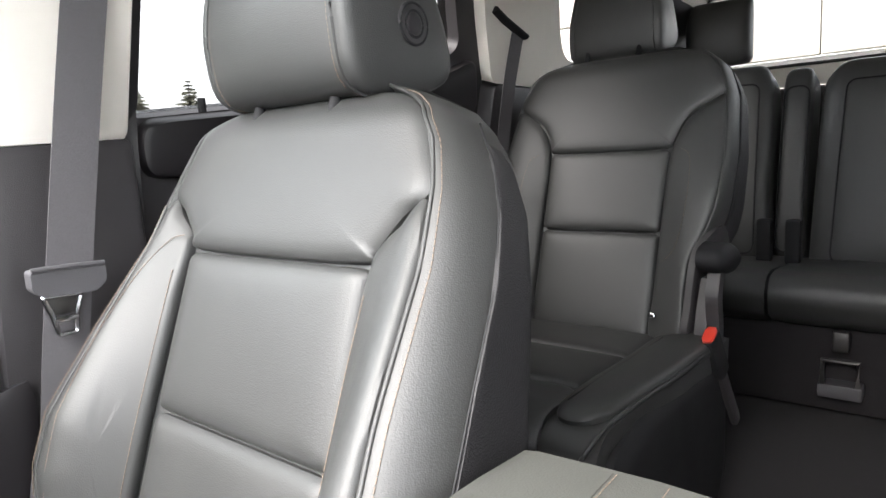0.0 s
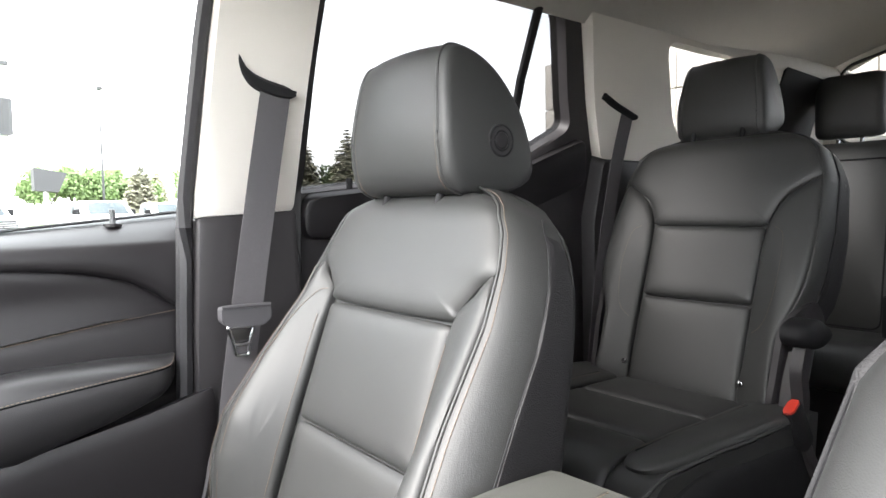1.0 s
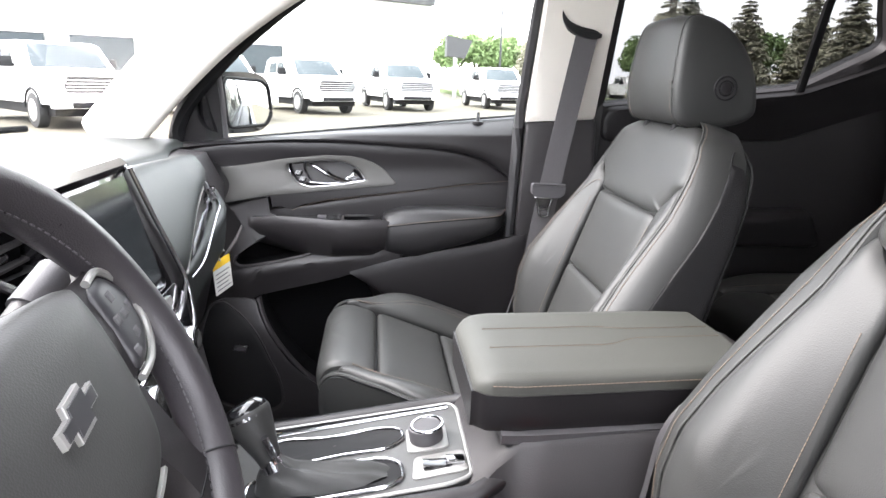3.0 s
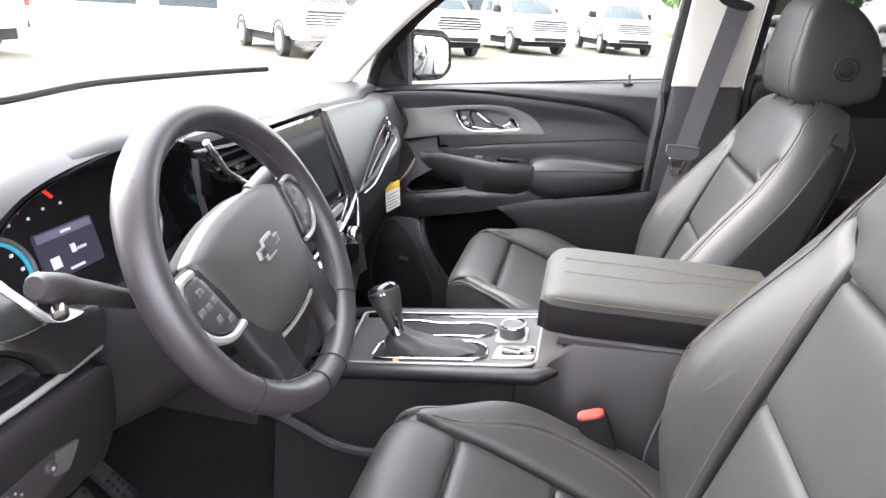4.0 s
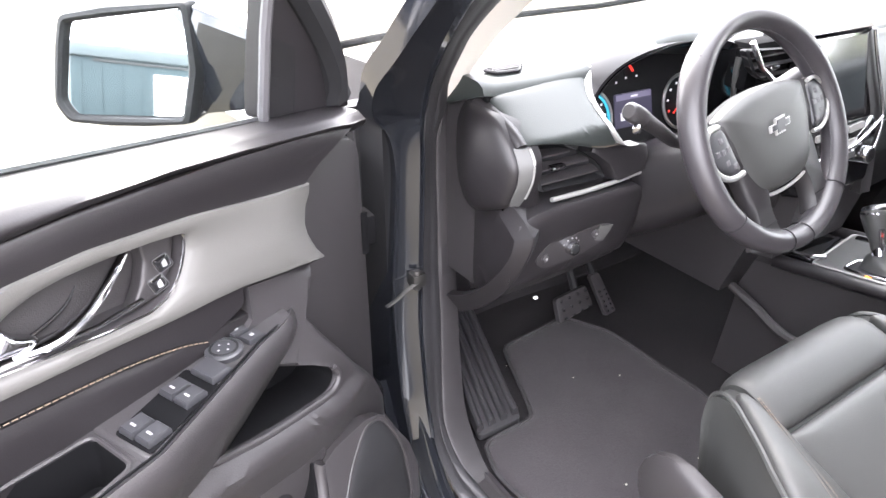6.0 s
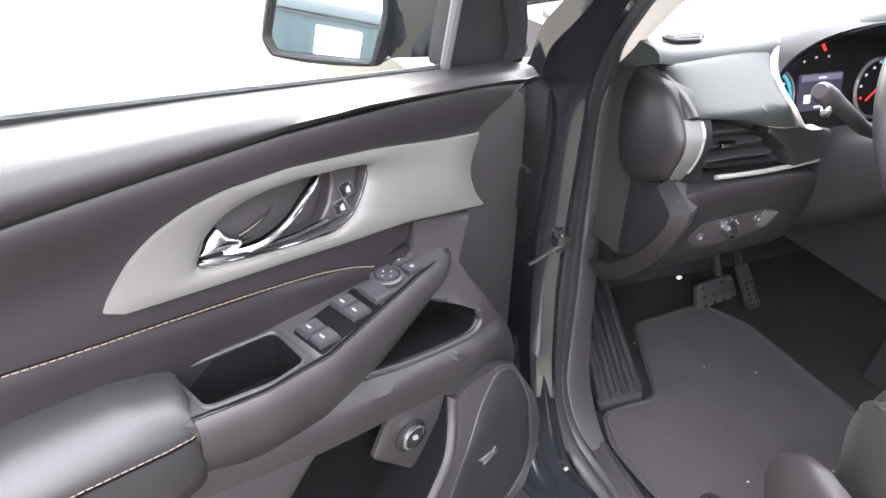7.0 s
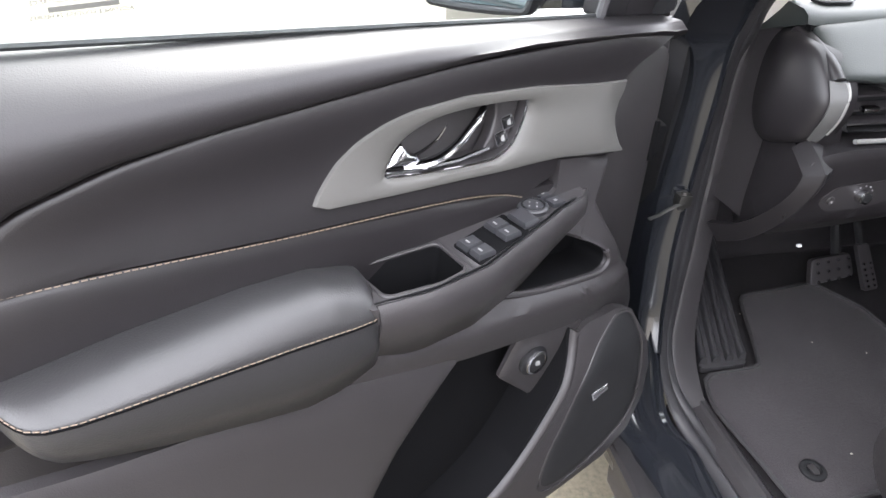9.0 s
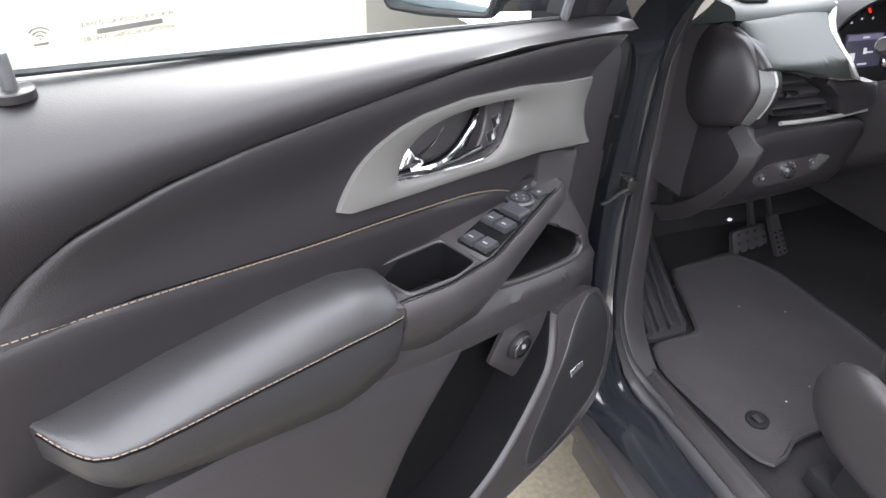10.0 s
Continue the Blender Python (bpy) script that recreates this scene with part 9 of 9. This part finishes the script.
def leafy(x, y, h, seed):
    rng = random.Random(seed)
    t = thing("leafy_tree", (x, y, 0), "fresh green broad-leaved tree", "tree", "leafy trees")
    bm = tube([(x, y, 0), (x + 0.1, y, h * 0.35), (x, y + 0.1, h * 0.7)], h * 0.03, 7, taper=[1, 0.7, 0.3])
    for k in range(5):
        a = k * 1.3
        tube([(x, y, h * 0.35), (x + math.cos(a) * h * 0.15, y + math.sin(a) * h * 0.15, h * 0.55), (x + math.cos(a) * h * 0.28, y + math.sin(a) * h * 0.28, h * 0.75)], h * 0.014, 5, bm=bm, taper=[1, 0.7, 0.3])
    part("trunk", bm, BARK, t)
    vs, fs = [], []
    for c in range(26):
        a, e = rng.uniform(0, 2 * math.pi), rng.uniform(-0.5, 1.2)
        rr = h * rng.uniform(0.18, 0.36)
        cx, cy, cz = x + math.cos(a) * math.cos(e) * rr, y + math.sin(a) * math.cos(e) * rr, h * 0.62 + math.sin(e) * rr * 0.9
        cr = h * rng.uniform(0.09, 0.16)
        for s in range(120):
            d = Vector((rng.gauss(0, 1), rng.gauss(0, 1), rng.gauss(0, 1))).normalized() * cr * rng.uniform(0.6, 1.05)
            p = Vector((cx, cy, cz)) + d
            u = Vector((rng.gauss(0, 1), rng.gauss(0, 1), rng.gauss(0, 1))).normalized() * h * 0.028
            v_ = u.orthogonal().normalized() * h * 0.022
            k = len(vs)
            vs += [tuple(p - u), tuple(p + v_), tuple(p + u), tuple(p - v_)]
            fs.append((k, k + 1, k + 2, k + 3))
    me = bpy.data.meshes.new("crown")
    me.from_pydata([(a - x, b - y, c) for a, b, c in vs], [], fs)
    me.materials.append(LEAF)
    ob = new("crown", me)
    ob.parent = t


for i, (x, y, h) in enumerate(((60, -7.2, 5.2), (62, -9.4, 6.0), (64, -11.6, 5.4), (66, -13.4, 6.0), (68, -16, 5.2), (44, -25.5, 5.4), (48, -30, 6.0), (70, -22, 6.4), (72, -30, 7.0))):
    leafy(x, y, h, 60 + i)
# dry grass verge far round the lot
part("verge", loft([[(x, y, z) for x, z in ((45, 0.01), (48, 0.25), (90, 0.5), (120, 0.0))] for y in (-6.5, -40, -120)]), material("verge_grass", (0.10, 0.14, 0.045), 0.95, grain=0.8, grain_scale=8, fibre=True, mottle=0.4, mottle_scale=0.5), None, "grass verge beyond the car lot", kind="structure", category="ground", sharp=30)

# writing on the driver's window, seen from behind
def window_text(words, u, z, size):
    c = bpy.data.curves.new("lettering", "FONT")
    c.body, c.size, c.extrude, c.align_x = words, size, 0.0001, "CENTER"
    c.materials.append(material("window_print", (0.12, 0.12, 0.11), 0.8))
    ob = new("lettering", c)
    p = Vector((-0.98, 0.456, 0)) + U * u + Nn * (-0.0530 + 0.26 * max(0, z - 1.22)) + Vector((0, 0, z))
    right, up = U, (Vector((0, 0, 1)) + Nn * 0.26).normalized()
    ob.matrix_basis = Matrix(((right.x, up.x, -Nn.x, p.x), (right.y, up.y, -Nn.y, p.y), (right.z, up.z, -Nn.z, p.z), (0, 0, 0, 1)))
    ob.parent = driver_door
    ob.matrix_parent_inverse = driver_door.matrix_basis.inverted()
    return ob


window_text("24 HOUR ROADSIDE ASSISTANCE", 0.607, 1.2960, 0.0041)
window_text("ASSISTANCE ROUTIERE 24 HEURES", 0.608, 1.2865, 0.0041)
PRINT = material("window_print_bar", (0.12, 0.12, 0.11), 0.8)
WG = lambda u, z: Vector((-0.98, 0.456, 0)) + U * float(u) + Nn * (-0.0530 + 0.26 * max(0, float(z) - 1.22)) + Vector((0, 0, float(z)))
part("number_bar", slab([(0.585, 1.2905), (0.585, 1.2940), (0.628, 1.2940), (0.628, 1.2905)], WG, Nn, 0.0003, 0.0001), PRINT, driver_door, "plain dark bar on the window")
for k, r in enumerate((0.0024, 0.0048, 0.0072)):
    part("signal_arc", tube([WG(0.661 + r * math.cos(a), 1.2935 + r * math.sin(a)) for a in np.linspace(radians(40), radians(140), 10)], 0.00055, 5), PRINT, driver_door)
part("signal_dot", disc(WG(0.661, 1.2935), Nn, 0.0007, 0.0004, 10), PRINT, driver_door)
part("signal_bar", slab([(0.657, 1.2895), (0.657, 1.2910), (0.665, 1.2910), (0.665, 1.2895)], WG, Nn, 0.0003, 0.0001), PRINT, driver_door)
